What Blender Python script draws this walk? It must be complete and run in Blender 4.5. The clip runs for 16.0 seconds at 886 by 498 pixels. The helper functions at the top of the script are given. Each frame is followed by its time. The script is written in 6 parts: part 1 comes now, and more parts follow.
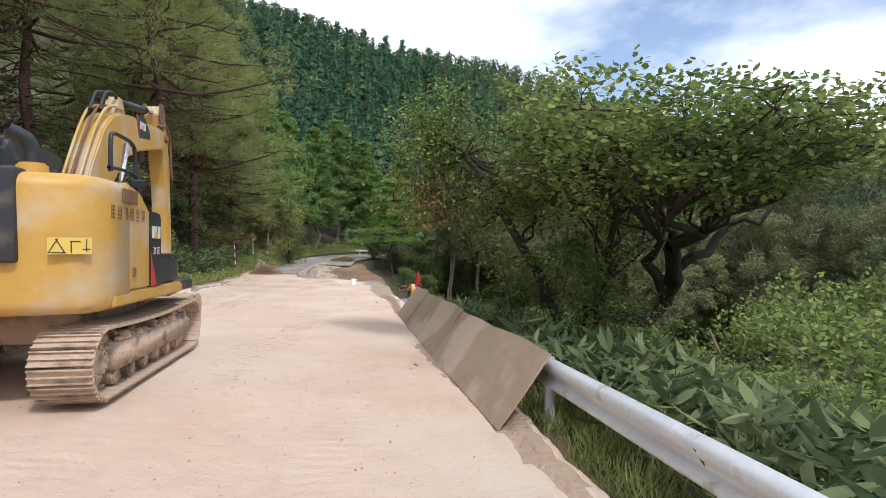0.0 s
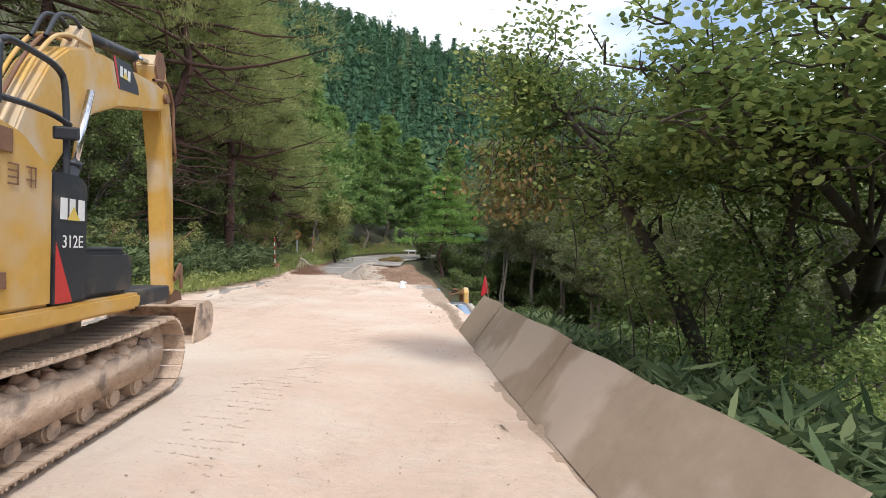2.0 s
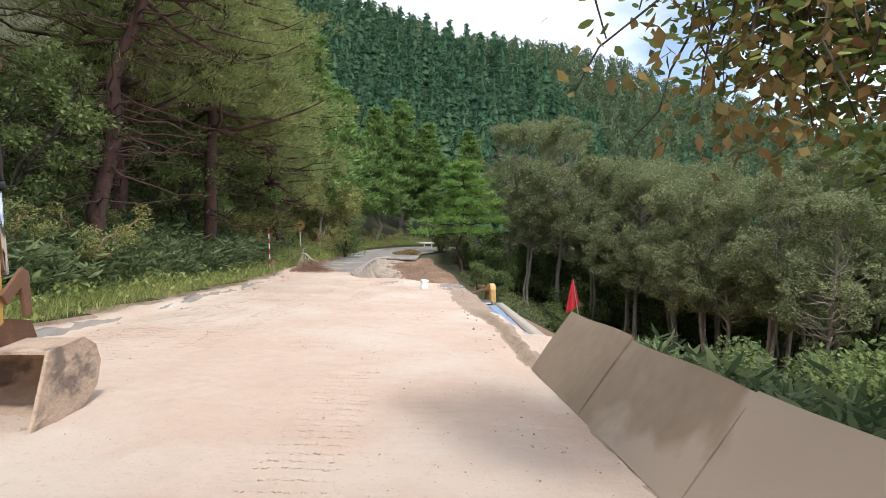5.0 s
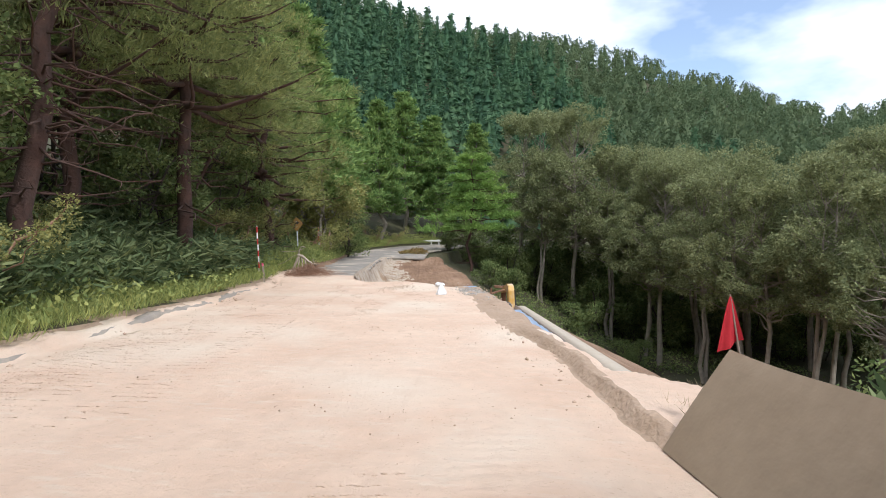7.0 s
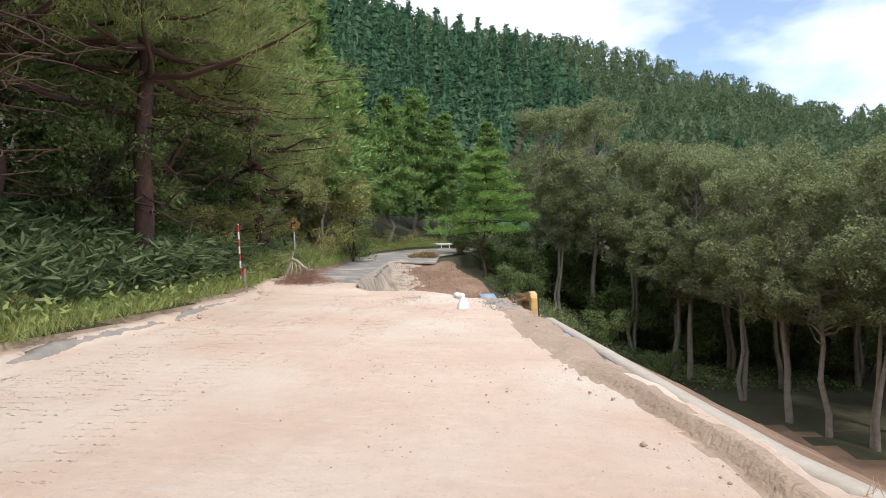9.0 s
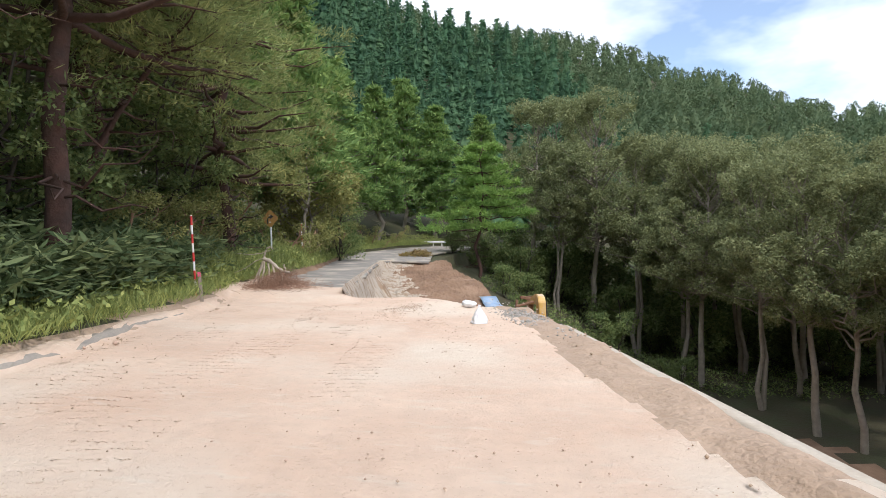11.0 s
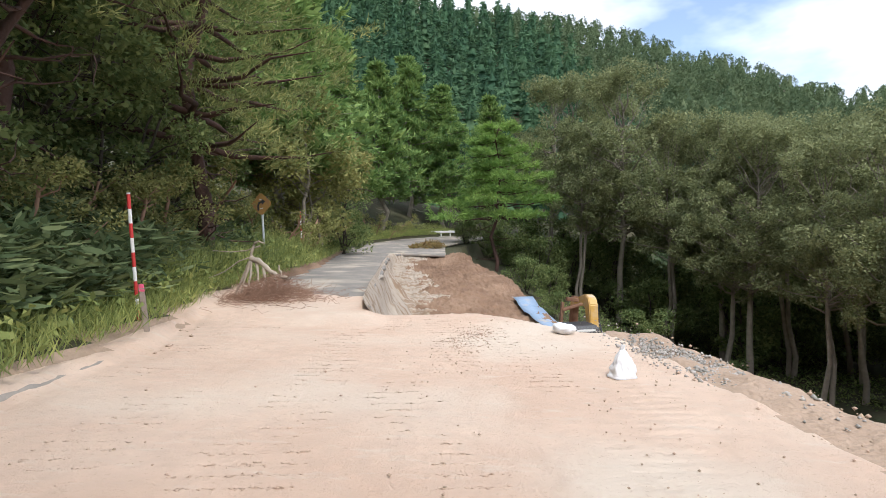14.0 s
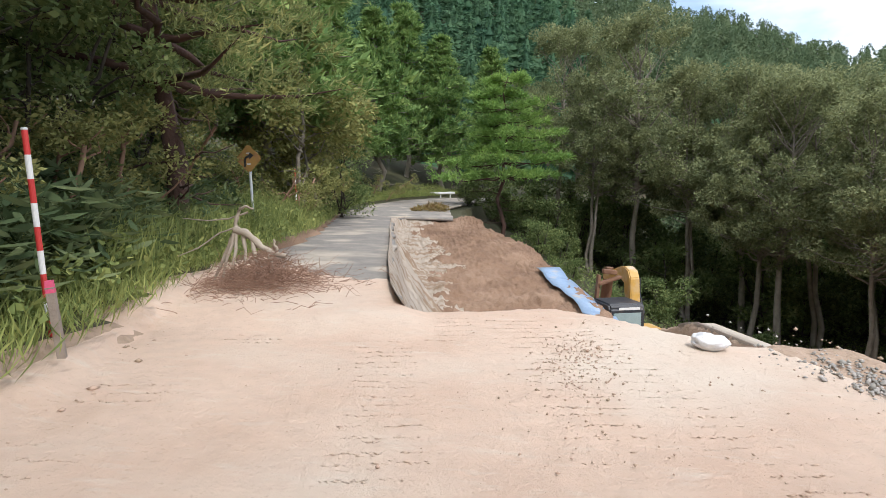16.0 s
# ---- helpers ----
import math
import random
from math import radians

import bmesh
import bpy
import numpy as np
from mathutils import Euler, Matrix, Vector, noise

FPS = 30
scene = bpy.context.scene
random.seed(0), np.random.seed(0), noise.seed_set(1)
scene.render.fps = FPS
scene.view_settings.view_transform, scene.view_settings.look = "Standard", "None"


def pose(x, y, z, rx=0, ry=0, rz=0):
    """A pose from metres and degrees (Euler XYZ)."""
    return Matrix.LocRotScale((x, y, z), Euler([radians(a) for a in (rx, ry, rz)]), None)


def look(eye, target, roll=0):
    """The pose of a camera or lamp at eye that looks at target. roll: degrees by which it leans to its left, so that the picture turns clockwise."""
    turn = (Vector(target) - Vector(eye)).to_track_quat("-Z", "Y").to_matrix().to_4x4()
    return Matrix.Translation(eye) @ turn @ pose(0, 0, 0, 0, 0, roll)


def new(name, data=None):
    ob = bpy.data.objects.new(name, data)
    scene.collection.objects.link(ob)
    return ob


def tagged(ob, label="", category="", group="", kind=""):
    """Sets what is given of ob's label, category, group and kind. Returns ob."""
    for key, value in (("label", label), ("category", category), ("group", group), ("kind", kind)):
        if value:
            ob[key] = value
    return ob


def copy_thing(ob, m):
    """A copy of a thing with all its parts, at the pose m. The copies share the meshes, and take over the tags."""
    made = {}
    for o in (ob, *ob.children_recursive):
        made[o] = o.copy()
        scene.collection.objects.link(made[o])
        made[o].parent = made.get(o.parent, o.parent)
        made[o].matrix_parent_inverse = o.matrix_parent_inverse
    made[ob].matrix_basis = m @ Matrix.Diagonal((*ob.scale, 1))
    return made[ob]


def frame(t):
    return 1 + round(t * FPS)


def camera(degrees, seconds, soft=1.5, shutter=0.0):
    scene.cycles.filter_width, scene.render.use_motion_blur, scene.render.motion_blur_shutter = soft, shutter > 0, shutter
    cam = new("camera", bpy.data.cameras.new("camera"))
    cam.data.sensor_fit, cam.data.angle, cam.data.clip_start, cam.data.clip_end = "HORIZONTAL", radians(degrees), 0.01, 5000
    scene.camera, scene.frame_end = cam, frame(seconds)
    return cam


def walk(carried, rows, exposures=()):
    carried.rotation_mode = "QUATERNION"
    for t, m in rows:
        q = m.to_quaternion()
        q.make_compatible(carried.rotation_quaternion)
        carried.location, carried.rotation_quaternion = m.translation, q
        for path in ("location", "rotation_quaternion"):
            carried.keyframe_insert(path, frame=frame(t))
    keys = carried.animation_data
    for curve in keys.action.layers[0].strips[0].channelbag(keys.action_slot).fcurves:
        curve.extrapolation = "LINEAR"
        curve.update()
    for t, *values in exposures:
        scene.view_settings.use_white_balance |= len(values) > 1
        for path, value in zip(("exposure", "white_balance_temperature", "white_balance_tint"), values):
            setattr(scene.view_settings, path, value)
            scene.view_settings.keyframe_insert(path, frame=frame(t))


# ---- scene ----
cam = camera(72.8, 16.0, soft=0.75)
METRES, EYE, TILT, LEAN, TURN = 24.0, 1.6, 0.0, 0.0, 0.0
ROWS = [
    (0.0, 0.0, 0.0, 0.0, 0.0, 0.0, -0.0),
    (0.5, -0.0057, 0.03, -0.0003, 1.15, 0.14, -0.26),
    (1.0, -0.0099, 0.0611, -0.0009, 2.3, 0.12, -0.67),
    (1.5, -0.0162, 0.0907, -0.0008, 3.98, 0.09, -0.94),
    (2.0, -0.0215, 0.1223, -0.0012, 4.52, 0.06, -0.96),
    (2.5, -0.0282, 0.1534, -0.0011, 5.1, -0.16, -1.06),
    (3.0, -0.0329, 0.1845, -0.0015, 5.39, -0.57, -0.79),
    (3.5, -0.038, 0.2144, -0.0019, 5.67, -0.59, -0.64),
    (4.0, -0.0442, 0.2451, -0.0029, 5.66, -0.53, -0.72),
    (6.5, -0.0843, 0.397, -0.0034, 5.98, -0.99, 0.66),
    (7.0, -0.0901, 0.429, -0.0045, 6.1, -0.89, 0.79),
    (7.5, -0.0966, 0.462, -0.0059, 6.54, -0.77, 0.89),
    (8.0, -0.1021, 0.4957, -0.0069, 6.7, -0.88, 0.91),
    (8.5, -0.1096, 0.5268, -0.0073, 6.88, -0.71, 0.84),
    (9.0, -0.1168, 0.5576, -0.0072, 6.85, -0.5, 0.75),
    (9.5, -0.1248, 0.5872, -0.008, 6.64, -0.37, 0.81),
    (12.0, -0.166, 0.7372, -0.0089, 5.44, -0.99, 0.66),
    (12.5, -0.1791, 0.7665, -0.0083, 5.58, -1.12, 0.51),
    (13.0, -0.1904, 0.7959, -0.0074, 5.56, -1.3, 0.77),
    (13.5, -0.2009, 0.823, -0.007, 5.53, -1.59, 0.9),
    (14.0, -0.2102, 0.8511, -0.0069, 5.41, -1.68, 1.07),
    (14.5, -0.2223, 0.8795, -0.0069, 5.35, -1.81, 0.87),
    (15.0, -0.2333, 0.909, -0.0067, 5.12, -2.11, 0.86),
    (15.5, -0.2455, 0.9368, -0.0064, 4.9, -3.08, 0.68),
    (16.0, -0.2556, 0.9633, -0.0058, 4.47, -5.4, 0.85),
]
walk(cam, [(t, pose(0, 0, EYE, TILT, LEAN, TURN) @ pose(METRES * x, METRES * y, METRES * z, 90 + pitch, roll, yaw)) for t, x, y, z, yaw, pitch, roll in ROWS],
     exposures=[(0.0, 0.22, 6050, 11), (1.0, 0.36, 6050, 11), (4.0, 0.43, 6050, 11), (7.0, 0.41, 6050, 11), (16.0, 0.49, 6050, 11)])

# ---- light ----
SUN_EL, SUN_AZ = 52.0, 150.0      # degrees; azimuth clockwise from +y
world = bpy.data.worlds.new("world")
scene.world = world
world.use_nodes = True
wn, wl = world.node_tree.nodes, world.node_tree.links
wn.clear()
w_out = wn.new("ShaderNodeOutputWorld")
w_bg = wn.new("ShaderNodeBackground")
sky = wn.new("ShaderNodeTexSky")
sky.sky_type, sky.sun_disc = "NISHITA", False
sky.sun_elevation, sky.sun_rotation = radians(SUN_EL), radians(SUN_AZ)
w_tc = wn.new("ShaderNodeTexCoord")
w_map = wn.new("ShaderNodeMapping")
w_map.inputs["Scale"].default_value = (1.0, 1.0, 2.2)
w_map.inputs["Location"].default_value = (0.42, 0.1, 0.12)
w_noise = wn.new("ShaderNodeTexNoise")
w_noise.inputs["Scale"].default_value, w_noise.inputs["Detail"].default_value, w_noise.inputs["Roughness"].default_value = 2.0, 6.0, 0.52
w_ramp = wn.new("ShaderNodeValToRGB")
w_ramp.color_ramp.elements[0].position, w_ramp.color_ramp.elements[1].position = 0.36, 0.53
w_ramp.color_ramp.elements[0].color = (0.10, 0.10, 0.10, 1)
w_mix = wn.new("ShaderNodeMix")
w_mix.data_type = "RGBA"
w_mix.inputs[7].default_value = (8.0, 8.1, 8.3, 1)
wl.new(w_tc.outputs["Generated"], w_map.inputs["Vector"])
wl.new(w_map.outputs["Vector"], w_noise.inputs["Vector"])
wl.new(w_noise.outputs["Fac"], w_ramp.inputs["Fac"])
wl.new(w_ramp.outputs["Color"], w_mix.inputs[0])
wl.new(sky.outputs["Color"], w_mix.inputs[6])
wl.new(w_mix.outputs[2], w_bg.inputs["Color"])
w_bg.inputs["Strength"].default_value = 0.15
wl.new(w_bg.outputs["Background"], w_out.inputs["Surface"])
sun_data = bpy.data.lights.new("sun", "SUN")
sun_data.energy, sun_data.angle, sun_data.color = 2.2, radians(7), (1.0, 0.95, 0.87)
sun = new("sun", sun_data)
sd = Vector((math.sin(radians(SUN_AZ)) * math.cos(radians(SUN_EL)), math.cos(radians(SUN_AZ)) * math.cos(radians(SUN_EL)), math.sin(radians(SUN_EL))))
sun.matrix_world = look(sd * 100, (0, 0, 0))


# ---- materials ----
def mat(name, c1, c2, rough=0.85, scale=4.0, metal=0.0, bump=0.3, bump_scale=60.0, bump_dist=0.01, stain=None, stain_scale=1.0, stain_lo=0.5, stain_hi=0.65, island=0.0, translucent=0.0, rand_object=0.0, gloss=0.5):
    """Two-scale noise colour, optional stains with their own shape, and fine relief."""
    m = bpy.data.materials.new(name)
    m.use_nodes = True
    n, l = m.node_tree.nodes, m.node_tree.links
    n.clear()
    out, bs, tc = n.new("ShaderNodeOutputMaterial"), n.new("ShaderNodeBsdfPrincipled"), n.new("ShaderNodeTexCoord")
    co = tc.outputs["Object"]

    def noise_fac(s, detail=4.0):
        x = n.new("ShaderNodeTexNoise")
        x.inputs["Scale"].default_value, x.inputs["Detail"].default_value = s, detail
        l.new(co, x.inputs["Vector"])
        return x.outputs["Fac"]

    def ramp(fac, lo, hi):
        r = n.new("ShaderNodeMapRange")
        r.inputs["From Min"].default_value, r.inputs["From Max"].default_value = lo, hi
        l.new(fac, r.inputs["Value"])
        return r.outputs["Result"]

    def mix(fac, a, b):
        x = n.new("ShaderNodeMix")
        x.data_type = "RGBA"
        l.new(fac, x.inputs[0])
        for i, v in ((6, a), (7, b)):
            if isinstance(v, tuple):
                x.inputs[i].default_value = (*v, 1)
            else:
                l.new(v, x.inputs[i])
        return x.outputs[2]

    col = mix(ramp(noise_fac(scale), 0.3, 0.7), c1, c2)
    fine = ramp(noise_fac(scale * 9), 0.25, 0.75)
    dark = tuple(0.72 * v for v in c1)
    half = n.new("ShaderNodeMath")
    half.operation = "MULTIPLY"
    half.inputs[1].default_value = 0.45
    l.new(fine, half.inputs[0])
    col = mix(half.outputs[0], col, dark)
    if stain:
        col = mix(ramp(noise_fac(stain_scale, 6.0), stain_lo, stain_hi), col, stain)
    if island or rand_object:
        src = n.new("ShaderNodeNewGeometry").outputs["Random Per Island"] if island else n.new("ShaderNodeObjectInfo").outputs["Random"]
        k = island or rand_object
        hv = n.new("ShaderNodeHueSaturation")
        a = n.new("ShaderNodeMapRange")
        a.inputs["To Min"].default_value, a.inputs["To Max"].default_value = 1 - k, 1 + k
        l.new(src, a.inputs["Value"])
        l.new(a.outputs["Result"], hv.inputs["Value"])
        h = n.new("ShaderNodeMapRange")
        h.inputs["To Min"].default_value, h.inputs["To Max"].default_value = 0.5 + 0.06 * k, 0.5 - 0.07 * k
        l.new(src, h.inputs["Value"])
        l.new(h.outputs["Result"], hv.inputs["Hue"])
        l.new(col, hv.inputs["Color"])
        col = hv.outputs["Color"]
    l.new(col, bs.inputs["Base Color"])
    bs.inputs["Roughness"].default_value, bs.inputs["Metallic"].default_value = rough, metal
    bs.inputs["Specular IOR Level"].default_value = gloss
    if bump:
        b = n.new("ShaderNodeBump")
        b.inputs["Strength"].default_value, b.inputs["Distance"].default_value = bump, bump_dist
        l.new(noise_fac(bump_scale, 5.0), b.inputs["Height"])
        l.new(b.outputs["Normal"], bs.inputs["Normal"])
    if translucent:
        tr, ms = n.new("ShaderNodeBsdfTranslucent"), n.new("ShaderNodeMixShader")
        l.new(col, tr.inputs["Color"])
        ms.inputs[0].default_value = translucent
        l.new(bs.outputs[0], ms.inputs[1])
        l.new(tr.outputs[0], ms.inputs[2])
        l.new(ms.outputs[0], out.inputs["Surface"])
    else:
        l.new(bs.outputs[0], out.inputs["Surface"])
    return m


def dirt_road_material():
    """Compacted pale sandy soil with pinkish patches, scuffs and crawler prints."""
    m = mat("packed_dirt", (0.71, 0.54, 0.415), (0.62, 0.435, 0.32), rough=0.95, scale=0.75, bump=0.0, stain=(0.67, 0.56, 0.45), stain_scale=0.35, stain_lo=0.48, stain_hi=0.66)
    n, l = m.node_tree.nodes, m.node_tree.links
    bs = next(x for x in n if x.type == "BSDF_PRINCIPLED")
    tc = next(x for x in n if x.type == "TEX_COORD")
    co = tc.outputs["Object"]
    wave = n.new("ShaderNodeTexWave")
    wave.bands_direction = "Y"
    wave.inputs["Scale"].default_value, wave.inputs["Distortion"].default_value, wave.inputs["Detail"].default_value, wave.inputs["Detail Scale"].default_value = 2.0, 1.5, 2.0, 1.6
    mp = n.new("ShaderNodeMapping")
    mp.inputs["Rotation"].default_value = (0, 0, radians(-11))
    l.new(co, mp.inputs["Vector"])
    l.new(mp.outputs["Vector"], wave.inputs["Vector"])
    mask = n.new("ShaderNodeTexNoise")
    mask.inputs["Scale"].default_value, mask.inputs["Detail"].default_value = 1.0, 3.0
    lanes = n.new("ShaderNodeMapping")
    lanes.inputs["Scale"].default_value = (0.95, 0.16, 1)
    lanes.inputs["Rotation"].default_value = (0, 0, radians(9))
    l.new(co, lanes.inputs["Vector"])
    l.new(lanes.outputs["Vector"], mask.inputs["Vector"])
    mr = n.new("ShaderNodeMapRange")
    mr.inputs["From Min"].default_value, mr.inputs["From Max"].default_value = 0.56, 0.70
    l.new(mask.outputs["Fac"], mr.inputs["Value"])
    prod = n.new("ShaderNodeMath")
    prod.operation = "MULTIPLY"
    l.new(wave.outputs["Fac"], prod.inputs[0])
    l.new(mr.outputs["Result"], prod.inputs[1])
    grit = n.new("ShaderNodeTexNoise")
    grit.inputs["Scale"].default_value, grit.inputs["Detail"].default_value, grit.inputs["Roughness"].default_value = 14.0, 12.0, 0.74
    l.new(co, grit.inputs["Vector"])
    add = n.new("ShaderNodeMath")
    add.operation = "MULTIPLY_ADD"
    add.inputs[1].default_value = 0.30
    l.new(prod.outputs[0], add.inputs[0])
    l.new(grit.outputs["Fac"], add.inputs[2])
    b = n.new("ShaderNodeBump")
    b.inputs["Strength"].default_value, b.inputs["Distance"].default_value = 1.0, 0.028
    l.new(add.outputs[0], b.inputs["Height"])
    l.new(b.outputs["Normal"], bs.inputs["Normal"])
    # crumbs, damp flecks and dragged scuffs in the colour
    base = bs.inputs["Base Color"].links[0].from_socket
    for scale_, stretch, lo, hi, amount, tone in ((26.0, (1, 1, 1), 0.58, 0.70, 0.4, (0.40, 0.275, 0.19)), (3.2, (1.0, 0.35, 1), 0.56, 0.76, 0.3, (0.46, 0.315, 0.22)), (5.0, (0.5, 1.6, 1), 0.56, 0.74, 0.55, (0.66, 0.58, 0.48))):
        sm = n.new("ShaderNodeMapping")
        sm.inputs["Scale"].default_value = stretch
        sm.inputs["Rotation"].default_value = (0, 0, radians(9))
        l.new(co, sm.inputs["Vector"])
        sn = n.new("ShaderNodeTexNoise")
        sn.inputs["Scale"].default_value, sn.inputs["Detail"].default_value, sn.inputs["Roughness"].default_value = scale_, 6.0, 0.62
        l.new(sm.outputs["Vector"], sn.inputs["Vector"])
        sr = n.new("ShaderNodeMapRange")
        sr.inputs["From Min"].default_value, sr.inputs["From Max"].default_value, sr.inputs["To Max"].default_value = lo, hi, amount
        l.new(sn.outputs["Fac"], sr.inputs["Value"])
        mx = n.new("ShaderNodeMix")
        mx.data_type = "RGBA"
        l.new(sr.outputs["Result"], mx.inputs[0])
        l.new(base, mx.inputs[6])
        mx.inputs[7].default_value = (*tone, 1)
        base = mx.outputs[2]
    l.new(base, bs.inputs["Base Color"])
    return m


def streaked(m, stretch):
    """Stretch a material's grain into streaks down a face."""
    n, l = m.node_tree.nodes, m.node_tree.links
    tc = next(x for x in n if x.type == "TEX_COORD")
    mp = n.new("ShaderNodeMapping")
    mp.inputs["Scale"].default_value = stretch
    for k in list(l):
        if k.from_node == tc:
            l.new(mp.outputs["Vector"], k.to_socket)
    l.new(tc.outputs["Object"], mp.inputs["Vector"])
    return m


M_DIRT = dirt_road_material()
M_SOIL = mat("brown_soil", (0.29, 0.18, 0.112), (0.19, 0.112, 0.07), rough=0.95, scale=1.5, bump=1.0, bump_scale=20, bump_dist=0.05, stain=(0.335, 0.22, 0.145), stain_scale=0.7, stain_lo=0.48, stain_hi=0.7)
# crumbly brown soil, also used to darken the shoulder's shaded face
M_BERM = mat("brown_soil_and_shaded_face", (0.44, 0.32, 0.23), (0.36, 0.255, 0.175), rough=0.95, scale=2.5, bump=1.0, bump_scale=16, bump_dist=0.04)
M_ROCK = mat("pale_weathered_rock", (0.62, 0.53, 0.43), (0.51, 0.40, 0.30), rough=0.95, scale=1.6, bump=1.0, bump_scale=34, bump_dist=0.05, stain=(0.36, 0.25, 0.165), stain_scale=1.6, stain_lo=0.5, stain_hi=0.62)
# dark streaks: brown soil, and groove shading painted where the sun falls flat
streaked(M_ROCK, (0.3, 4.2, 0.3))
M_FLOOR = mat("forest_floor", (0.07, 0.055, 0.03), (0.05, 0.065, 0.022), rough=0.95, scale=0.6, bump=0.8, bump_scale=6, bump_dist=0.06)
M_ASPHALT = mat("worn_asphalt", (0.225, 0.205, 0.185), (0.325, 0.29, 0.25), rough=0.9, scale=2.2, bump=0.9, bump_scale=36, bump_dist=0.02, stain=(0.48, 0.41, 0.33), stain_scale=0.8, stain_lo=0.5, stain_hi=0.66)
M_CRUST = mat("broken_asphalt_edge", (0.27, 0.24, 0.21), (0.38, 0.33, 0.27), rough=0.95, scale=3, bump=0.8, bump_scale=25, bump_dist=0.02)
M_CONC = mat("dusty_concrete", (0.44, 0.37, 0.29), (0.50, 0.44, 0.36), rough=0.9, scale=2, bump=0.4, bump_scale=40)
M_TARP = mat("blue_tarpaulin", (0.25, 0.355, 0.51), (0.31, 0.41, 0.55), rough=0.45, scale=2, bump=0.5, bump_scale=6, bump_dist=0.03, stain=(0.45, 0.40, 0.34), stain_scale=1.3, stain_lo=0.6, stain_hi=0.7)
# the pale stain paints sun patches on the boards, along with dust
M_PLY = mat("dusty_sun_patched_plywood", (0.30, 0.222, 0.15), (0.37, 0.282, 0.20), rough=0.8, scale=0.8, bump=0.25, bump_scale=30, stain=(0.43, 0.34, 0.26), stain_scale=0.6, stain_lo=0.5, stain_hi=0.56, rand_object=0.1)
M_STEEL = mat("galvanised_steel", (0.60, 0.62, 0.64), (0.72, 0.73, 0.74), rough=0.45, metal=0.3, scale=3, bump=0.15, bump_scale=20, stain=(0.42, 0.38, 0.33), stain_scale=5, stain_lo=0.62, stain_hi=0.72)
M_YELLOW = mat("yellow_machine_paint", (0.60, 0.35, 0.07), (0.53, 0.31, 0.07), rough=0.5, scale=1.5, bump=0.05, bump_scale=15, stain=(0.53, 0.41, 0.27), stain_scale=1.9, stain_lo=0.46, stain_hi=0.66)
M_BLACK = mat("black_machine_paint", (0.022, 0.025, 0.032), (0.035, 0.037, 0.042), rough=0.5, scale=2, bump=0.1, bump_scale=30, stain=(0.14, 0.11, 0.085), stain_scale=3, stain_lo=0.6, stain_hi=0.8)
M_MUD = mat("mud_caked_steel", (0.56, 0.42, 0.31), (0.44, 0.32, 0.225), rough=0.95, scale=5, bump=0.8, bump_scale=18, bump_dist=0.03, stain=(0.21, 0.16, 0.125), stain_scale=4, stain_lo=0.52, stain_hi=0.66)
M_CHROME = mat("polished_rod", (0.7, 0.7, 0.72), (0.62, 0.62, 0.64), rough=0.2, metal=1.0, bump=0)
M_RUST = mat("rusty_steel", (0.16, 0.075, 0.04), (0.24, 0.13, 0.07), rough=0.8, scale=4, bump=0.3)
M_WHITE = mat("white_paint", (0.76, 0.76, 0.74), (0.70, 0.70, 0.68), rough=0.5, scale=5, bump=0.05)
M_RED = mat("red_paint", (0.55, 0.04, 0.035), (0.48, 0.035, 0.03), rough=0.5, scale=5, bump=0.05)
M_REDCLOTH = mat("red_cloth", (0.62, 0.035, 0.05), (0.52, 0.025, 0.04), rough=0.85, scale=6, bump=0.3, bump_scale=50, translucent=0.25)
M_PINK = mat("pink_sprayed_wood", (0.72, 0.10, 0.20), (0.60, 0.09, 0.17), rough=0.8, scale=8)
M_POST = mat("weathered_wood", (0.33, 0.27, 0.22), (0.25, 0.20, 0.16), rough=0.9, scale=9, bump=0.5, bump_scale=60)
M_BAG = mat("white_woven_bag", (0.78, 0.78, 0.79), (0.70, 0.70, 0.71), rough=0.6, scale=4, bump=0.35, bump_scale=14, bump_dist=0.02)
M_SIGN = mat("rusted_yellow_sign", (0.37, 0.215, 0.06), (0.31, 0.17, 0.055), rough=0.6, scale=4, stain=(0.30, 0.16, 0.07), stain_scale=7)
M_LABEL = mat("pale_yellow_sticker", (0.72, 0.52, 0.10), (0.68, 0.49, 0.10), rough=0.5, scale=5, bump=0)
M_GLASS = mat("dark_cab_glass", (0.05, 0.06, 0.06), (0.07, 0.08, 0.08), rough=0.08, bump=0)
# the pale green-grey base colour paints in what the pane would reflect
M_PALEGLASS = mat("glass_painted_reflection", (0.26, 0.34, 0.34), (0.32, 0.40, 0.40), rough=0.1, bump=0)
M_STONE = mat("grey_crushed_stone", (0.34, 0.32, 0.29), (0.44, 0.40, 0.35), rough=0.9, scale=6, bump=0.4, island=0.3)
M_CLOD = mat("dirt_clod", (0.52, 0.385, 0.28), (0.42, 0.30, 0.21), rough=0.95, scale=8, bump=0.6, island=0.2)
M_BARK_RED = mat("red_pine_bark", (0.095, 0.047, 0.034), (0.058, 0.036, 0.029), rough=0.95, scale=3, bump=1.0, bump_scale=12, bump_dist=0.03)
M_BARK = mat("grey_brown_bark", (0.312, 0.273, 0.221), (0.195, 0.163, 0.130), rough=0.95, scale=3, bump=1.0, bump_scale=14, bump_dist=0.03)
M_BARK_DARK = mat("dark_bark", (0.085, 0.068, 0.052), (0.05, 0.042, 0.034), rough=0.95, scale=3, bump=1.0, bump_scale=14, bump_dist=0.03)
M_TWIG = mat("dry_twigs", (0.36, 0.215, 0.145), (0.26, 0.15, 0.10), rough=0.95, scale=6, bump=0.3)
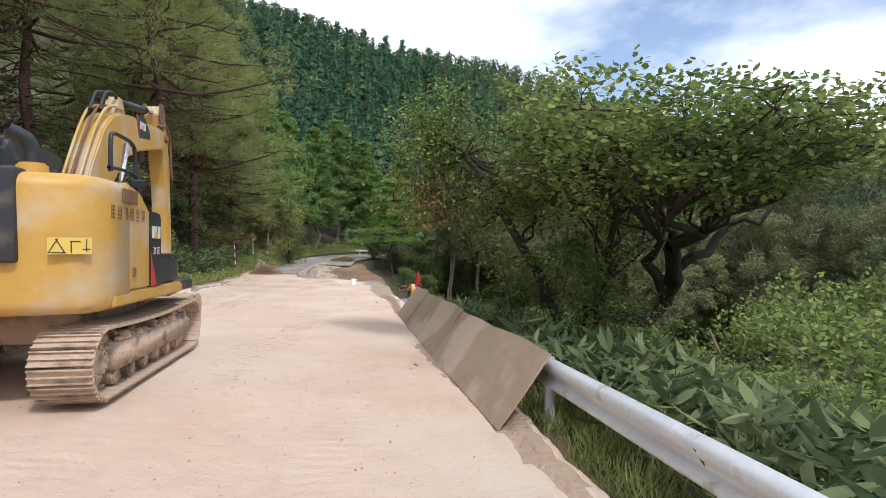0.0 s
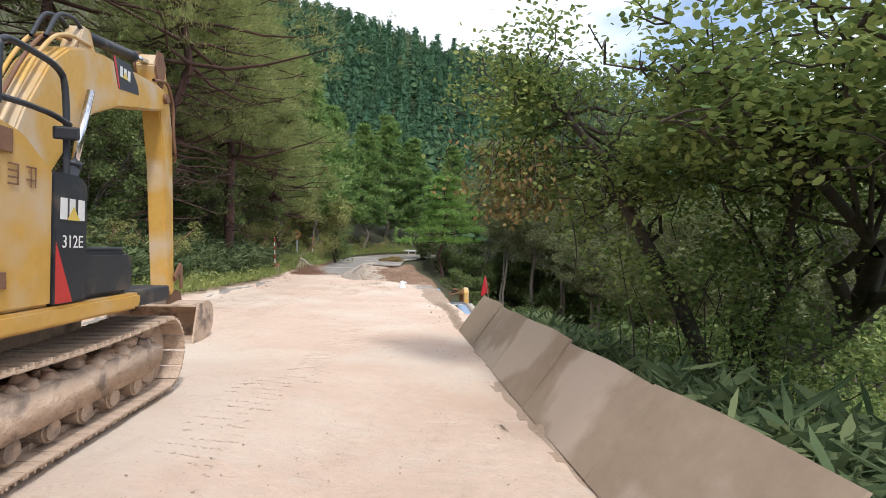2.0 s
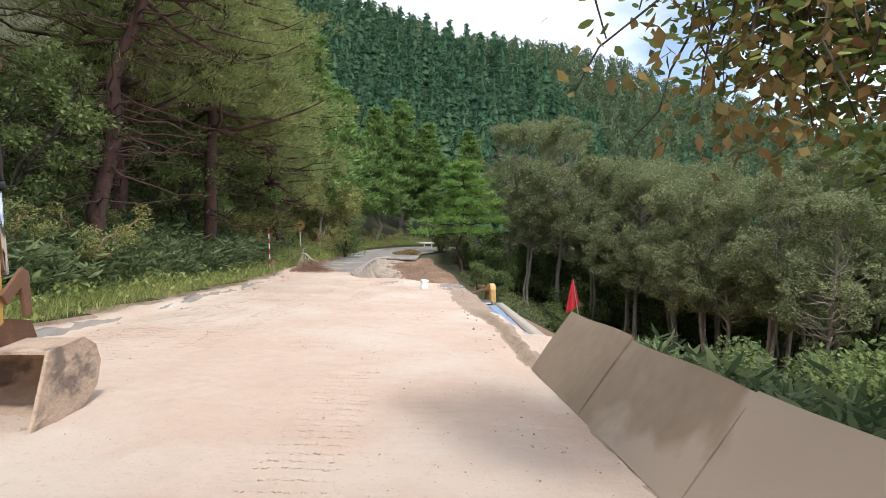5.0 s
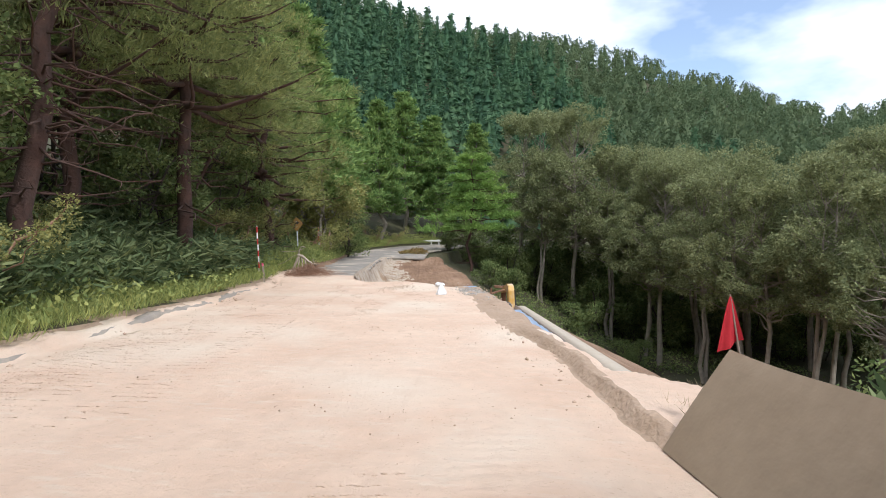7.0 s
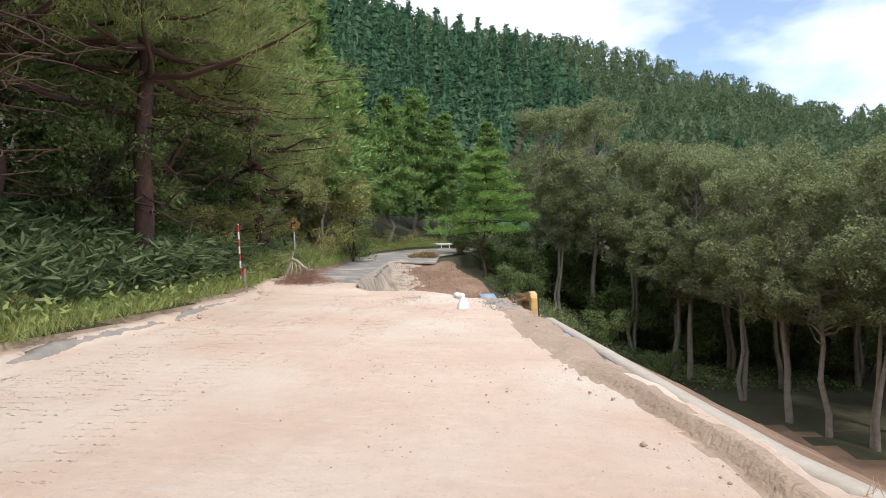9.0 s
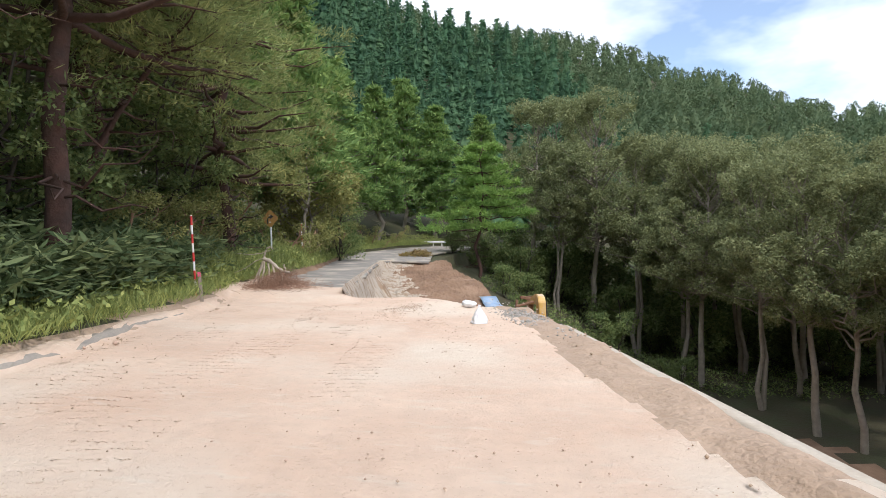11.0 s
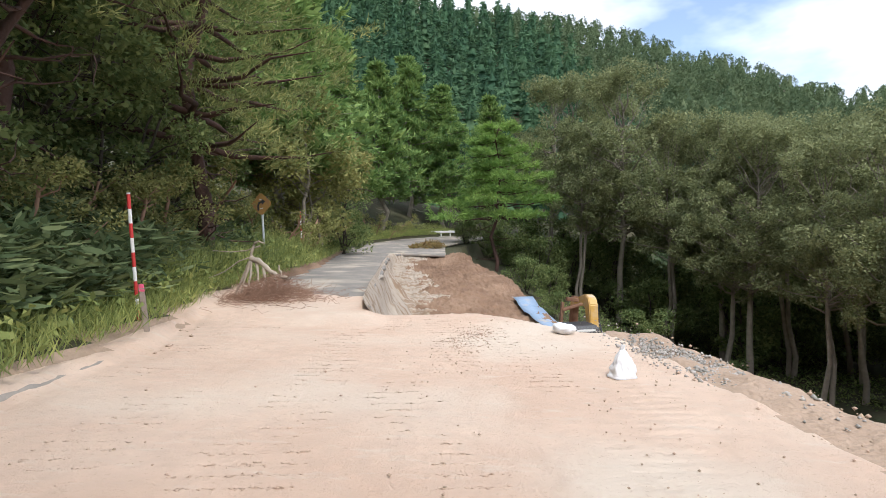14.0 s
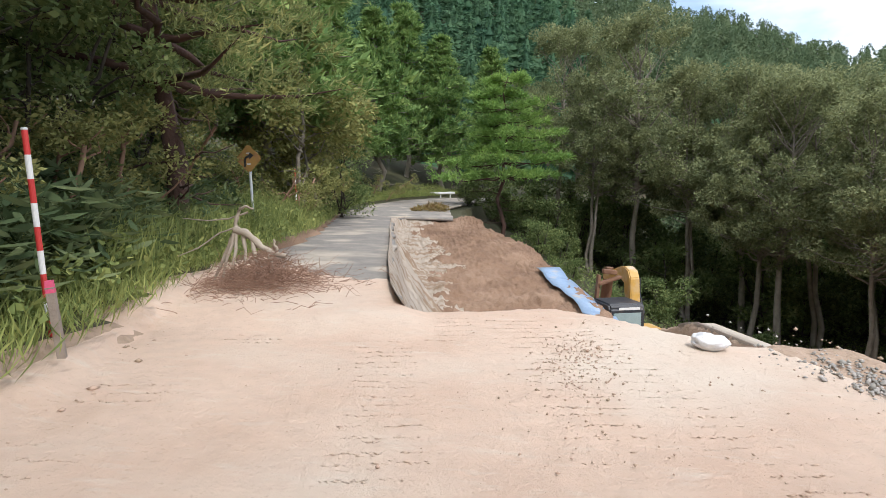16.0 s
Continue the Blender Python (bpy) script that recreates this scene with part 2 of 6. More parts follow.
M_DEADWOOD = mat("bleached_deadwood", (0.45, 0.38, 0.30), (0.36, 0.29, 0.22), rough=0.9, scale=6, bump=0.5)


def leafmat(name, c1, c2, island=0.35, scale=0.5):
    return mat(name, c1, c2, rough=0.75, scale=scale, bump=0, island=island, translucent=0.38, gloss=0.12)


L_PINE = leafmat("pine_needles", (0.250, 0.305, 0.120), (0.374, 0.389, 0.147), 0.35, 0.35)
L_PINE_LONE = leafmat("bright_pine_needles", (0.225, 0.375, 0.106), (0.300, 0.438, 0.112), 0.25, 0.35)
L_FIR = leafmat("layered_conifer_needles", (0.198, 0.318, 0.108), (0.276, 0.384, 0.120), 0.3, 0.3)
L_DEC = leafmat("olive_leaves", (0.222, 0.258, 0.128), (0.305, 0.325, 0.158), 0.3, 0.25)
L_YELLOW = leafmat("yellow_green_leaves", (0.340, 0.338, 0.117), (0.269, 0.287, 0.114), 0.3, 0.5)
L_BIG = leafmat("broad_green_leaves", (0.165, 0.240, 0.076), (0.275, 0.335, 0.105), 0.4, 0.6)
L_SASA = leafmat("bamboo_grass_leaves", (0.128, 0.182, 0.084), (0.205, 0.250, 0.115), 0.45, 0.8)
L_BUSH = leafmat("understory_leaves", (0.165, 0.225, 0.085), (0.245, 0.295, 0.110), 0.35, 0.4)
L_GRASS = leafmat("roadside_grass", (0.270, 0.325, 0.105), (0.345, 0.380, 0.135), 0.35, 0.7)
L_DRY = leafmat("dried_leaves", (0.21, 0.14, 0.065), (0.36, 0.30, 0.10), 0.4, 2.0)
L_STRAW = leafmat("dry_straw", (0.50, 0.40, 0.26), (0.40, 0.31, 0.20), 0.3, 3.0)
# bluish cast in the cedar green stands in for haze over the distance
L_CEDAR = leafmat("cedar_plantation", (0.062, 0.138, 0.080), (0.128, 0.222, 0.108), 0.2, 0.2)
L_FAR = leafmat("mixed_hill_forest", (0.100, 0.152, 0.082), (0.160, 0.205, 0.102), 0.22, 0.15)

# ---- mesh helpers ----
rng = np.random.default_rng(7)


def mesh_np(name, V, F, material, smooth=False):
    """A mesh from vertex and face arrays (faces all of one size)."""
    V, F = np.asarray(V, np.float32).reshape(-1, 3), np.asarray(F, np.int32)
    k = F.shape[1]
    me = bpy.data.meshes.new(name)
    me.vertices.add(len(V))
    me.vertices.foreach_set("co", V.ravel())
    me.loops.add(F.size)
    me.loops.foreach_set("vertex_index", F.ravel())
    me.polygons.add(len(F))
    me.polygons.foreach_set("loop_start", np.arange(0, F.size, k, dtype=np.int32))
    me.polygons.foreach_set("loop_total", np.full(len(F), k, np.int32))
    if smooth:
        me.polygons.foreach_set("use_smooth", np.ones(len(F), bool))
    me.update(calc_edges=True)
    me.materials.append(material)
    return me


def put(name, me, parent=None, label="", **tags):
    ob = new(name, me)
    if parent:
        ob.parent = parent
    return tagged(ob, label, **tags)


def part(name, bm, material, parent, label="", smooth=False):
    me = bpy.data.meshes.new(name)
    bm.to_mesh(me)
    bm.free()
    me.materials.append(material)
    if smooth:
        for p in me.polygons:
            p.use_smooth = True
    return put(name, me, parent, label)


def box(bm, size, at=(0, 0, 0), rot=(0, 0, 0), bevel=0.0, taper=None):
    """A bevelled box in bm; taper scales the top face in x and y."""
    r = bmesh.ops.create_cube(bm, size=1.0, matrix=Matrix.Diagonal((*size, 1)))
    vs = r["verts"]
    if taper:
        for v in vs:
            if v.co.z > 0:
                v.co.x, v.co.y = v.co.x * taper[0], v.co.y * taper[1]
    if bevel:
        es = list({e for v in vs for e in v.link_edges})
        r2 = bmesh.ops.bevel(bm, geom=es, offset=bevel, segments=2, affect="EDGES", profile=0.6)
        vs = list({v for f in r2["faces"] for v in f.verts} | {v for v in vs if v.is_valid})
    bmesh.ops.transform(bm, matrix=pose(*at, *rot), verts=vs)
    return bm


def cyl(bm, r, h, at=(0, 0, 0), rot=(0, 0, 0), n=16, r2=None, bevel=0.0):
    q = bmesh.ops.create_cone(bm, cap_ends=True, segments=n, radius1=r, radius2=r if r2 is None else r2, depth=h, matrix=pose(*at, *rot))
    if bevel:
        es = [e for e in {e for v in q["verts"] for e in v.link_edges} if any(len(f.verts) > 4 for f in e.link_faces)]
        bmesh.ops.bevel(bm, geom=es, offset=bevel, segments=2, affect="EDGES")
    return bm


def prism(bm, outline, x0, x1, bevel=0.0):
    """Extrude a (y, z) outline along x."""
    a = [bm.verts.new((x0, y, z)) for y, z in outline]
    b = [bm.verts.new((x1, y, z)) for y, z in outline]
    n = len(outline)
    fs = [bm.faces.new(a), bm.faces.new(list(reversed(b)))]
    for i in range(n):
        fs.append(bm.faces.new((a[i], b[i], b[(i + 1) % n], a[(i + 1) % n])))
    bmesh.ops.recalc_face_normals(bm, faces=fs)
    if bevel:
        bmesh.ops.bevel(bm, geom=list({e for f in fs for e in f.edges}), offset=bevel, segments=2, affect="EDGES")
    return bm


def tube_arrays(paths, n=6):
    """Tapered tubes: paths is a list of (points, radii). Returns quads."""
    V, F = [], []
    ang = np.arange(n) / n * 2 * np.pi
    for pts, rad in paths:
        pts = np.asarray(pts, float)
        t = np.gradient(pts, axis=0)
        t /= np.linalg.norm(t, axis=1)[:, None] + 1e-9
        ref = np.where(np.abs(t[:, 2:3]) > 0.9, [[1.0, 0, 0]], [[0, 0, 1.0]])
        a = np.cross(t, ref)
        a /= np.linalg.norm(a, axis=1)[:, None] + 1e-9
        b = np.cross(t, a)
        ring = pts[:, None] + (np.cos(ang)[None, :, None] * a[:, None] + np.sin(ang)[None, :, None] * b[:, None]) * np.asarray(rad)[:, None, None]
        base = sum(len(v) for v in V)
        V.append(ring.reshape(-1, 3))
        for i in range(len(pts) - 1):
            for j in range(n):
                k = (j + 1) % n
                F.append((base + i * n + j, base + i * n + k, base + (i + 1) * n + k, base + (i + 1) * n + j))
    return np.concatenate(V), np.array(F)


def bent(p0, p1, sag=0.0, wob=0.1, k=6, g=rng):
    """A crooked line from p0 to p1."""
    p0, p1 = np.asarray(p0, float), np.asarray(p1, float)
    s = np.linspace(0, 1, k)[:, None]
    L = np.linalg.norm(p1 - p0)
    pts = p0 + (p1 - p0) * s
    pts[:, 2] -= sag * L * 4 * (s * (1 - s))[:, 0]
    pts[1:-1] += g.normal(0, wob * L / k, (k - 2, 3))
    return pts


def leaf_arrays(P, length, width, up=0.3, droop=0.0, dirs=None, g=rng, fold=0.12, oval=False):
    """Leaf blades: one four-cornered folded leaf at each point of P."""
    N = len(P)
    if dirs is None:
        d = g.normal(0, 1, (N, 3))
        d[:, 2] = d[:, 2] * 0.5 + up
    else:
        d = dirs + g.normal(0, 0.25, (N, 3))
    d[:, 2] -= droop
    d /= np.linalg.norm(d, axis=1)[:, None]
    w = np.cross(d, g.normal(0, 0.5, (N, 3)) + [0, 0, 1.0])
    w /= np.linalg.norm(w, axis=1)[:, None] + 1e-9
    nrm = np.cross(d, w)
    L = (length * g.uniform(0.65, 1.3, N))[:, None]
    W = (width * g.uniform(0.7, 1.25, N))[:, None]
    base, tip = P, P + d * L - nrm * L * fold
    if oval:
        a, b = P + d * L * 0.25 - nrm * L * fold * 0.1, P + d * L * 0.65 - nrm * L * fold * 0.45
        V = np.stack([base, a + w * W * 0.44, b + w * W * 0.46, tip, b - w * W * 0.46, a - w * W * 0.44], 1).reshape(-1, 3)
        return V, np.arange(6 * N).reshape(N, 6)
    m = P + d * L * 0.45
    V = np.stack([base, m + w * W * 0.5, tip, m - w * W * 0.5], 1).reshape(-1, 3)
    return V, np.arange(4 * N).reshape(N, 4)


def join(*vf):
    V, F, o = [], [], 0
    for v, f in vf:
        V.append(v)
        F.append(np.asarray(f) + o)
        o += len(v)
    return np.concatenate(V), np.concatenate(F)


# ---- ground plan ----
YR = [-60, 0, 5.3, 8.9, 14.7, 19.2, 22.4, 24.2, 27.0, 28.5, 31, 36, 52, 60, 70, 80, 95, 130]
XR = [11.8, 1.5, 0.62, -0.02, -0.98, -1.64, -2.16, -2.42, -2.86, -3.2, -3.7, -5.0, -7.9, -8.6, -7.2, -2.5, 8, 40]
YL = [-60, 0, 8, 16.3, 20, 24.5, 27.2, 30, 38.7, 51, 60, 70, 80, 95, 130]
XL = [4.0, -5.9, -6.7, -7.6, -8.1, -8.62, -9.05, -9.7, -10.7, -13.2, -14.0, -13.0, -8.5, 2, 34]
YZ, ZR = [-60, 28, 30, 52, 60, 75, 95, 130], [0, 0, 0.06, 0.2, 0.45, 0.72, 1.4, 3.0]
YB, XB, ZB = [-60, 14, 17, 19, 36, 40, 44, 50, 56], [13.4, 0.7, 0.0, -0.38, -1.5, -1.7, -3.1, -6.0, -7.7], [-0.1, -0.12, -0.42, -0.54, -1.44, -2.6, -2.6, -1.6, -0.3]
YE, XE = [29.0, 30.4, 31.2, 33.4, 36.7, 43, 49.7, 51.0], [-6.9, -7.25, -7.4, -7.80, -8.32, -9.38, -10.42, -10.1]


def f_xr(y): return np.interp(y, YR, XR)
def f_xl(y): return np.interp(y, YL, XL)
def f_z(y): return np.interp(y, YZ, ZR)
def f_xe(y): return np.interp(y, YE, XE)


def smooth01(t):
    t = np.clip(t, 0, 1)
    return t * t * (3 - 2 * t)


LATTICE = np.random.default_rng(3).uniform(-1, 1, (64, 64))


def wav(x, y, s, seed=0.0):
    """Value noise of three octaves in about -1..1; s is its frequency."""
    x, y = np.broadcast_arrays(np.asarray(x, float), np.asarray(y, float))
    out = 0.0
    for k, amp in enumerate((1.0, 0.5, 0.25)):
        f = s * 0.32 * 2.03 ** k
        a, b = x * f + 17.3 * seed + 5.1 * k, y * f + 9.7 * seed + 3.3 * k
        i, j = np.floor(a).astype(int), np.floor(b).astype(int)
        u, v = smooth01(a - i), smooth01(b - j)
        i0, i1, j0, j1 = i % 64, (i + 1) % 64, j % 64, (j + 1) % 64
        out = out + amp * ((LATTICE[i0, j0] * (1 - u) + LATTICE[i1, j0] * u) * (1 - v) + (LATTICE[i0, j1] * (1 - u) + LATTICE[i1, j1] * u) * v)
    return out / 1.3


def road_z(x, y):
    # crossfall, and a raised stretch where the machine stands
    return f_z(y) + 0.035 * np.clip(f_xr(y) - x, -0.5, 8) + 0.11 * smooth01((-1.4 - np.asarray(x, float)) / 1.6) * smooth01((10.6 - np.asarray(y, float)) / 2.0)


AZ = [-180, -120, -60, -30, -18, -12.7, -7, -4.3, -2, 4, 9, 15, 20.5, 24, 27, 31, 36, 45, 90, 140, 180]
EL = [0.25, 0.45, 0.62, 0.51, 0.452, 0.433, 0.396, 0.376, 0.376, 0.374, 0.350, 0.312, 0.276, 0.238, 0.216, 0.208, 0.2, 0.16, 0.10, 0.15, 0.25]
RIDGE = 215.0


def pit_z(x, y):
    """The washed-out hollow: steep pale rock below the asphalt, gentler brown slope behind, cut bank outside."""
    xe, xb, zb = f_xe(y), np.interp(y, YB, XB), np.interp(y, YB, ZB)
    dp = np.clip(52.2 - y, 0, 40)
    back = 0.2 - 0.11 * dp - 0.004 * dp ** 2 + 0.10 * wav(x, y, 1.6, 8) + 0.06 * wav(x, y, 5, 2) + 0.05 * wav(x, y, 15, 4)
    xd = np.interp(y, [34, 39.3, 43.8, 46, 50], [-2.3, -2.95, -4.1, -4.7, -6.5])
    back = back - 1.5 * np.clip(x - xd, 0, 9)
    steep = 0.16 - 1.6 * (x - xe) + (-0.32 + 0.42 * wav(x * 0.12, y + 0.25 * x, 3.2, 7) + 0.22 * wav(x * 0.15, y + 0.3 * x, 8.5, 3) + 0.08 * wav(x * 0.4, y, 26, 5)) * smooth01((x - xe) / 0.22)
    outer = zb + 0.05 - 3.0 * np.clip(np.maximum(xb - 0.4, f_xr(y) + 0.7) - x, 0, 9)
    return np.maximum(np.maximum(np.maximum(steep, back), outer), -4.65)


def in_pit(x, y):
    return (y > 29.5) & (y < 52.2) & (x > f_xe(y)) & (x < np.maximum(np.interp(y, YB, XB) - 0.3, f_xr(y) + 0.9))


def ground_z(x, y):
    x, y = np.asarray(x, float), np.asarray(y, float)
    xr, xl, zr = f_xr(y), f_xl(y), f_z(y)
    xb, zb = np.interp(y, YB, XB), np.interp(y, YB, ZB)
    z = road_z(x, y) - 0.14
    # downhill side: shelf, then a falling bank into the valley
    u = x - xr
    z = np.where((u > 0.05) & (y > 15.5) & (y < 45), np.minimum(z, zb - 0.5), z)
    z = np.where(u > 0.9, zb - 0.04, z)
    ub = x - np.maximum(xb, xr + 0.9)
    bank = zb - 0.1 - 0.50 * ub
    floor_ = -8.0 + 0.4 * wav(x, y, 0.25)
    z = np.where(ub > 0, np.maximum(bank, floor_), z)
    # uphill side: verge, then a rising bank
    v = xl - x
    z = np.where((v > -0.5) & (y < 28), road_z(x, y) - 0.11, z)
    z = np.where(v > 0.16, zr + 0.34 + 0.18 * np.minimum(v, 1.5) + 0.42 * np.clip(v - 1.5, 0, 22) + 0.12 * wav(x, y, 0.9, 2) * np.clip(v, 0, 1), z)
    # washed-out hollow in the road
    z = np.where(in_pit(x, y), np.minimum(z, pit_z(x, y) - 0.35), z)
    # hills all round
    dx, dy = x + 3.0, y - 12.0
    r = np.hypot(dx, dy)
    az = np.degrees(np.arctan2(dx, dy))
    top = np.interp(az, AZ, EL) * RIDGE - 9.0
    r0 = np.interp(az, [-180, -30, 0, 8, 40, 180], [70, 75, 82, 105, 120, 70])
    s = np.clip((r - r0) / (RIDGE - r0), 0, 1.25)
    hill = top * np.where(s < 1, s, 2 - s) + 3.0 * wav(x, y, 0.03, 1) * np.clip(s * 3, 0, 1)
    blend = smooth01((r - r0 + 8) / 16)
    return z * (1 - blend) + blend * np.maximum(hill + np.minimum(z, 0) * (1 - np.clip(s * 3, 0, 1)), -9)


def axis(lo, hi, fine_lo, fine_hi, step, grow=1.13):
    a = list(np.arange(fine_lo, fine_hi + 1e-6, step))
    s = step
    while a[-1] < hi:
        s = min(s * grow, 60)
        a.append(a[-1] + s)
    s = step
    while a[0] > lo:
        s = min(s * grow, 60)
        a.insert(0, a[0] - s)
    return np.array(a)


def grid_faces(nx, ny):
    i, j = np.meshgrid(np.arange(nx - 1), np.arange(ny - 1), indexing="ij")
    a = (i * ny + j).ravel()
    return np.stack([a, a + ny, a + ny + 1, a + 1], 1)


# ---- ground sheet ----
gx, gy = axis(-1600, 1600, -16, 6, 0.33), axis(-1600, 1600, -4, 60, 0.4)
GX, GY = np.meshgrid(gx, gy, indexing="ij")
GZ = ground_z(GX, GY) + 0.05 * wav(GX, GY, 2.3, 5) * ((GX > f_xr(GY) + 1) | (GX < f_xl(GY) - 1))
GF = grid_faces(len(gx), len(gy))
me = mesh_np("ground", np.stack([GX, GY, GZ], -1), GF, M_FLOOR, smooth=True)
for m_ in (M_SOIL, M_ROCK, M_BERM):
    me.materials.append(m_)
cx, cy = GX.ravel()[GF].mean(1), GY.ravel()[GF].mean(1)
xe_c, xr_c, xb_c = f_xe(cy), f_xr(cy), np.interp(cy, YB, XB)
idx = np.zeros(len(GF), np.int32)
bare = (cy > 14.5) & (cy < 53.5) & (cx > f_xl(cy) - 0.35) & (cx < xb_c + (13 + 2.5 * wav(cx, cy, 0.5, 3)) * smooth01((56 - cy) / 12) * smooth01((cy - 14.5) / 4))
idx[bare] = 1
idx[(cy > 29.8) & (cy < 51.5) & (cx > xe_c - 0.4) & (cx < xe_c + 1.9 + 0.7 * wav(cx, cy, 1.1)) & (cx < xr_c + 0.5)] = 2
idx[(cy < 14.5) & (cx > f_xl(cy) - 0.35) & (cx < xr_c + 0.5)] = 1
idx[(cy > 14) & (cy < 40) & (cx > xr_c) & (cx < xb_c + 0.5)] = 3
idx[(cy > -10) & (cy < 31) & (cx > f_xl(cy) - 0.35) & (cx < f_xl(cy) + 0.6)] = 3
me.polygons.foreach_set("material_index", idx)
put("ground", me, label="hilly ground of soil, pale rock and forest floor", category="ground", kind="structure")

# ---- washed-out slope ----
wy = np.arange(29.6, 52.6, 0.10)
ws = np.linspace(0, 1, 110)
WS, WY = np.meshgrid(ws, wy, indexing="ij")
x_in, x_out = f_xe(WY) - 0.12, np.maximum(np.interp(WY, YB, XB) - 0.3, f_xr(WY) + 0.9)
WX = x_in + (x_out - x_in) * WS
WZ = pit_z(WX, np.minimum(WY, 52.2)) + rng.normal(0, 0.03, WX.shape) * (WS > 0.01)
WF = grid_faces(len(ws), len(wy))
me = mesh_np("washout_slope", np.stack([WX, WY, WZ], -1), WF, M_SOIL)
me.materials.append(M_ROCK)
wx_c, wy_c = WX.ravel()[WF].mean(1), WY.ravel()[WF].mean(1)
me.polygons.foreach_set("material_index", (wx_c - f_xe(wy_c) < 1.6 + 0.7 * wav(wx_c * 0.3, wy_c, 4.0, 2) + 0.4 * wav(wx_c, wy_c, 9, 4) - 0.9 * smooth01((wy_c - 47) / 5)).astype(np.int32))
mi = np.empty(len(WF), np.int32)
me.polygons.foreach_get("material_index", mi)
mi[(wy_c < 38) & (wx_c > np.interp(wy_c, YB, XB) - 2.6) & (mi == 0)] = 2
me.materials.append(M_BERM)
me.polygons.foreach_set("material_index", mi)
put("washout_slope", me, label="washed-out slope of pale crumbling rock and brown soil", category="slope", kind="structure")

# ---- dirt road platform ----
py = np.concatenate([np.arange(-14, 0, 0.14), np.arange(0, 33.6, 0.07)])
ps = np.concatenate([np.linspace(-0.36, 0.25, 12), np.linspace(0.32, 5.9, 84), np.linspace(6.0, 7.4, 24), np.linspace(7.5, 8.9, 14)])     # metres across a road 7 m wide
PS, PY = np.meshgrid(ps, py, indexing="ij")
wide = f_xr(PY) - f_xl(PY)
PX = np.where(PS < 0, f_xl(PY) + PS, np.where(PS < 6.6, f_xl(PY) + PS / 6.6 * (wide - 0.1), f_xr(PY) - 0.1 + (PS - 6.6)))
PX = PX + np.where((PS > 6.3), 0.10 * wav(PX * 0, PY, 2.4, 1) + 0.05 * wav(PX * 0, PY, 7, 3), 0) + np.where(PS < 0.3, 0.10 * wav(PX * 0, PY, 1.9, 4) + 0.04 * wav(PX, PY, 8, 1), 0)
PZ = road_z(PX, PY) + 0.018 * wav(PX, PY, 1.3, 3) + 0.012 * wav(PX, PY, 4.1, 1) + 0.006 * wav(PX, PY, 13, 2)
PZ = PZ + np.random.default_rng(17).normal(0, 0.0035, PZ.shape) * np.clip(0.6 + 0.8 * wav(PX, PY, 0.9, 12), 0.15, 1.4)
uu = PS - 6.6
shoulder = smooth01((PY - 14.2) / 1.0)
far_ = smooth01((PY - 18.8) / 2.2)
crest = 0.12 - 0.10 * far_ + 0.02 * wav(PX, PY, 2.2, 6) + (0.012 + 0.012 * far_) * wav(PX, PY, 6, 2)
near_r = 0.05 * (1 - shoulder)
w0 = 0.55 * smooth01((PY - 18.5) / 3)
PZ += (shoulder * crest + near_r) * smooth01((uu + w0) / (w0 + 0.07)) + (0.015 + 0.012 * far_) * (wav(PX, PY, 7, 4) + 0.6 * wav(PX, PY, 22, 6)) * shoulder * smooth01((uu + w0) / 0.3)
fall = np.interp(PY, YB, ZB)
top_w = 1.35 - 1.1 * smooth01((PY - 15.4) / 1.6)
PZ = np.where(uu > top_w, PZ + (fall - 0.6 - PZ) * smooth01((uu - top_w) / 0.6) * shoulder, PZ)
PZ -= 0.5 * smooth01((uu - 0.22) / 0.3) * (1 - shoulder)
PZ += np.where(PS < 0.12, 0.10 * smooth01((0.12 - PS) / 0.25) + 0.04 * wav(PX, PY, 3, 4) * (PS < 0), 0)
front = 29.75 + 0.22 * wav(PX, PX * 0, 2.0, 1) + 0.1 * wav(PX, PX * 0, 6.0, 2) - 1.2 * smooth01((PX + 5.6) / 1.8)
over = smooth01((f_xe(PY) + 0.25 - PX) / 0.35)
PZ += 0.07 * over * smooth01((PY - 28.3) / 0.8)
PZ -= (1 - over) * 1.25 * np.clip(PY - front, 0, 9) ** 1.25 + over * 0.05 * np.clip(PY - 30.9 + 0.9 * wav(PX, PY, 1.8, 9) + 0.4 * wav(PX, PY, 6, 3), 0, 9)
PF = grid_faces(len(ps), len(py))
me = mesh_np("road_dirt", np.stack([PX, PY, PZ], -1), PF, M_DIRT, smooth=True)
me.materials.append(M_BERM)
us, yc = uu.ravel()[PF].mean(1), PY.ravel()[PF].mean(1)
# the upright road-side face gets darker soil, its shade put into the colour
face = (us > -0.06 - 0.35 * smooth01((yc - 18.5) / 3) + 0.12 * wav(us * 0, yc, 3, 2))
face &= (us < 0.16 + 0.06 * wav(us, yc, 4, 7)) | (us > 1.3 - 1.0 * smooth01((yc - 15.4) / 1.6)) | (yc > 19.6 + 0.6 * wav(us, yc, 2, 5))
me.polygons.foreach_set("material_index", face.astype(np.int32))
put("road_dirt", me,
    label="freshly graded pale sandy dirt road with crawler prints", category="dirt road", kind="structure")


def dirt_z(x, y):
    return float(road_z(x, y)) + 0.005


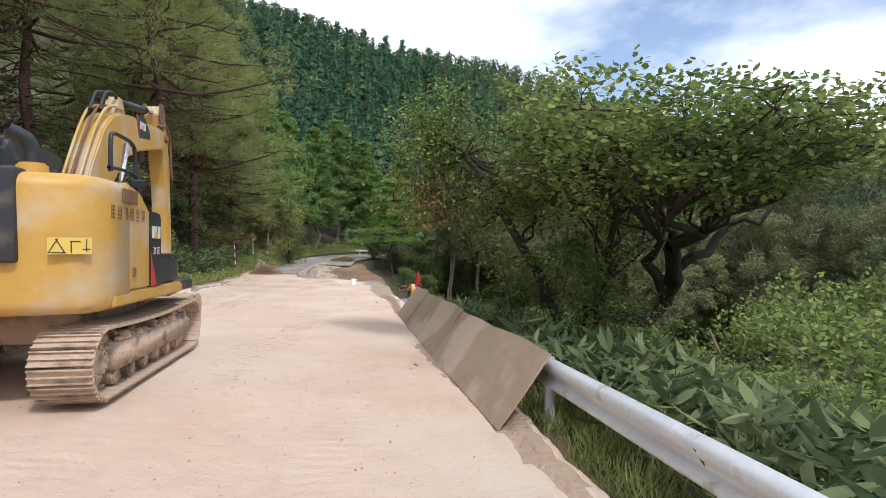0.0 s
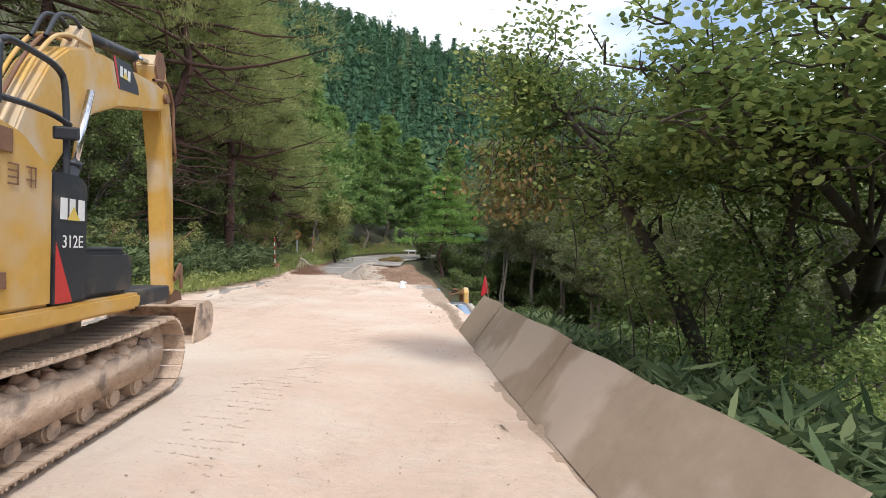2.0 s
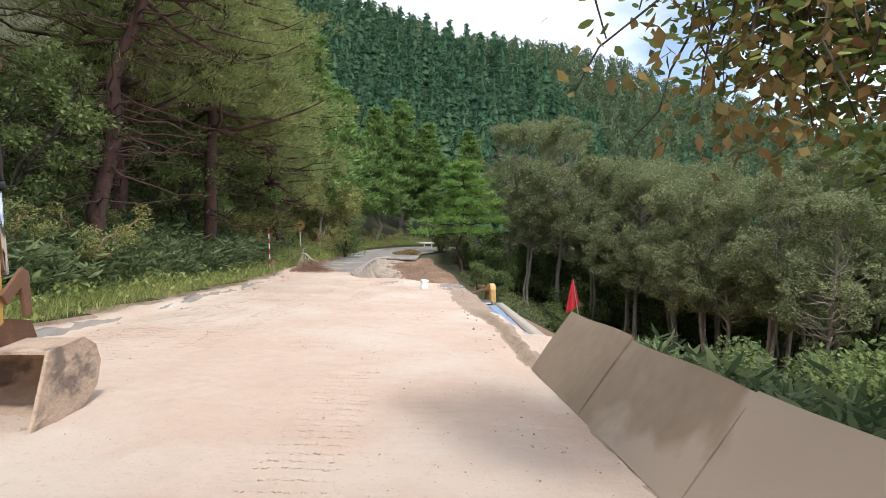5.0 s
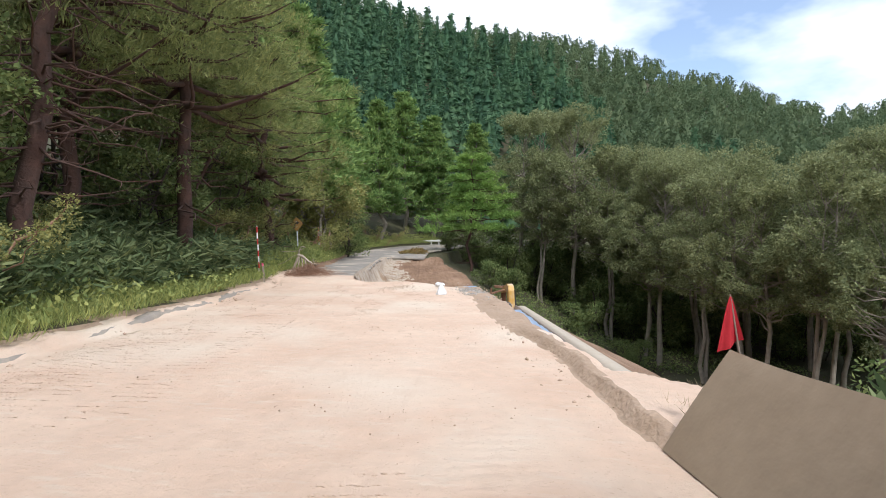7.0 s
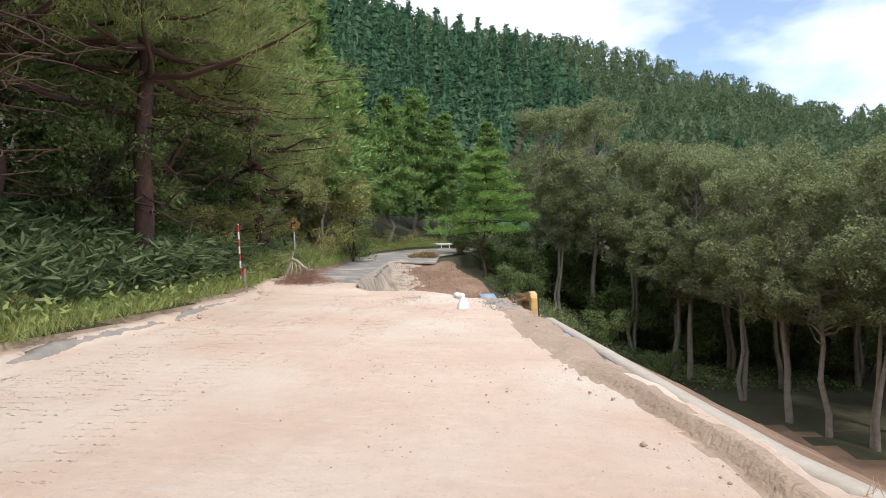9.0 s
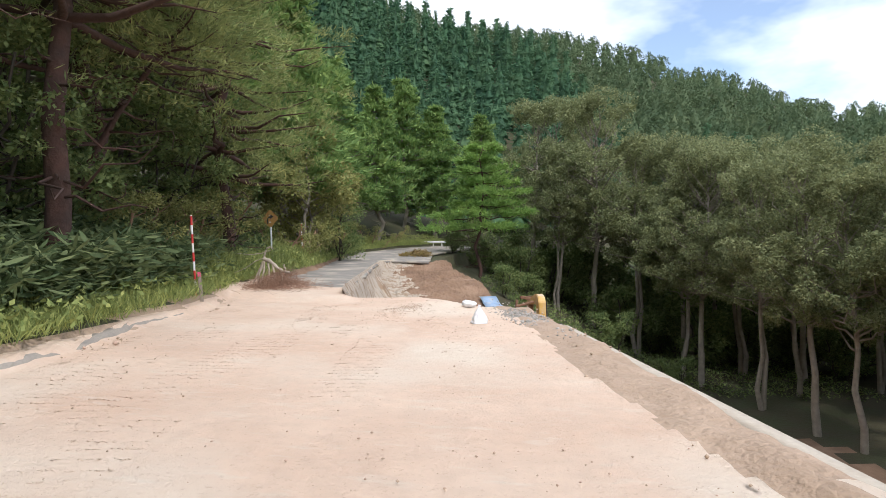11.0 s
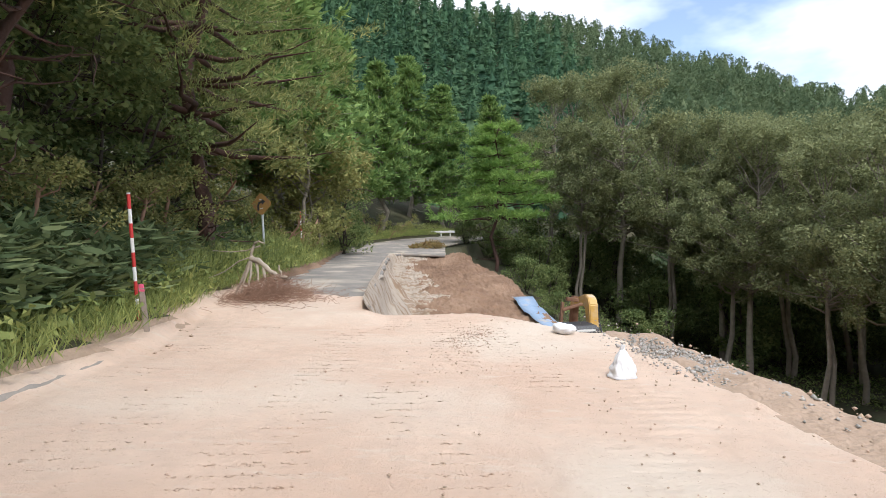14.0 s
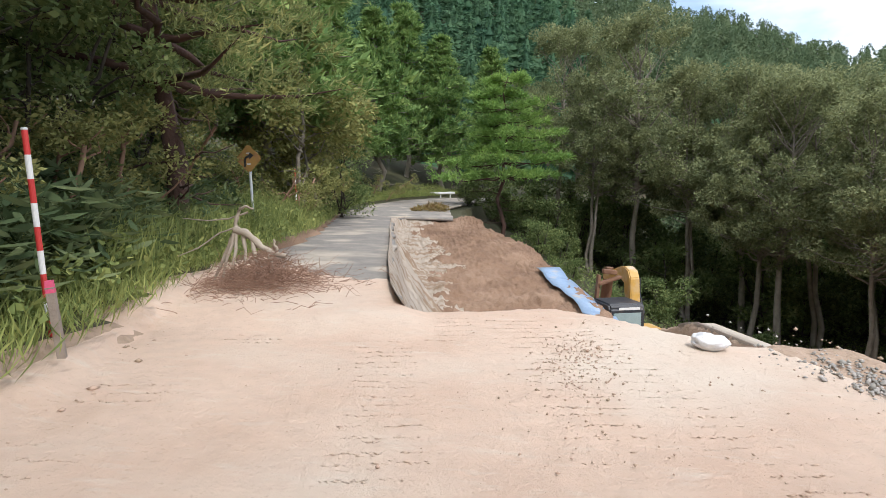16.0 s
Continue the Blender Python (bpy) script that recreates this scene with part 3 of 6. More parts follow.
# ---- remaining asphalt ----
def slab(name, rows, thick, material, label, category):
    """A slab from rows of (left x, right x, y); ragged right edge has real thickness."""
    V, F, n = [], [], 9
    for xl, xr_, y in rows:
        for i in range(n):
            x = xl + (xr_ - xl) * i / (n - 1)
            V.append((x, y, float(road_z(x, y)) + 0.03 + 0.005 * float(wav(x, y, 0.6, 2))))
    m = len(V)
    V += [(x, y, z - thick) for x, y, z in V]
    R = len(rows)
    for r in range(R - 1):
        for i in range(n - 1):
            a = r * n + i
            F.append((a, a + 1, a + n + 1, a + n))
            F.append((m + a, m + a + n, m + a + n + 1, m + a + 1))
        a = r * n
        F.append((a, a + n, m + a + n, m + a))
        a = r * n + n - 1
        F.append((a, m + a, m + a + n, a + n))
    for i in range(n - 1):
        F.append((i, m + i, m + i + 1, i + 1))
        a = (R - 1) * n + i
        F.append((a, a + 1, m + a + 1, m + a))
    return put(name, mesh_np(name, V, F, material, True), label=label, category=category, kind="structure")


rows = []
for y in np.arange(29.3, 51.4, 0.22):
    rg = 0.10 * float(wav(y, 0, 3.1, 1)) + 0.08 * float(wav(y, 0, 8, 2))
    lo = float(f_xl(y)) - 0.3 + 1.1 * float(smooth01((31 - y) / 2))
    rows.append((lo, float(f_xe(y)) - 0.05 + rg, y))
slab("road_asphalt", rows, 0.09, M_ASPHALT, "cracked grey asphalt strip left beside the washout", "road")
rows = [(float(f_xl(y)) - 0.25, float(f_xr(y)) - 0.1 + 0.12 * float(wav(y, 1, 2.0)), y) for y in np.arange(51.4, 76.5, 0.6)]
slab("road_asphalt_beyond", rows, 0.12, M_ASPHALT, "narrow grey asphalt road curving away into the trees", "road")

# ---- concrete beam with tarpaulin beside it ----
def strip(name, rows, material, label, category, thick=0.05, kind=""):
    """rows: (x0, z0, x1, z1, y); a thick ribbon."""
    V, F = [], []
    for x0, z0, x1, z1, y in rows:
        V += [(x0, y, z0), (x1, y, z1), (x1, y, z1 - thick), (x0, y, z0 - thick)]
    for r in range(len(rows) - 1):
        for i in range(4):
            a, b = r * 4 + i, r * 4 + (i + 1) % 4
            F.append((a, b, b + 4, a + 4))
    F += [(3, 2, 1, 0), tuple(len(V) - 4 + i for i in range(4))]
    return put(name, mesh_np(name, V, F, material), label=label, category=category, kind=kind)


ys = np.arange(17.4, 37.1, 0.5)
strip("concrete_beam", [(float(np.interp(y, YB, XB)) - 0.28, float(np.interp(y, YB, ZB)) + 0.08, float(np.interp(y, YB, XB)) + 0.02, float(np.interp(y, YB, ZB)) + 0.08, y) for y in ys], M_CONC,
      "long dusty concrete beam along the outer edge of the works", "concrete beam", 0.35, "structure")
strip("edge_board", [(float(np.interp(y, YB, XB)) - 0.36, float(np.interp(y, YB, ZB)) + 0.11, float(np.interp(y, YB, XB)) - 0.32, float(np.interp(y, YB, ZB)) + 0.11, y) for y in ys], M_POST,
      "weathered timber edge board beside the beam", "timber board", 0.2)
rows = []
for y in np.arange(19.5, 33.2, 0.25):
    xb, zb = float(np.interp(y, YB, XB)), float(np.interp(y, YB, ZB))
    w = 0.05 * float(wav(y, 0, 3.3)) + 0.04 * float(wav(y, 0, 9))
    rows.append((xb - 0.86 + w, zb + 0.10 + w, xb - 0.38, zb + 0.09 - w * 0.6, y))
strip("tarpaulin", rows, M_TARP, "pale blue tarpaulin strip lying along the beam", "tarpaulin", 0.012)
rows = []
for k in range(13):
    s = k / 12
    y = 39.2 + 3.8 * s
    xa, xc = -3.7 - 0.95 * s, -2.72 - 1.15 * s
    za, zc = float(pit_z(xa, y)), float(pit_z(xc, y))
    rows.append((xa, za + 0.16 + 0.02 * math.sin(9 * s), xc, max(zc, za - 0.25) + 0.14 + 0.02 * math.sin(7 * s + 1), y))
strip("tarpaulin", rows, M_TARP, "blue tarpaulin sheet spread over the excavated slope", "tarpaulin", 0.012)

# ---- trees ----
def thing(name, label, category, m=None, group="", kind=""):
    ob = new(name)
    ob.empty_display_size = 0.2
    if m is not None:
        ob.matrix_basis = m
    return tagged(ob, label, category, group, kind)


def pine(seed, h, base, spread, leaf, bark, label, flat=0.0, tufts=7, needles=13, nl=0.32, nw=0.055, lean=(0, 0), levels=13, dead=12, taper=0.75):
    """Pine: leaning trunk, whorls of limbs, needle tufts on their outer parts."""
    g = np.random.default_rng(seed)
    ob = thing("pine_tree", label, "pine tree")
    top = np.array([lean[0], lean[1], h])
    tr = bent((0, 0, -0.5), top, 0, 0.12, 9, g)
    paths = [(tr, np.linspace(0.0165 * h, 0.03, 9))]
    P, D = [], []
    for i in range(levels):
        s = base + (1 - base) * (i + 0.5) / levels
        c = np.array([np.interp(s * h, tr[:, 2], tr[:, k]) for k in range(3)])
        L0 = spread * (1 - (s - base) / (1 - base)) ** taper + 0.35
        L0 *= 0.75 + 0.5 * g.random()
        for a in np.arange(5) * 2 * np.pi / 5 + g.uniform(0, 6.3):
            a += g.normal(0, 0.25)
            L = L0 * g.uniform(0.6, 1.15)
            rise = g.uniform(-0.15, 0.25) * L * (1 - flat)
            e = c + np.array([math.cos(a) * L, math.sin(a) * L, rise])
            br = bent(c, e, 0.05, 0.12, 5, g)
            paths.append((br, np.linspace(0.0075 * h * (1.15 - s) + 0.008, 0.006, 5)))
            n = max(2, int(tufts * (0.4 + 0.6 * L / max(spread, 0.1))))
            f = g.uniform(0.35, 1.02, n)
            side = g.normal(0, 0.16 * L, (n, 3)) * [1, 1, 0.22 if flat else 0.45]
            q = c + (e - c) * f[:, None] + side + [0, 0, 0.08]
            P.append(np.repeat(q, needles, 0) + g.normal(0, 0.13, (n * needles, 3)) * [1, 1, 0.6])
            out = np.array([math.cos(a), math.sin(a), 0.25])
            D.append(np.repeat(out[None], n * needles, 0) + g.normal(0, 0.65, (n * needles, 3)) + [0, 0, 0.2])
    if dead:
        for i in range(dead):
            s = base * g.uniform(0.25, 1.0)
            c = np.array([np.interp(s * h, tr[:, 2], tr[:, k]) for k in range(3)])
            a = g.uniform(0, 6.3)
            L = g.uniform(0.5, 0.7 * spread)
            br = bent(c, c + [math.cos(a) * L, math.sin(a) * L, g.uniform(-0.3, 0.2) * L], 0.05, 0.2, 5, g)
            paths.append((br, np.linspace(0.03, 0.006, 5)))
            for q in range(3 if dead > 12 else 0):
                c2 = br[2 + q % 3]
                paths.append((bent(c2, c2 + g.normal(0, 0.28, 3) * L * 0.6, 0.05, 0.3, 4, g), np.linspace(0.011, 0.003, 4)))
    put("trunk", mesh_np("trunk", *tube_arrays(paths, 6), bark, True), ob)
    P, D = np.concatenate(P), np.concatenate(D)
    put("crown", mesh_np("crown", *leaf_arrays(P, nl, nw, dirs=D, g=g, fold=0.05), leaf), ob)
    return ob


def broadleaf(seed, h, spread, leaf, bark, label, base=0.35, clumps=46, leaves=150, ll=0.22, lw=0.13, stems=1, name="broadleaf_tree", lean=0.6, slim=1.0, csize=0.24):
    """Broadleaf tree: forking stems, limbs and many loose leaf clumps with gaps."""
    g = np.random.default_rng(seed)
    ob = thing(name, label, "tree" if h > 3 else "shrub")
    paths, P, N = [], [], []
    for k in range(stems):
        off = g.normal(0, 0.25 if stems > 1 else 0, 2)
        tip = np.array([g.normal(0, lean) + off[0] * 4, g.normal(0, lean) + off[1] * 4, h * 0.86])
        tr = bent((off[0], off[1], -0.6), tip, 0, 0.07 if h > 10 else 0.14, 8, g)
        r0 = 0.017 * h * slim / math.sqrt(stems) + 0.02
        paths.append((tr, np.linspace(r0, 0.03, 8)))
        for j in range(clumps // stems):
            s = g.uniform(base, 1.0)
            c = np.array([np.interp(s * h * 0.86, tr[:, 2], tr[:, q]) for q in range(3)])
            a = g.uniform(0, 6.3)
            prof = math.sin(math.pi * min(1.0, 0.10 + 0.86 * ((s - base) / (1 - base)) ** 0.85)) * 0.85 + 0.18
            L = spread * prof * math.sqrt(g.uniform(0.12, 1.0))
            e = c + np.array([math.cos(a) * L, math.sin(a) * L, g.uniform(0.05, 0.45) * L + (h * 0.12 if s > 0.85 else 0)])
            if j % 2 == 0:
                paths.append((bent(c - [0, 0, 0.25 * L], e, 0.06, 0.2, 5, g), np.linspace(r0 * 0.42 * (1.2 - s) + 0.012, 0.008, 5)))
            rad = spread * csize * g.uniform(0.6, 1.3)
            q = g.normal(0, 1, (leaves, 3))
            q /= np.linalg.norm(q, axis=1)[:, None]
            q *= (g.uniform(0.35, 1.0, leaves) ** 0.5)[:, None]
            P.append(e + q * rad * [1, 1, 0.8])
            N.append(q)
    put("trunk", mesh_np("trunk", *tube_arrays(paths, 6), bark, True), ob)
    P, N = np.concatenate(P), np.concatenate(N)
    put("crown", mesh_np("crown", *leaf_arrays(P, ll, lw, dirs=N * [0.9, 0.9, 0.3] + g.normal(0, 0.6, N.shape), droop=0.15, g=g), leaf), ob)
    return ob


def at(x, y, rz=0.0, s=1.0, dz=0.0, sz=None):
    return pose(x, y, float(ground_z(x, y)) + dz, 0, 0, rz) @ Matrix.Diagonal((s, s, sz or s, 1))


def plant(proto, spots, group):
    """First spot takes the tree itself, the others copies."""
    for i, (x, y, rz, s) in enumerate(spots):
        if i == 0:
            proto.matrix_basis = at(x, y, rz, s)
            tagged(proto, group=group)
        else:
            tagged(copy_thing(proto, at(x, y, rz, s) @ Matrix.Diagonal([1 / v for v in proto.scale] + [1])), group=group)


# red pines leaning over the uphill verge
p1 = pine(11, 12.5, 0.21, 4.0, L_PINE, M_BARK_RED, "tall red pine with drooping yellow-green needles over the verge", lean=(0.9, 0.2), tufts=16, needles=38, levels=15, nl=0.21, nw=0.024)
p2 = pine(12, 13.5, 0.31, 3.3, L_PINE, M_BARK_RED, "old red pine with rust-brown trunk and dense boughs", lean=(-0.3, 0.6), tufts=16, needles=38, levels=15, nl=0.21, nw=0.024)
p5 = pine(15, 13.5, 0.46, 3.9, L_PINE, M_BARK_RED, "red pine with bare dead lower branches and high crown", lean=(0.6, 0.3), tufts=15, needles=34, levels=11, nl=0.21, nw=0.024, dead=64)
plant(p5, [(-9.95, 19.5, 0, 0.92), (-12.6, 18.6, 120, 1.0), (-10.8, 12.2, 240, 0.95), (-12.4, 14.8, 60, 1.0)], "red pines on the uphill bank")
p3 = pine(13, 14.0, 0.18, 3.3, L_FIR, M_BARK, "dark layered conifer with level green boughs", flat=0.75, tufts=15, needles=20, levels=19, nl=0.46, nw=0.13)
plant(p1, [(-12.2, 22.9, 0, 1.0), (-11.6, 33.2, 250, 0.95), (-16, 26, 60, 1.1), (-15.5, 13, 200, 1.15)], "red pines on the uphill bank")
plant(p2, [(-12.3, 28.2, 0, 0.95), (-10.6, 25.1, 230, 0.95), (-15, 33, 160, 1.1), (-16.5, 20, 20, 1.15), (-14.5, 7.5, 100, 1.1)], "red pines on the uphill bank")
plant(p3, [(-14.3, 44.5, 0, 1.0), (-15.5, 39.5, 70, 1.05), (-15.8, 50.5, 160, 1.05), (-17.5, 56.5, 220, 1.0), (-18.5, 46, 300, 1.2), (-17.0, 63.5, 20, 1.0), (-15.2, 71, 90, 1.0), (-20, 37, 40, 1.25), (-20, 68, 140, 1.1), (-10.5, 80, 200, 1.0), (-14, 79, 10, 1.1), (-6, 86, 60, 1.0)], "layered conifers beside the road")
p4 = pine(14, 10.2, 0.33, 3.7, L_PINE_LONE, M_BARK_RED, "broad bright green pine with a forked reddish trunk", flat=0.85, tufts=20, needles=38, levels=8, lean=(0.5, 0), nl=0.34, nw=0.06, taper=0.42)
plant(p4, [(-5.4, 62.6, 0, 1.0)], "pine by the bend")

p6 = pine(16, 5.6, 0.62, 1.9, L_PINE, M_BARK_RED, "young red pine leaning far out over the verge", lean=(3.4, 1.6), tufts=13, needles=34, levels=6, nl=0.21, nw=0.024, dead=18)
plant(p6, [(-12.4, 26.2, 0, 1.0)], "red pines on the uphill bank")

# understory trees on the uphill bank
b1 = broadleaf(21, 6.0, 2.4, L_YELLOW, M_BARK, "yellow-green roadside tree with small leaves", base=0.2, clumps=50, leaves=150, ll=0.17, lw=0.10, stems=2)
plant(b1, [(-12.2, 42.2, 0, 1.05), (-12.6, 46.3, 100, 0.85), (-15.0, 38.0, 200, 0.9)], "yellow-green trees by the verge")
b2 = broadleaf(22, 4.6, 2.0, L_BUSH, M_BARK_DARK, "shaded understory tree with thin crooked stems", base=0.12, clumps=46, leaves=130, ll=0.16, lw=0.09, stems=3)
plant(b2, [(-11.8, 20.6, 0, 0.62), (-11.2, 14.5, 60, 0.62), (-12.4, 25.3, 120, 0.7), (-12.9, 30.6, 190, 0.7), (-10.3, 9.5, 250, 0.62), (-13.8, 16.5, 10, 0.9), (-14.2, 24.6, 90, 0.95), (-14.3, 30, 160, 0.95), (-14.4, 36.0, 220, 0.9), (-13.0, 11.5, 300, 0.9), (-9.8, 5.0, 40, 0.7), (-15.5, 38, 70, 1.1), (-16.5, 30, 200, 1.2), (-17, 23, 20, 1.2), (-17, 17, 120, 1.2), (-11.5, 2.0, 20, 0.9), (-12.9, 50.5, 50, 0.8), (-12.9, 22.0, 15, 0.8), (-12.6, 27.6, 75, 0.8), (-12.0, 18.0, 175, 0.75), (-14.0, 33.6, 275, 0.85)], "understory trees on the uphill bank")
b3 = broadleaf(23, 1.5, 1.0, L_YELLOW, M_TWIG, "leafy yellow-green roadside shrub", base=0.05, clumps=34, leaves=150, ll=0.075, lw=0.045, stems=3, name="shrub", lean=0.2, csize=0.3)
plant(b3, [(-12.0, 31.8, 0, 1.1), (-11.2, 29.4, 80, 1.0), (-13.6, 34.8, 160, 0.9), (-11.3, 27.4, 30, 0.9), (-12.2, 29.0, 300, 0.9), (-12.0, 30.4, 20, 0.8), (-10.6, 20.0, 120, 0.7), (-10.2, 16.8, 220, 0.7), (-12.3, 38.6, 260, 0.9), (-15.1, 57.5, 10, 1.0), (-15.4, 61.5, 100, 1.1), (-14.9, 66, 200, 1.0), (-12.6, 42.5, 60, 0.7), (-13.9, 48.5, 20, 0.8), (-14.5, 53, 120, 0.9)], "shrubs along the verge")

# valley wood on the downhill side
d1 = broadleaf(31, 16.5, 4.3, L_DEC, M_BARK, "tall olive-green broadleaf tree with a pale bare trunk", base=0.45, clumps=125, leaves=200, csize=0.15, ll=0.185, lw=0.10, slim=0.8)
d2 = broadleaf(32, 15.4, 4.0, L_DEC, M_BARK, "twin-stemmed broadleaf tree with grey trunks", base=0.47, clumps=120, leaves=200, csize=0.15, ll=0.185, lw=0.10, stems=2, slim=0.85)
d3 = broadleaf(33, 14.2, 3.7, L_DEC, M_BARK, "slender leaning broadleaf tree with sparse foliage", base=0.44, clumps=100, leaves=200, csize=0.15, ll=0.185, lw=0.10, lean=1.6, slim=0.75)
plant(d1, [(3.6, 66, 0, 1.12), (9.5, 61.5, 100, 1.0), (15.5, 56.5, 200, 0.95), (-1.0, 71, 40, 1.0), (21, 50.5, 300, 0.95), (14, 68, 150, 1.05), (26, 43, 20, 0.95), (24, 60, 60, 1.0), (6, 78, 250, 1.1), (31, 33, 170, 1.0), (29, 52, 210, 1.05), (34, 24, 80, 1.0), (1.5, 79, 10, 1.05), (19.5, 73, 290, 1.0), (8.7, 55.2, 75, 0.9), (11.1, 46, 190, 0.82)], "valley broadleaf trees")
plant(d2, [(6.3, 62.5, 0, 1.05), (12.6, 58.5, 120, 1.0), (18.6, 54.2, 210, 0.95), (23.5, 47, 60, 0.95), (0.6, 65.5, 320, 0.85), (11.5, 66, 70, 1.05), (28.5, 38.5, 250, 1.0), (19, 63, 30, 1.0), (32, 44, 110, 1.05), (33, 16, 30, 1.0), (10, 74, 200, 1.1), (10.1, 49.7, 15, 0.85), (12.9, 42.2, 265, 0.85)], "valley broadleaf trees")
plant(d3, [(8.2, 57.0, 0, 0.95), (16.8, 60.2, 90, 1.0), (13.4, 52.8, 180, 0.85), (20.6, 57.5, 270, 1.0), (24.8, 52.5, 40, 0.95), (4.6, 71, 140, 1.0), (27, 47.5, 200, 1.0), (17.5, 48, 300, 0.85), (22, 41.5, 110, 0.85), (26.5, 33, 10, 0.9), (29, 25, 220, 0.9), (11.8, 43.6, 130, 0.85), (15.2, 44.5, 25, 0.9), (14.2, 38.5, 300, 0.85)], "valley broadleaf trees")
b4 = broadleaf(34, 3.2, 1.9, L_BUSH, M_BARK_DARK, "dark green thicket shrub in the shade", base=0.08, clumps=36, leaves=110, ll=0.2, lw=0.11, stems=3, name="shrub", lean=0.4, csize=0.3)
plant(b4, [(-3.6, 56.5, 0, 0.6), (-2.4, 53.0, 70, 0.4), (-1.0, 49.5, 140, 0.35), (1.9, 46.5, 200, 0.3), (3.4, 56, 260, 0.7), (-2.0, 61, 20, 0.6), (6.5, 53, 90, 0.6), (-0.5, 68, 60, 1.2), (-7.6, 66.5, 150, 0.5), (-5.6, 67.5, 30, 0.7), (-3.8, 68.5, 80, 1.1), (-2.4, 66, 10, 1.0), (-1.0, 74, 60, 1.3), (3, 76, 90, 1.3), (-6.0, 71.5, 200, 0.9)] + [(1.0 + 1.75 * k, 69.5 - 0.95 * k + 2.2 * math.sin(k * 1.7), 47 * k, 1.25 + 0.3 * math.sin(k * 2.3)) for k in range(20)] + [(4.0 + 2.3 * k, 76 - 1.0 * k + 2.0 * math.sin(k * 2.1), 61 * k, 1.7) for k in range(14)], "thicket shrubs below the road")
for x_, y_, r_, k_ in ((3.2, 15.6, 0, 0.5), (4.8, 18.5, 300, 0.8), (2.6, 18.0, 150, 0.5)):
    tagged(copy_thing(b4, at(x_, y_, r_, k_) @ Matrix.Diagonal([1 / v for v in b4.scale] + [1])), group="thicket shrubs below the road")

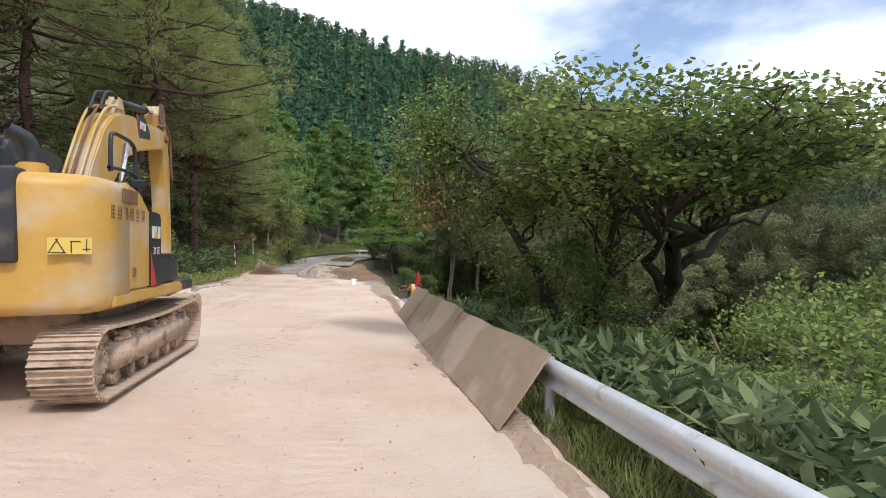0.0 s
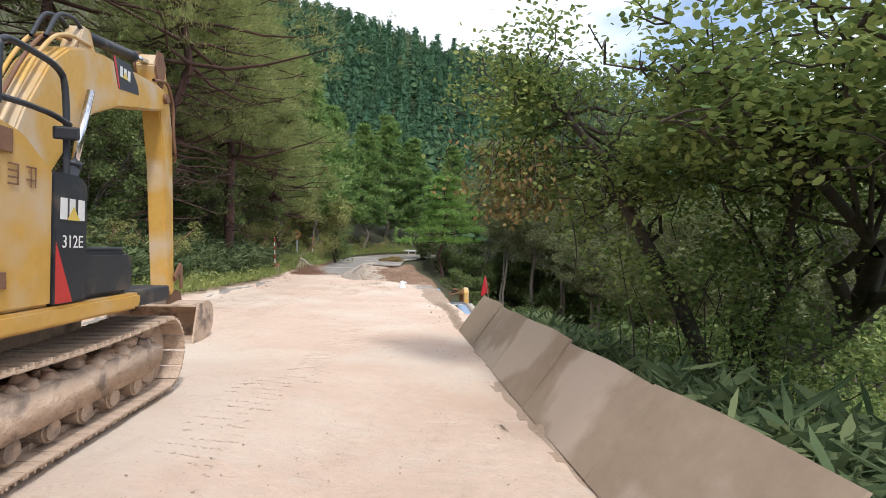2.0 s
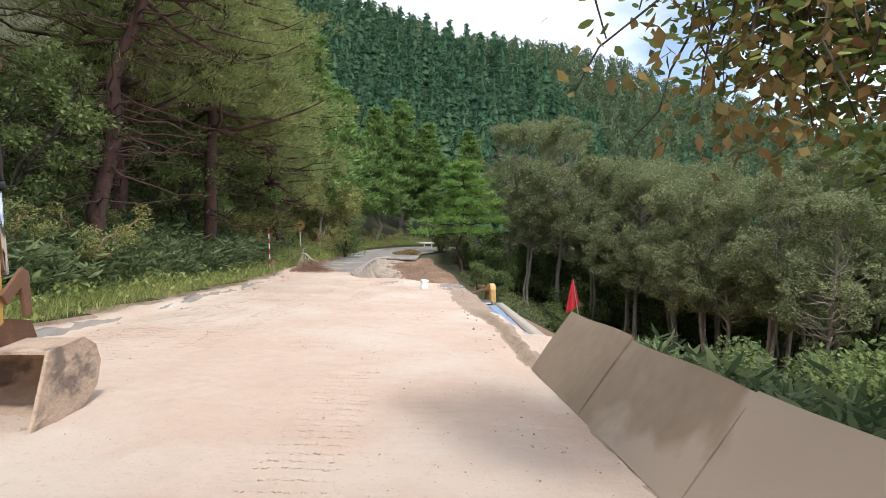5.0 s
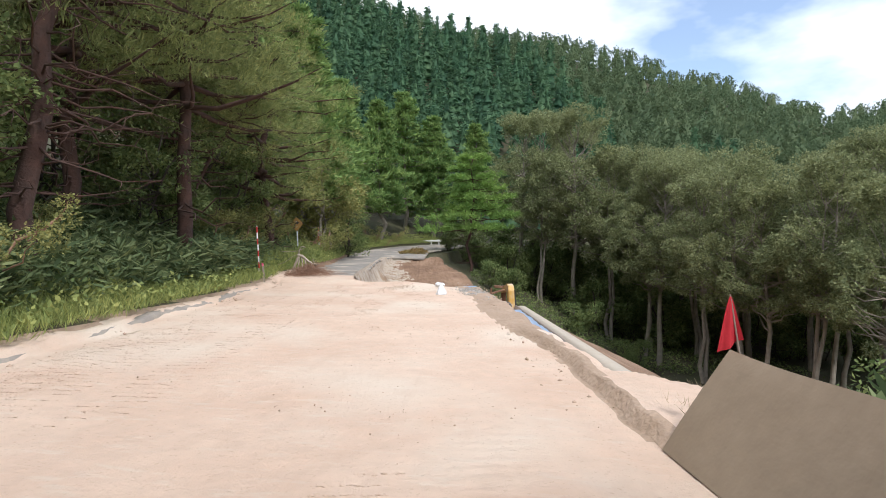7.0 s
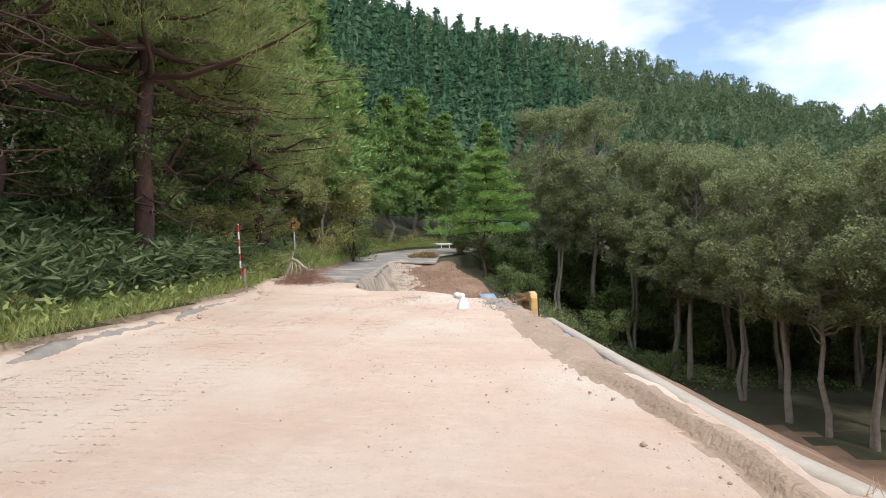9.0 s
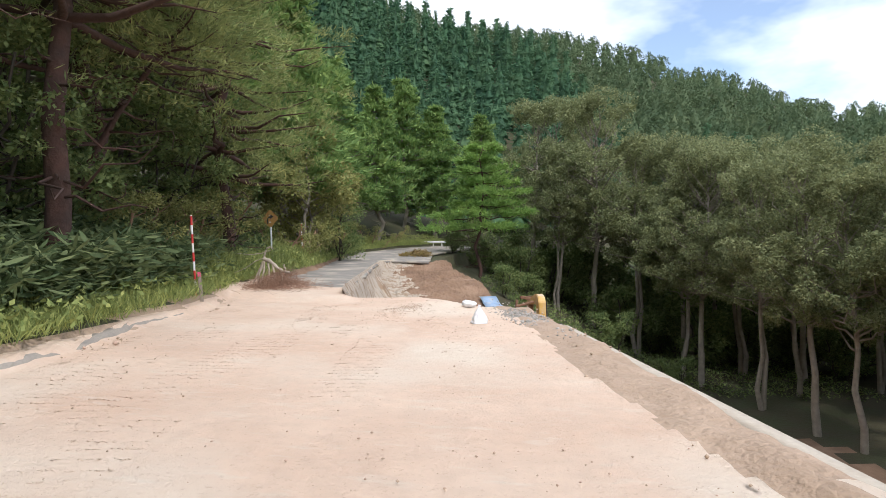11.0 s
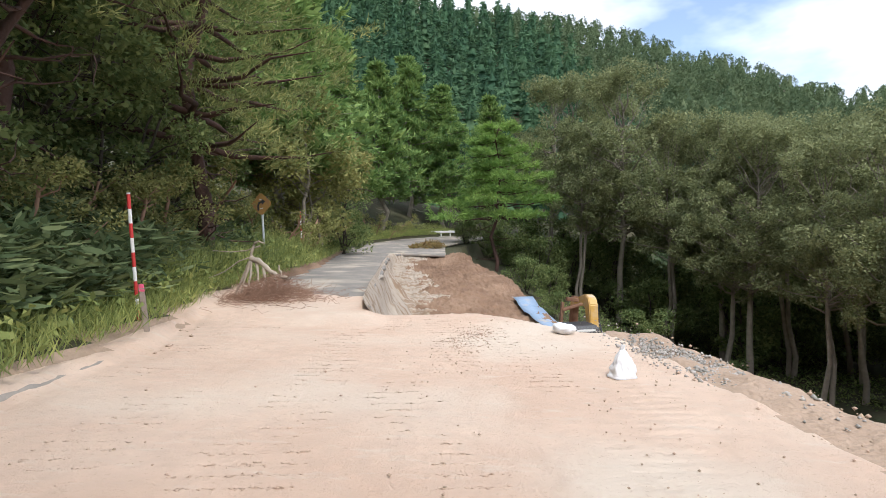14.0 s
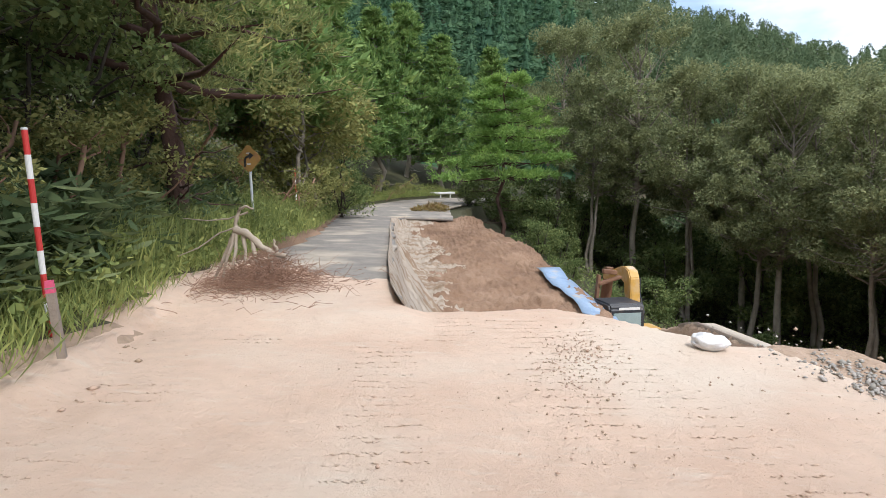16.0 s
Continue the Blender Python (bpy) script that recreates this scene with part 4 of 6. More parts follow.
# ---- hillside woods ----
def hill_wood(name, n, az0, az1, r_lo, r_hi, kind, leaf, label, seed, keep, gap=3.3):
    g = np.random.default_rng(seed)
    temps = []
    for k in range(6):
        if kind == "cedar":
            m = 170
            t = np.sort(g.random(m)) ** 0.8
            a = g.uniform(0, 6.283, m)
            rad = 0.155 * (1 - t) ** 0.9 + 0.006
            P = np.stack([np.cos(a) * rad * 0.8, np.sin(a) * rad * 0.8, 0.14 + 0.85 * t], 1)
            D = np.stack([np.cos(a), np.sin(a), np.full(m, -0.35)], 1)
            v, f = leaf_arrays(P, 0.062, 0.034, dirs=D, g=g)
            core, cf = [], []
            for q in range(8):
                zt = 0.08 + 0.115 * q
                rr = 0.142 * (1 - q / 8.2) ** 0.85
                ca = (np.arange(9) + g.random()) / 9 * 6.283
                ra = rr * g.uniform(0.6, 1.15, 9)
                o_ = len(core)
                core += [(ra[i] * math.cos(ca[i]), ra[i] * math.sin(ca[i]), zt + g.uniform(-0.02, 0.02)) for i in range(9)] + [(0, 0, min(1.0, zt + 0.24))]
                cf += [(o_ + i, o_ + (i + 1) % 9, o_ + 9) for i in range(9)]
            core = np.array(core)
            cf = np.array(cf)
        else:
            fine_ = kind == "thicket"
            m = 700 if fine_ else 300
            q = g.normal(0, 1, (m, 3))
            q /= np.linalg.norm(q, axis=1)[:, None]
            q[:, 2] = np.abs(q[:, 2]) * 0.9 - 0.15
            lump = 1 + 0.25 * np.sin(q[:, 0] * 5 + k) * np.sin(q[:, 1] * 5 + 2 * k)
            P = q * np.array([0.36, 0.36, 0.5]) * lump[:, None] * g.uniform(0.8, 1.08, (m, 1)) + [0, 0, 0.33]
            v, f = leaf_arrays(P * (g.uniform(0.75, 1.1, (m, 1)) if fine_ else 1.0), 0.055 if fine_ else 0.085, 0.042 if fine_ else 0.06, dirs=q + g.normal(0, 0.6, q.shape), g=g)
            ca = np.arange(6) / 6 * 6.283
            core = np.concatenate([np.stack([0.28 * np.cos(ca), 0.28 * np.sin(ca), np.full(6, -0.05)], 1), [[0, 0, 0.76]]])
            cf = np.array([(i, (i + 1) % 6, 6) for i in range(6)])
        temps.append((v, f, core, cf))
    az = np.radians(g.uniform(az0, az1, n))
    r = np.sqrt(g.uniform(r_lo ** 2, r_hi ** 2, n))
    x, y = -3 + r * np.sin(az), 12 + r * np.cos(az)
    ok = keep(np.degrees(az), r, x, y)
    x, y, r = x[ok], y[ok], r[ok]
    taken, keep_i = {}, []
    for i in range(len(x)):
        c = (int(x[i] // gap), int(y[i] // gap))
        near = [j for p in (-1, 0, 1) for q in (-1, 0, 1) for j in taken.get((c[0] + p, c[1] + q), ())]
        if all((x[i] - x[j]) ** 2 + (y[i] - y[j]) ** 2 > gap * gap for j in near):
            taken.setdefault(c, []).append(i)
            keep_i.append(i)
    x, y, r = x[keep_i], y[keep_i], r[keep_i]
    z = ground_z(x, y)
    V, F, o = [], [], 0
    for i in range(len(x)):
        v, f, core, cf0 = temps[i % 6]
        h = (g.uniform(11.5, 16.5) if kind == "cedar" else g.uniform(7.5, 11)) * (0.8 + 0.2 * min(1, r[i] / 150)) * (1.0 - 0.35 * float(smooth01((r[i] - 178) / 25)))
        w = h * g.uniform(0.85, 1.15) * (1.0 if kind == "cedar" else 0.95)
        a = g.uniform(0, 6.283)
        c, s = math.cos(a), math.sin(a)
        vv = np.concatenate([v, core])
        q = np.stack([(vv[:, 0] * c - vv[:, 1] * s) * w, (vv[:, 0] * s + vv[:, 1] * c) * w, vv[:, 2] * h], 1) + [x[i], y[i], z[i]]
        V.append(q)
        nb = len(v)
        cf = cf0 + nb
        F.append(np.concatenate([f[:, :3], f[:, [0, 2, 3]], cf]) + o)
        o += len(vv)
    put(name, mesh_np(name, np.concatenate(V), np.concatenate(F), leaf), label=label, category="forest", kind="stuff")


def cedar_zone(az, r, x, y):
    edge = 9 - 0.05 * (r - 90) + 3 * np.sin(r * 0.06)
    side = (az > 16) & (az < 27) & (r < 128)
    return ((az < edge) & (r > 84) & (r < 184 - 6 * np.clip((az + 6) / 6, 0, 1))) | side


hill_wood("cedar_forest", 9000, -32, 28, 80, 226, "cedar", L_CEDAR, "dense dark green cedar plantation covering the hillside", 41, cedar_zone, gap=3.9)
hill_wood("hill_forest", 10000, -26, 62, 92, 232, "round", L_FAR, "mixed olive broadleaf forest on the far hillside", 42, lambda az, r, x, y: ~cedar_zone(az, r, x, y) & (r > 95), gap=4.2)

hill_wood("valley_thicket", 520, 8, 80, 62, 106, "thicket", L_FAR, "dense shaded thicket on the valley floor", 43, lambda az, r, x, y: (az > 12 - 0 * r) & (x > 4))

# ---- low growth ----
def scatter(name, n, sample, leaf, ll, lw, label, category, seed, dz=(0.0, 0.4), up=0.9, droop=0.0, per=6, spread=0.18, oval=False):
    """Clumps of blades rising from the ground."""
    g = np.random.default_rng(seed)
    x, y = sample(g, n)
    z = ground_z(x, y)
    P, D = [], []
    h = g.uniform(*dz, len(x))
    for k in range(per):
        P.append(np.stack([x + g.normal(0, spread, len(x)), y + g.normal(0, spread, len(x)), z + h * (0.35 + 0.65 * (k + 1) / per)], 1))
        a = g.uniform(0, 6.283, len(x))
        D.append(np.stack([np.cos(a), np.sin(a), np.full(len(x), up)], 1))
    put(name, mesh_np(name, *leaf_arrays(np.concatenate(P), ll, lw, dirs=np.concatenate(D), droop=droop, g=g, fold=0.22, oval=oval), leaf), label=label, category=category, kind="stuff")


def left_band(y0, y1, v0, v1):
    def f(g, n):
        y = g.uniform(y0, y1, n)
        return f_xl(y) - g.uniform(v0, v1, n), y
    return f


def right_band(y0, y1, u0, u1):
    def f(g, n):
        y = g.uniform(y0, y1, n)
        return f_xr(y) + g.uniform(u0, u1, n), y
    return f


scatter("bamboo_grass", 3800, left_band(2, 36, 0.9, 5.0), L_SASA, 0.26, 0.055, "bamboo grass with long striped leaves on the bank", "undergrowth", 51, (0.15, 0.95), up=0.2, per=7, spread=0.2, oval=True)
scatter("verge_grass", 15000, left_band(2, 80, 0.17, 1.7), L_GRASS, 0.24, 0.014, "fresh green grass along the uphill verge", "grass", 52, (0.0, 0.08), up=1.4, per=6, spread=0.12)
scatter("verge_weeds", 7000, left_band(2, 80, 0.22, 2.8), L_GRASS, 0.11, 0.06, "leafy roadside weeds among the grass", "weeds", 58, (0.05, 0.4), up=0.5, per=6, spread=0.12)
scatter("tall_grass", 1100, left_band(29, 43, 0.5, 2.1), L_GRASS, 0.6, 0.016, "tall arching grass tufts beside the snow pole and sign", "grass", 60, (0.0, 0.12), up=2.2, per=11, spread=0.09)
scatter("verge_weeds", 1500, left_band(28, 50, 0.5, 2.4), L_GRASS, 0.10, 0.055, "knee-high leafy weeds round the road sign", "weeds", 61, (0.1, 0.65), up=0.4, per=9, spread=0.13, oval=True)
scatter("bamboo_grass", 800, left_band(23, 30.5, 0.75, 2.6), L_SASA, 0.30, 0.07, "broad-leaved bamboo grass behind the snow pole", "undergrowth", 62, (0.35, 1.05), up=0.1, droop=0.25, per=8, spread=0.16, oval=True)


def whorls(name, n, sample, ll, lw, label, seed, h0, h1):
    """Bamboo grass: thin stems, each with a star of long drooping leaves at its tip and a few below."""
    g = np.random.default_rng(seed)
    x, y = sample(g, n)
    z = ground_z(x, y)
    paths, P, D = [], [], []
    for i in range(n):
        h = g.uniform(h0, h1)
        tip = np.array([x[i] + g.normal(0, 0.10), y[i] + g.normal(0, 0.10), z[i] + h])
        paths.append((bent((x[i], y[i], z[i] - 0.05), tip, 0, 0.1, 4, g), np.linspace(0.004, 0.0025, 4)))
        a0, k = g.uniform(0, 6.283), int(g.integers(5, 8))
        for j in range(k):
            a = a0 + j * 6.283 / k + g.normal(0, 0.2)
            P.append(tip - [0, 0, 0.02 * j])
            D.append((math.cos(a), math.sin(a), g.uniform(-0.15, 0.55)))
        for j in range(3):
            a = g.uniform(0, 6.283)
            P.append(tip - [0, 0, g.uniform(0.12, 0.5) * h])
            D.append((math.cos(a), math.sin(a), 0.3))
    ob = put(name, mesh_np(name, *tube_arrays(paths, 3), L_SASA), label=label, category="undergrowth", kind="stuff")
    put("leaves", mesh_np("leaves", *leaf_arrays(np.array(P), ll, lw, dirs=np.array(D), g=g, fold=0.25, oval=True), L_SASA), ob)


whorls("bamboo_grass", 520, right_band(-1, 8, 0.75, 3.2), 0.30, 0.065, "bamboo grass with stars of long leaves above the guardrail", 63, 0.45, 0.85)
whorls("bamboo_grass", 420, right_band(7, 15.5, 0.9, 3.0), 0.28, 0.06, "bamboo grass with stars of long leaves behind the boards", 64, 0.25, 0.55)
whorls("bamboo_grass", 900, left_band(12, 31, 0.8, 3.4), 0.26, 0.055, "bamboo grass with stars of long leaves on the bank", 65, 0.4, 1.0)
scatter("bank_leaves", 4200, left_band(0, 60, 1.2, 9.0), L_BUSH, 0.17, 0.085, "dark leafy ground cover under the pines", "undergrowth", 53, (0.1, 0.9), up=0.3, per=5, spread=0.3)
scatter("bamboo_grass", 1200, right_band(-1, 15.5, 1.05, 4.8), L_SASA, 0.22, 0.045, "bamboo grass crowding behind the guardrail", "undergrowth", 54, (0.15, 0.66), up=0.2, per=8, spread=0.2, oval=True)
scatter("rail_grass", 1500, right_band(-1, 15, 0.3, 1.1), L_GRASS, 0.24, 0.014, "thin grass growing under the guardrail", "grass", 55, (0.0, 0.06), up=1.4, per=6, spread=0.1)
scatter("bank_leaves", 2400, right_band(-4, 16, 2.2, 20), L_BUSH, 0.16, 0.085, "shaded leafy cover behind the guardrail", "undergrowth", 56, (0.05, 0.5), up=0.3, per=6, spread=0.3, oval=True)
scatter("bank_leaves", 2600, right_band(52, 68, 6.0, 26), L_BUSH, 0.2, 0.1, "sparse leafy cover on the shaded valley floor", "undergrowth", 59, (0.02, 0.35), up=0.3, per=4, spread=0.4)
scatter("dry_grass", 900, right_band(14.7, 17.6, 0.2, 1.3), L_STRAW, 0.16, 0.008, "trampled dry straw on the road shoulder", "dry grass", 57, (0.16, 0.26), up=0.5, per=5, spread=0.08)

# ---- large vine-hung tree beside the guardrail ----
def crooked_tree():
    g = np.random.default_rng(61)
    ob = thing("spreading_tree", "dark crooked tree with wide crown of broad green leaves", "tree", pose(4.0, 11.2, -1.1))
    paths, P = [], []
    trunk = np.array([(-1.3, -0.4, -0.5), (-1.6, -0.45, 0.9), (-1.4, -0.5, 1.75), (-0.9, -0.2, 1.5), (-0.2, 0.1, 1.35), (0.15, 0.0, 1.75), (0.1, -0.5, 2.3), (-0.2, -1.2, 2.75)])
    paths.append((trunk, [0.17, 0.16, 0.15, 0.15, 0.16, 0.15, 0.13, 0.11]))
    mains = []
    for k, (mx, my, mz) in enumerate([(-1.7, -2.4, 3.55), (-0.1, -1.0, 3.75), (1.2, -2.0, 3.5), (-1.0, -4.2, 3.45), (1.7, -0.9, 3.5)]):
        l = bent(trunk[5 + k % 3], (mx, my, mz), -0.04, 0.35, 8, g)
        mains.append(l)
        paths.append((l, np.linspace(0.10, 0.04, 8)))
    for k in range(60):
        a = k * 2.4 + g.normal(0, 0.2)
        tier = k % 3
        L = (2.9 - 0.25 * tier) * math.sqrt((k + 0.7) / 60)
        e = np.array([-0.95 + 0.95 * math.cos(a) * L, -2.95 + math.sin(a) * L, 0.0])
        e[2] = min(4.82 - 0.06 * L ** 1.8, 2.48 + 0.285 * (e[1] + 11.2)) - 0.42 * tier + g.normal(0, 0.10)
        near_ = min(mains, key=lambda m_: float(np.linalg.norm(m_[-1] - e)))
        l = bent(near_[4 + k % 4], e, -0.05, 0.30, 8, g)
        paths.append((l, np.linspace(0.030, 0.008, 8)))
        for j in range(6):
            q = l[int(g.uniform(0.55, 0.999) * 8)]
            e2 = q + g.normal(0, 0.42, 3) * [1, 1, 0.3] + [0, 0, 0.06]
            paths.append((bent(q, e2, 0, 0.3, 4, g), np.linspace(0.014, 0.004, 4)))
            P.append(e2 + g.normal(0, 0.23, (62, 3)) * [1, 1, 0.35])
    put("trunk", mesh_np("trunk", *tube_arrays(paths, 7), M_BARK_DARK, True), ob)
    P = np.concatenate(P)
    P = P[(P[:, 2] > 2.9) & (P[:, 0] > -3.2)]
    put("crown", mesh_np("crown", *leaf_arrays(P, 0.09, 0.062, dirs=np.concatenate([g.normal(0, 1, (len(P), 2)), g.normal(-0.1, 0.3, (len(P), 1))], 1), g=g, oval=True), L_BIG), ob)


def vine_tree():
    g = np.random.default_rng(62)
    ob = thing("vine_covered_tree", "leaning tree smothered in vines with hanging dried leaves", "tree", pose(2.35, 10.35, -0.5))
    paths, P, Q = [], [], []
    trunk = np.array([(0.1, 0, -0.4), (-0.3, -0.05, 0.8), (-0.68, -0.1, 1.63), (-1.03, -0.1, 2.21), (-1.35, -0.2, 2.75), (-1.62, -0.2, 3.2), (-2.0, -0.1, 3.7), (-2.5, 0.0, 4.0)])
    trunk[1:-1] += g.normal(0, 0.03, (6, 3))
    paths.append((trunk, np.linspace(0.11, 0.035, 8)))
    stem = bent((0.3, 0.2, -0.3), (0.5, -0.6, 3.0), 0, 0.2, 8, g)
    paths.append((stem, np.linspace(0.11, 0.04, 8)))
    # tangled head over the leaning stem
    for k in range(58):
        c = trunk[4 + k % 4]
        L = g.uniform(0.2, 0.85)
        a = g.uniform(0, 6.283)
        e = c + [math.cos(a) * L, math.sin(a) * L, g.uniform(-0.35, 0.65)]
        paths.append((bent(c, e, 0.05, 0.3, 6, g), np.linspace(0.022, 0.005, 6)))
        P.append(e + g.normal(0, 0.22, (150, 3)) * [1, 1, 0.7])
    # canopy spreading over the bank
    for k in range(80):
        e = np.array([g.uniform(-1.2, 2.2), g.uniform(-0.6, 2.0), 0.0])
        e[2] = 2.6 + 1.6 * g.random() - 0.15 * abs(e[0])
        if k % 3 == 0:
            c = trunk[3 + k % 4] if e[0] < 0 else stem[4 + k % 4]
            paths.append((bent(c, e, 0.05, 0.3, 6, g), np.linspace(0.03, 0.006, 6)))
        P.append(e + g.normal(0, 0.3, (190, 3)) * [1, 1, 0.5])
    # leafy skirt round the foot
    for k in range(64):
        e = np.array([g.uniform(-1.1, 1.3), g.uniform(-1.1, 0.5), g.uniform(0.35, 2.2)])
        e[0] -= 0.35 * e[2] - 0.3
        P.append(e + g.normal(0, 0.22, (130, 3)) * [1, 1, 0.7])
        if k % 2:
            paths.append((bent((e[0] * 0.5, 0.1, -0.2), e, 0, 0.3, 5, g), np.linspace(0.014, 0.005, 5)))
    for k in range(40):
        c = trunk[4 + k % 4] + g.normal(0, 0.45, 3) * [1, 1, 0.4]
        e = c + [g.normal(0, 0.25), g.normal(0, 0.25), -g.uniform(-0.3, 1.1)]
        paths.append((bent(c, e, 0, 0.4, 5, g), np.linspace(0.010, 0.003, 5)))
    for k in range(34):
        c = np.array([-2.55, -0.3, 3.35]) + g.normal(0, 0.24, 3) * [1.2, 1, 0.4]
        paths.append((bent(c, c + [g.normal(0, 0.2), g.normal(0, 0.2), -g.uniform(0.3, 0.8)], 0, 0.3, 5, g), np.linspace(0.008, 0.004, 5)))
        Q.append(c + np.stack([g.normal(0, 0.13, 20), g.normal(0, 0.13, 20), -g.uniform(0.0, 0.85, 20)], 1))
        P.append(c + np.stack([g.normal(0, 0.15, 22), g.normal(0, 0.15, 22), -g.uniform(0.0, 0.6, 22)], 1))
    put("trunk", mesh_np("trunk", *tube_arrays(paths, 6), M_BARK_DARK, True), ob)
    put("crown", mesh_np("crown", *leaf_arrays(np.concatenate(P), 0.065, 0.046, up=0.1, droop=0.25, g=g, oval=True), L_BIG), ob)
    put("dried_leaves", mesh_np("dried_leaves", *leaf_arrays(np.concatenate(Q), 0.085, 0.045, up=-0.6, droop=0.6, g=g), L_DRY), ob, "curled brown and yellow dried leaves")


crooked_tree()
vine_tree()
b5 = broadleaf(35, 3.0, 1.9, L_BIG, M_BARK_DARK, "tangled leafy shrub behind the boards", base=0.05, clumps=40, leaves=120, ll=0.13, lw=0.09, stems=3, name="shrub", lean=0.5, csize=0.3)
plant(b5, [(3.4, 14.2, 0, 0.6), (7.2, 8.3, 90, 0.5), (8.6, 12.6, 180, 0.8), (5.0, 17.2, 270, 0.9), (9.5, 7.2, 30, 0.7), (10.5, 15, 130, 1.0), (9.5, 19, 130, 1.0)], "shrubs behind the guardrail")
b6 = broadleaf(36, 3.4, 2.2, L_BIG, M_BARK, "leafy green bush on the falling bank", base=0.05, clumps=40, leaves=120, ll=0.15, lw=0.09, stems=3, name="shrub", lean=0.5, csize=0.3)
plant(b6, [(8.0, 13.8, 0, 0.7), (6.0, 14.0, 80, 0.6), (10.5, 10.2, 0, 0.8), (12.5, 14.5, 100, 1.0), (13, 9, 200, 1.0), (15.5, 19, 40, 1.1), (17, 12, 140, 1.2), (12.0, 23, 240, 1.0), (14, 20, 70, 2.0), (18.5, 16, 10, 2.2), (22, 22, 160, 2.4), (14.5, 27, 250, 1.9), (20, 29, 330, 2.3), (27, 19, 90, 2.5), (17, 22.5, 200, 2.0), (24, 13, 30, 2.4)], "pale bushes in the valley")

# ---- works along the road ----
def edge_dir(y):
    d = Vector((float(f_xr(y + 0.5) - f_xr(y - 0.5)), 1.0, 0)).normalized()
    return d, Vector((d.y, -d.x, 0))


def board(y0, y1, h, seed):
    """A sheet leaning outwards against the guardrail; worn, slightly bowed."""
    g = random.Random(seed)
    bm = bmesh.new()
    nx, nz = 14, 7
    grid = {}
    for side in (0, 1):
        for i in range(nx + 1):
            y = y0 + (y1 - y0) * i / nx
            d, nrm = edge_dir(min(y, 14.6))
            b = Vector((float(f_xr(y)) + 0.0, y, float(road_z(f_xr(y), y)) - 0.005))
            for k in range(nz + 1):
                s = k / nz
                top = h + 0.012 * math.sin(3.1 * y + seed) * (k == nz)
                p = b + nrm * (-0.12 + 0.49 * s - 0.022 * side + 0.012 * math.sin(s * 3.1) * math.sin(i * 0.4 + seed)) + Vector((0, 0, top * s + 0.012 * side))
                grid[side, i, k] = bm.verts.new(p)
    for i in range(nx):
        for k in range(nz):
            bm.faces.new((grid[1, i, k], grid[1, i, k + 1], grid[1, i + 1, k + 1], grid[1, i + 1, k]))
            bm.faces.new((grid[0, i, k], grid[0, i + 1, k], grid[0, i + 1, k + 1], grid[0, i, k + 1]))
    for i in range(nx):
        for k in (0, nz):
            bm.faces.new((grid[0, i, k], grid[0, i + 1, k], grid[1, i + 1, k], grid[1, i, k]))
    for k in range(nz):
        for i in (0, nx):
            bm.faces.new((grid[0, i, k], grid[0, i, k + 1], grid[1, i, k + 1], grid[1, i, k]))
    bmesh.ops.recalc_face_normals(bm, faces=bm.faces[:])
    me = bpy.data.meshes.new("plywood_board")
    bm.to_mesh(me)
    bm.free()
    me.materials.append(M_PLY)
    put("plywood_board", me, label="dusty brown plywood sheet with painted sun patches leaning on the guardrail", category="board", group="boards along the guardrail")


for i, (a, b, h) in enumerate([(5.33, 7.15, 0.67), (7.16, 9.0, 0.655), (9.01, 10.85, 0.69), (10.86, 12.7, 0.665), (12.71, 14.62, 0.69)]):
    board(a, b, h, i + 1)


def guardrail():
    ob = thing("guardrail", "galvanised steel guardrail with rust-flecked corrugated beam", "guardrail")
    prof = [(0.0, 0.585), (-0.03, 0.58), (-0.08, 0.545), (-0.085, 0.50), (-0.03, 0.455), (-0.025, 0.415), (-0.085, 0.385), (-0.08, 0.345), (-0.03, 0.315), (0.0, 0.31)]
    prof = prof + [(u + 0.006, z) for u, z in reversed(prof)]
    ys = np.arange(-9, 14.9, 0.6)
    V, F, n = [], [], len(prof)
    for y in ys:
        for u, z in prof:
            V.append((float(f_xr(y)) + 0.46 + u, y, z + 0.01 * math.sin(y * 0.8)))
    for r in range(len(ys) - 1):
        for i in range(n):
            a, b = r * n + i, r * n + (i + 1) % n
            F.append((a, b, b + n, a + n))
    put("beam", mesh_np("beam", V, F, M_STEEL, True), ob)
    for y in (-6.5, -2.5, 1.75, 5.9, 9.9, 13.8):
        bm = cyl(bmesh.new(), 0.057, 1.2, (float(f_xr(y)) + 0.53, y, -0.06), n=14, bevel=0.006)
        part("post", bm, M_STEEL, ob)
    for y in (1.55, 1.95):
        for z in (0.525, 0.345):
            x = float(f_xr(y)) + 0.375
            bm = cyl(bmesh.new(), 0.016, 0.014, (x, y, z), (0, 90, 0), n=10, bevel=0.003)
            part("bolt", bm, M_RUST, ob)
    y = 1.75
    bm = box(bmesh.new(), (0.09, 0.012, 0.31), (float(f_xr(y)) + 0.412, y - 0.1, 0.43), bevel=0.002)
    part("lap_seam", bm, M_STEEL, ob)


guardrail()


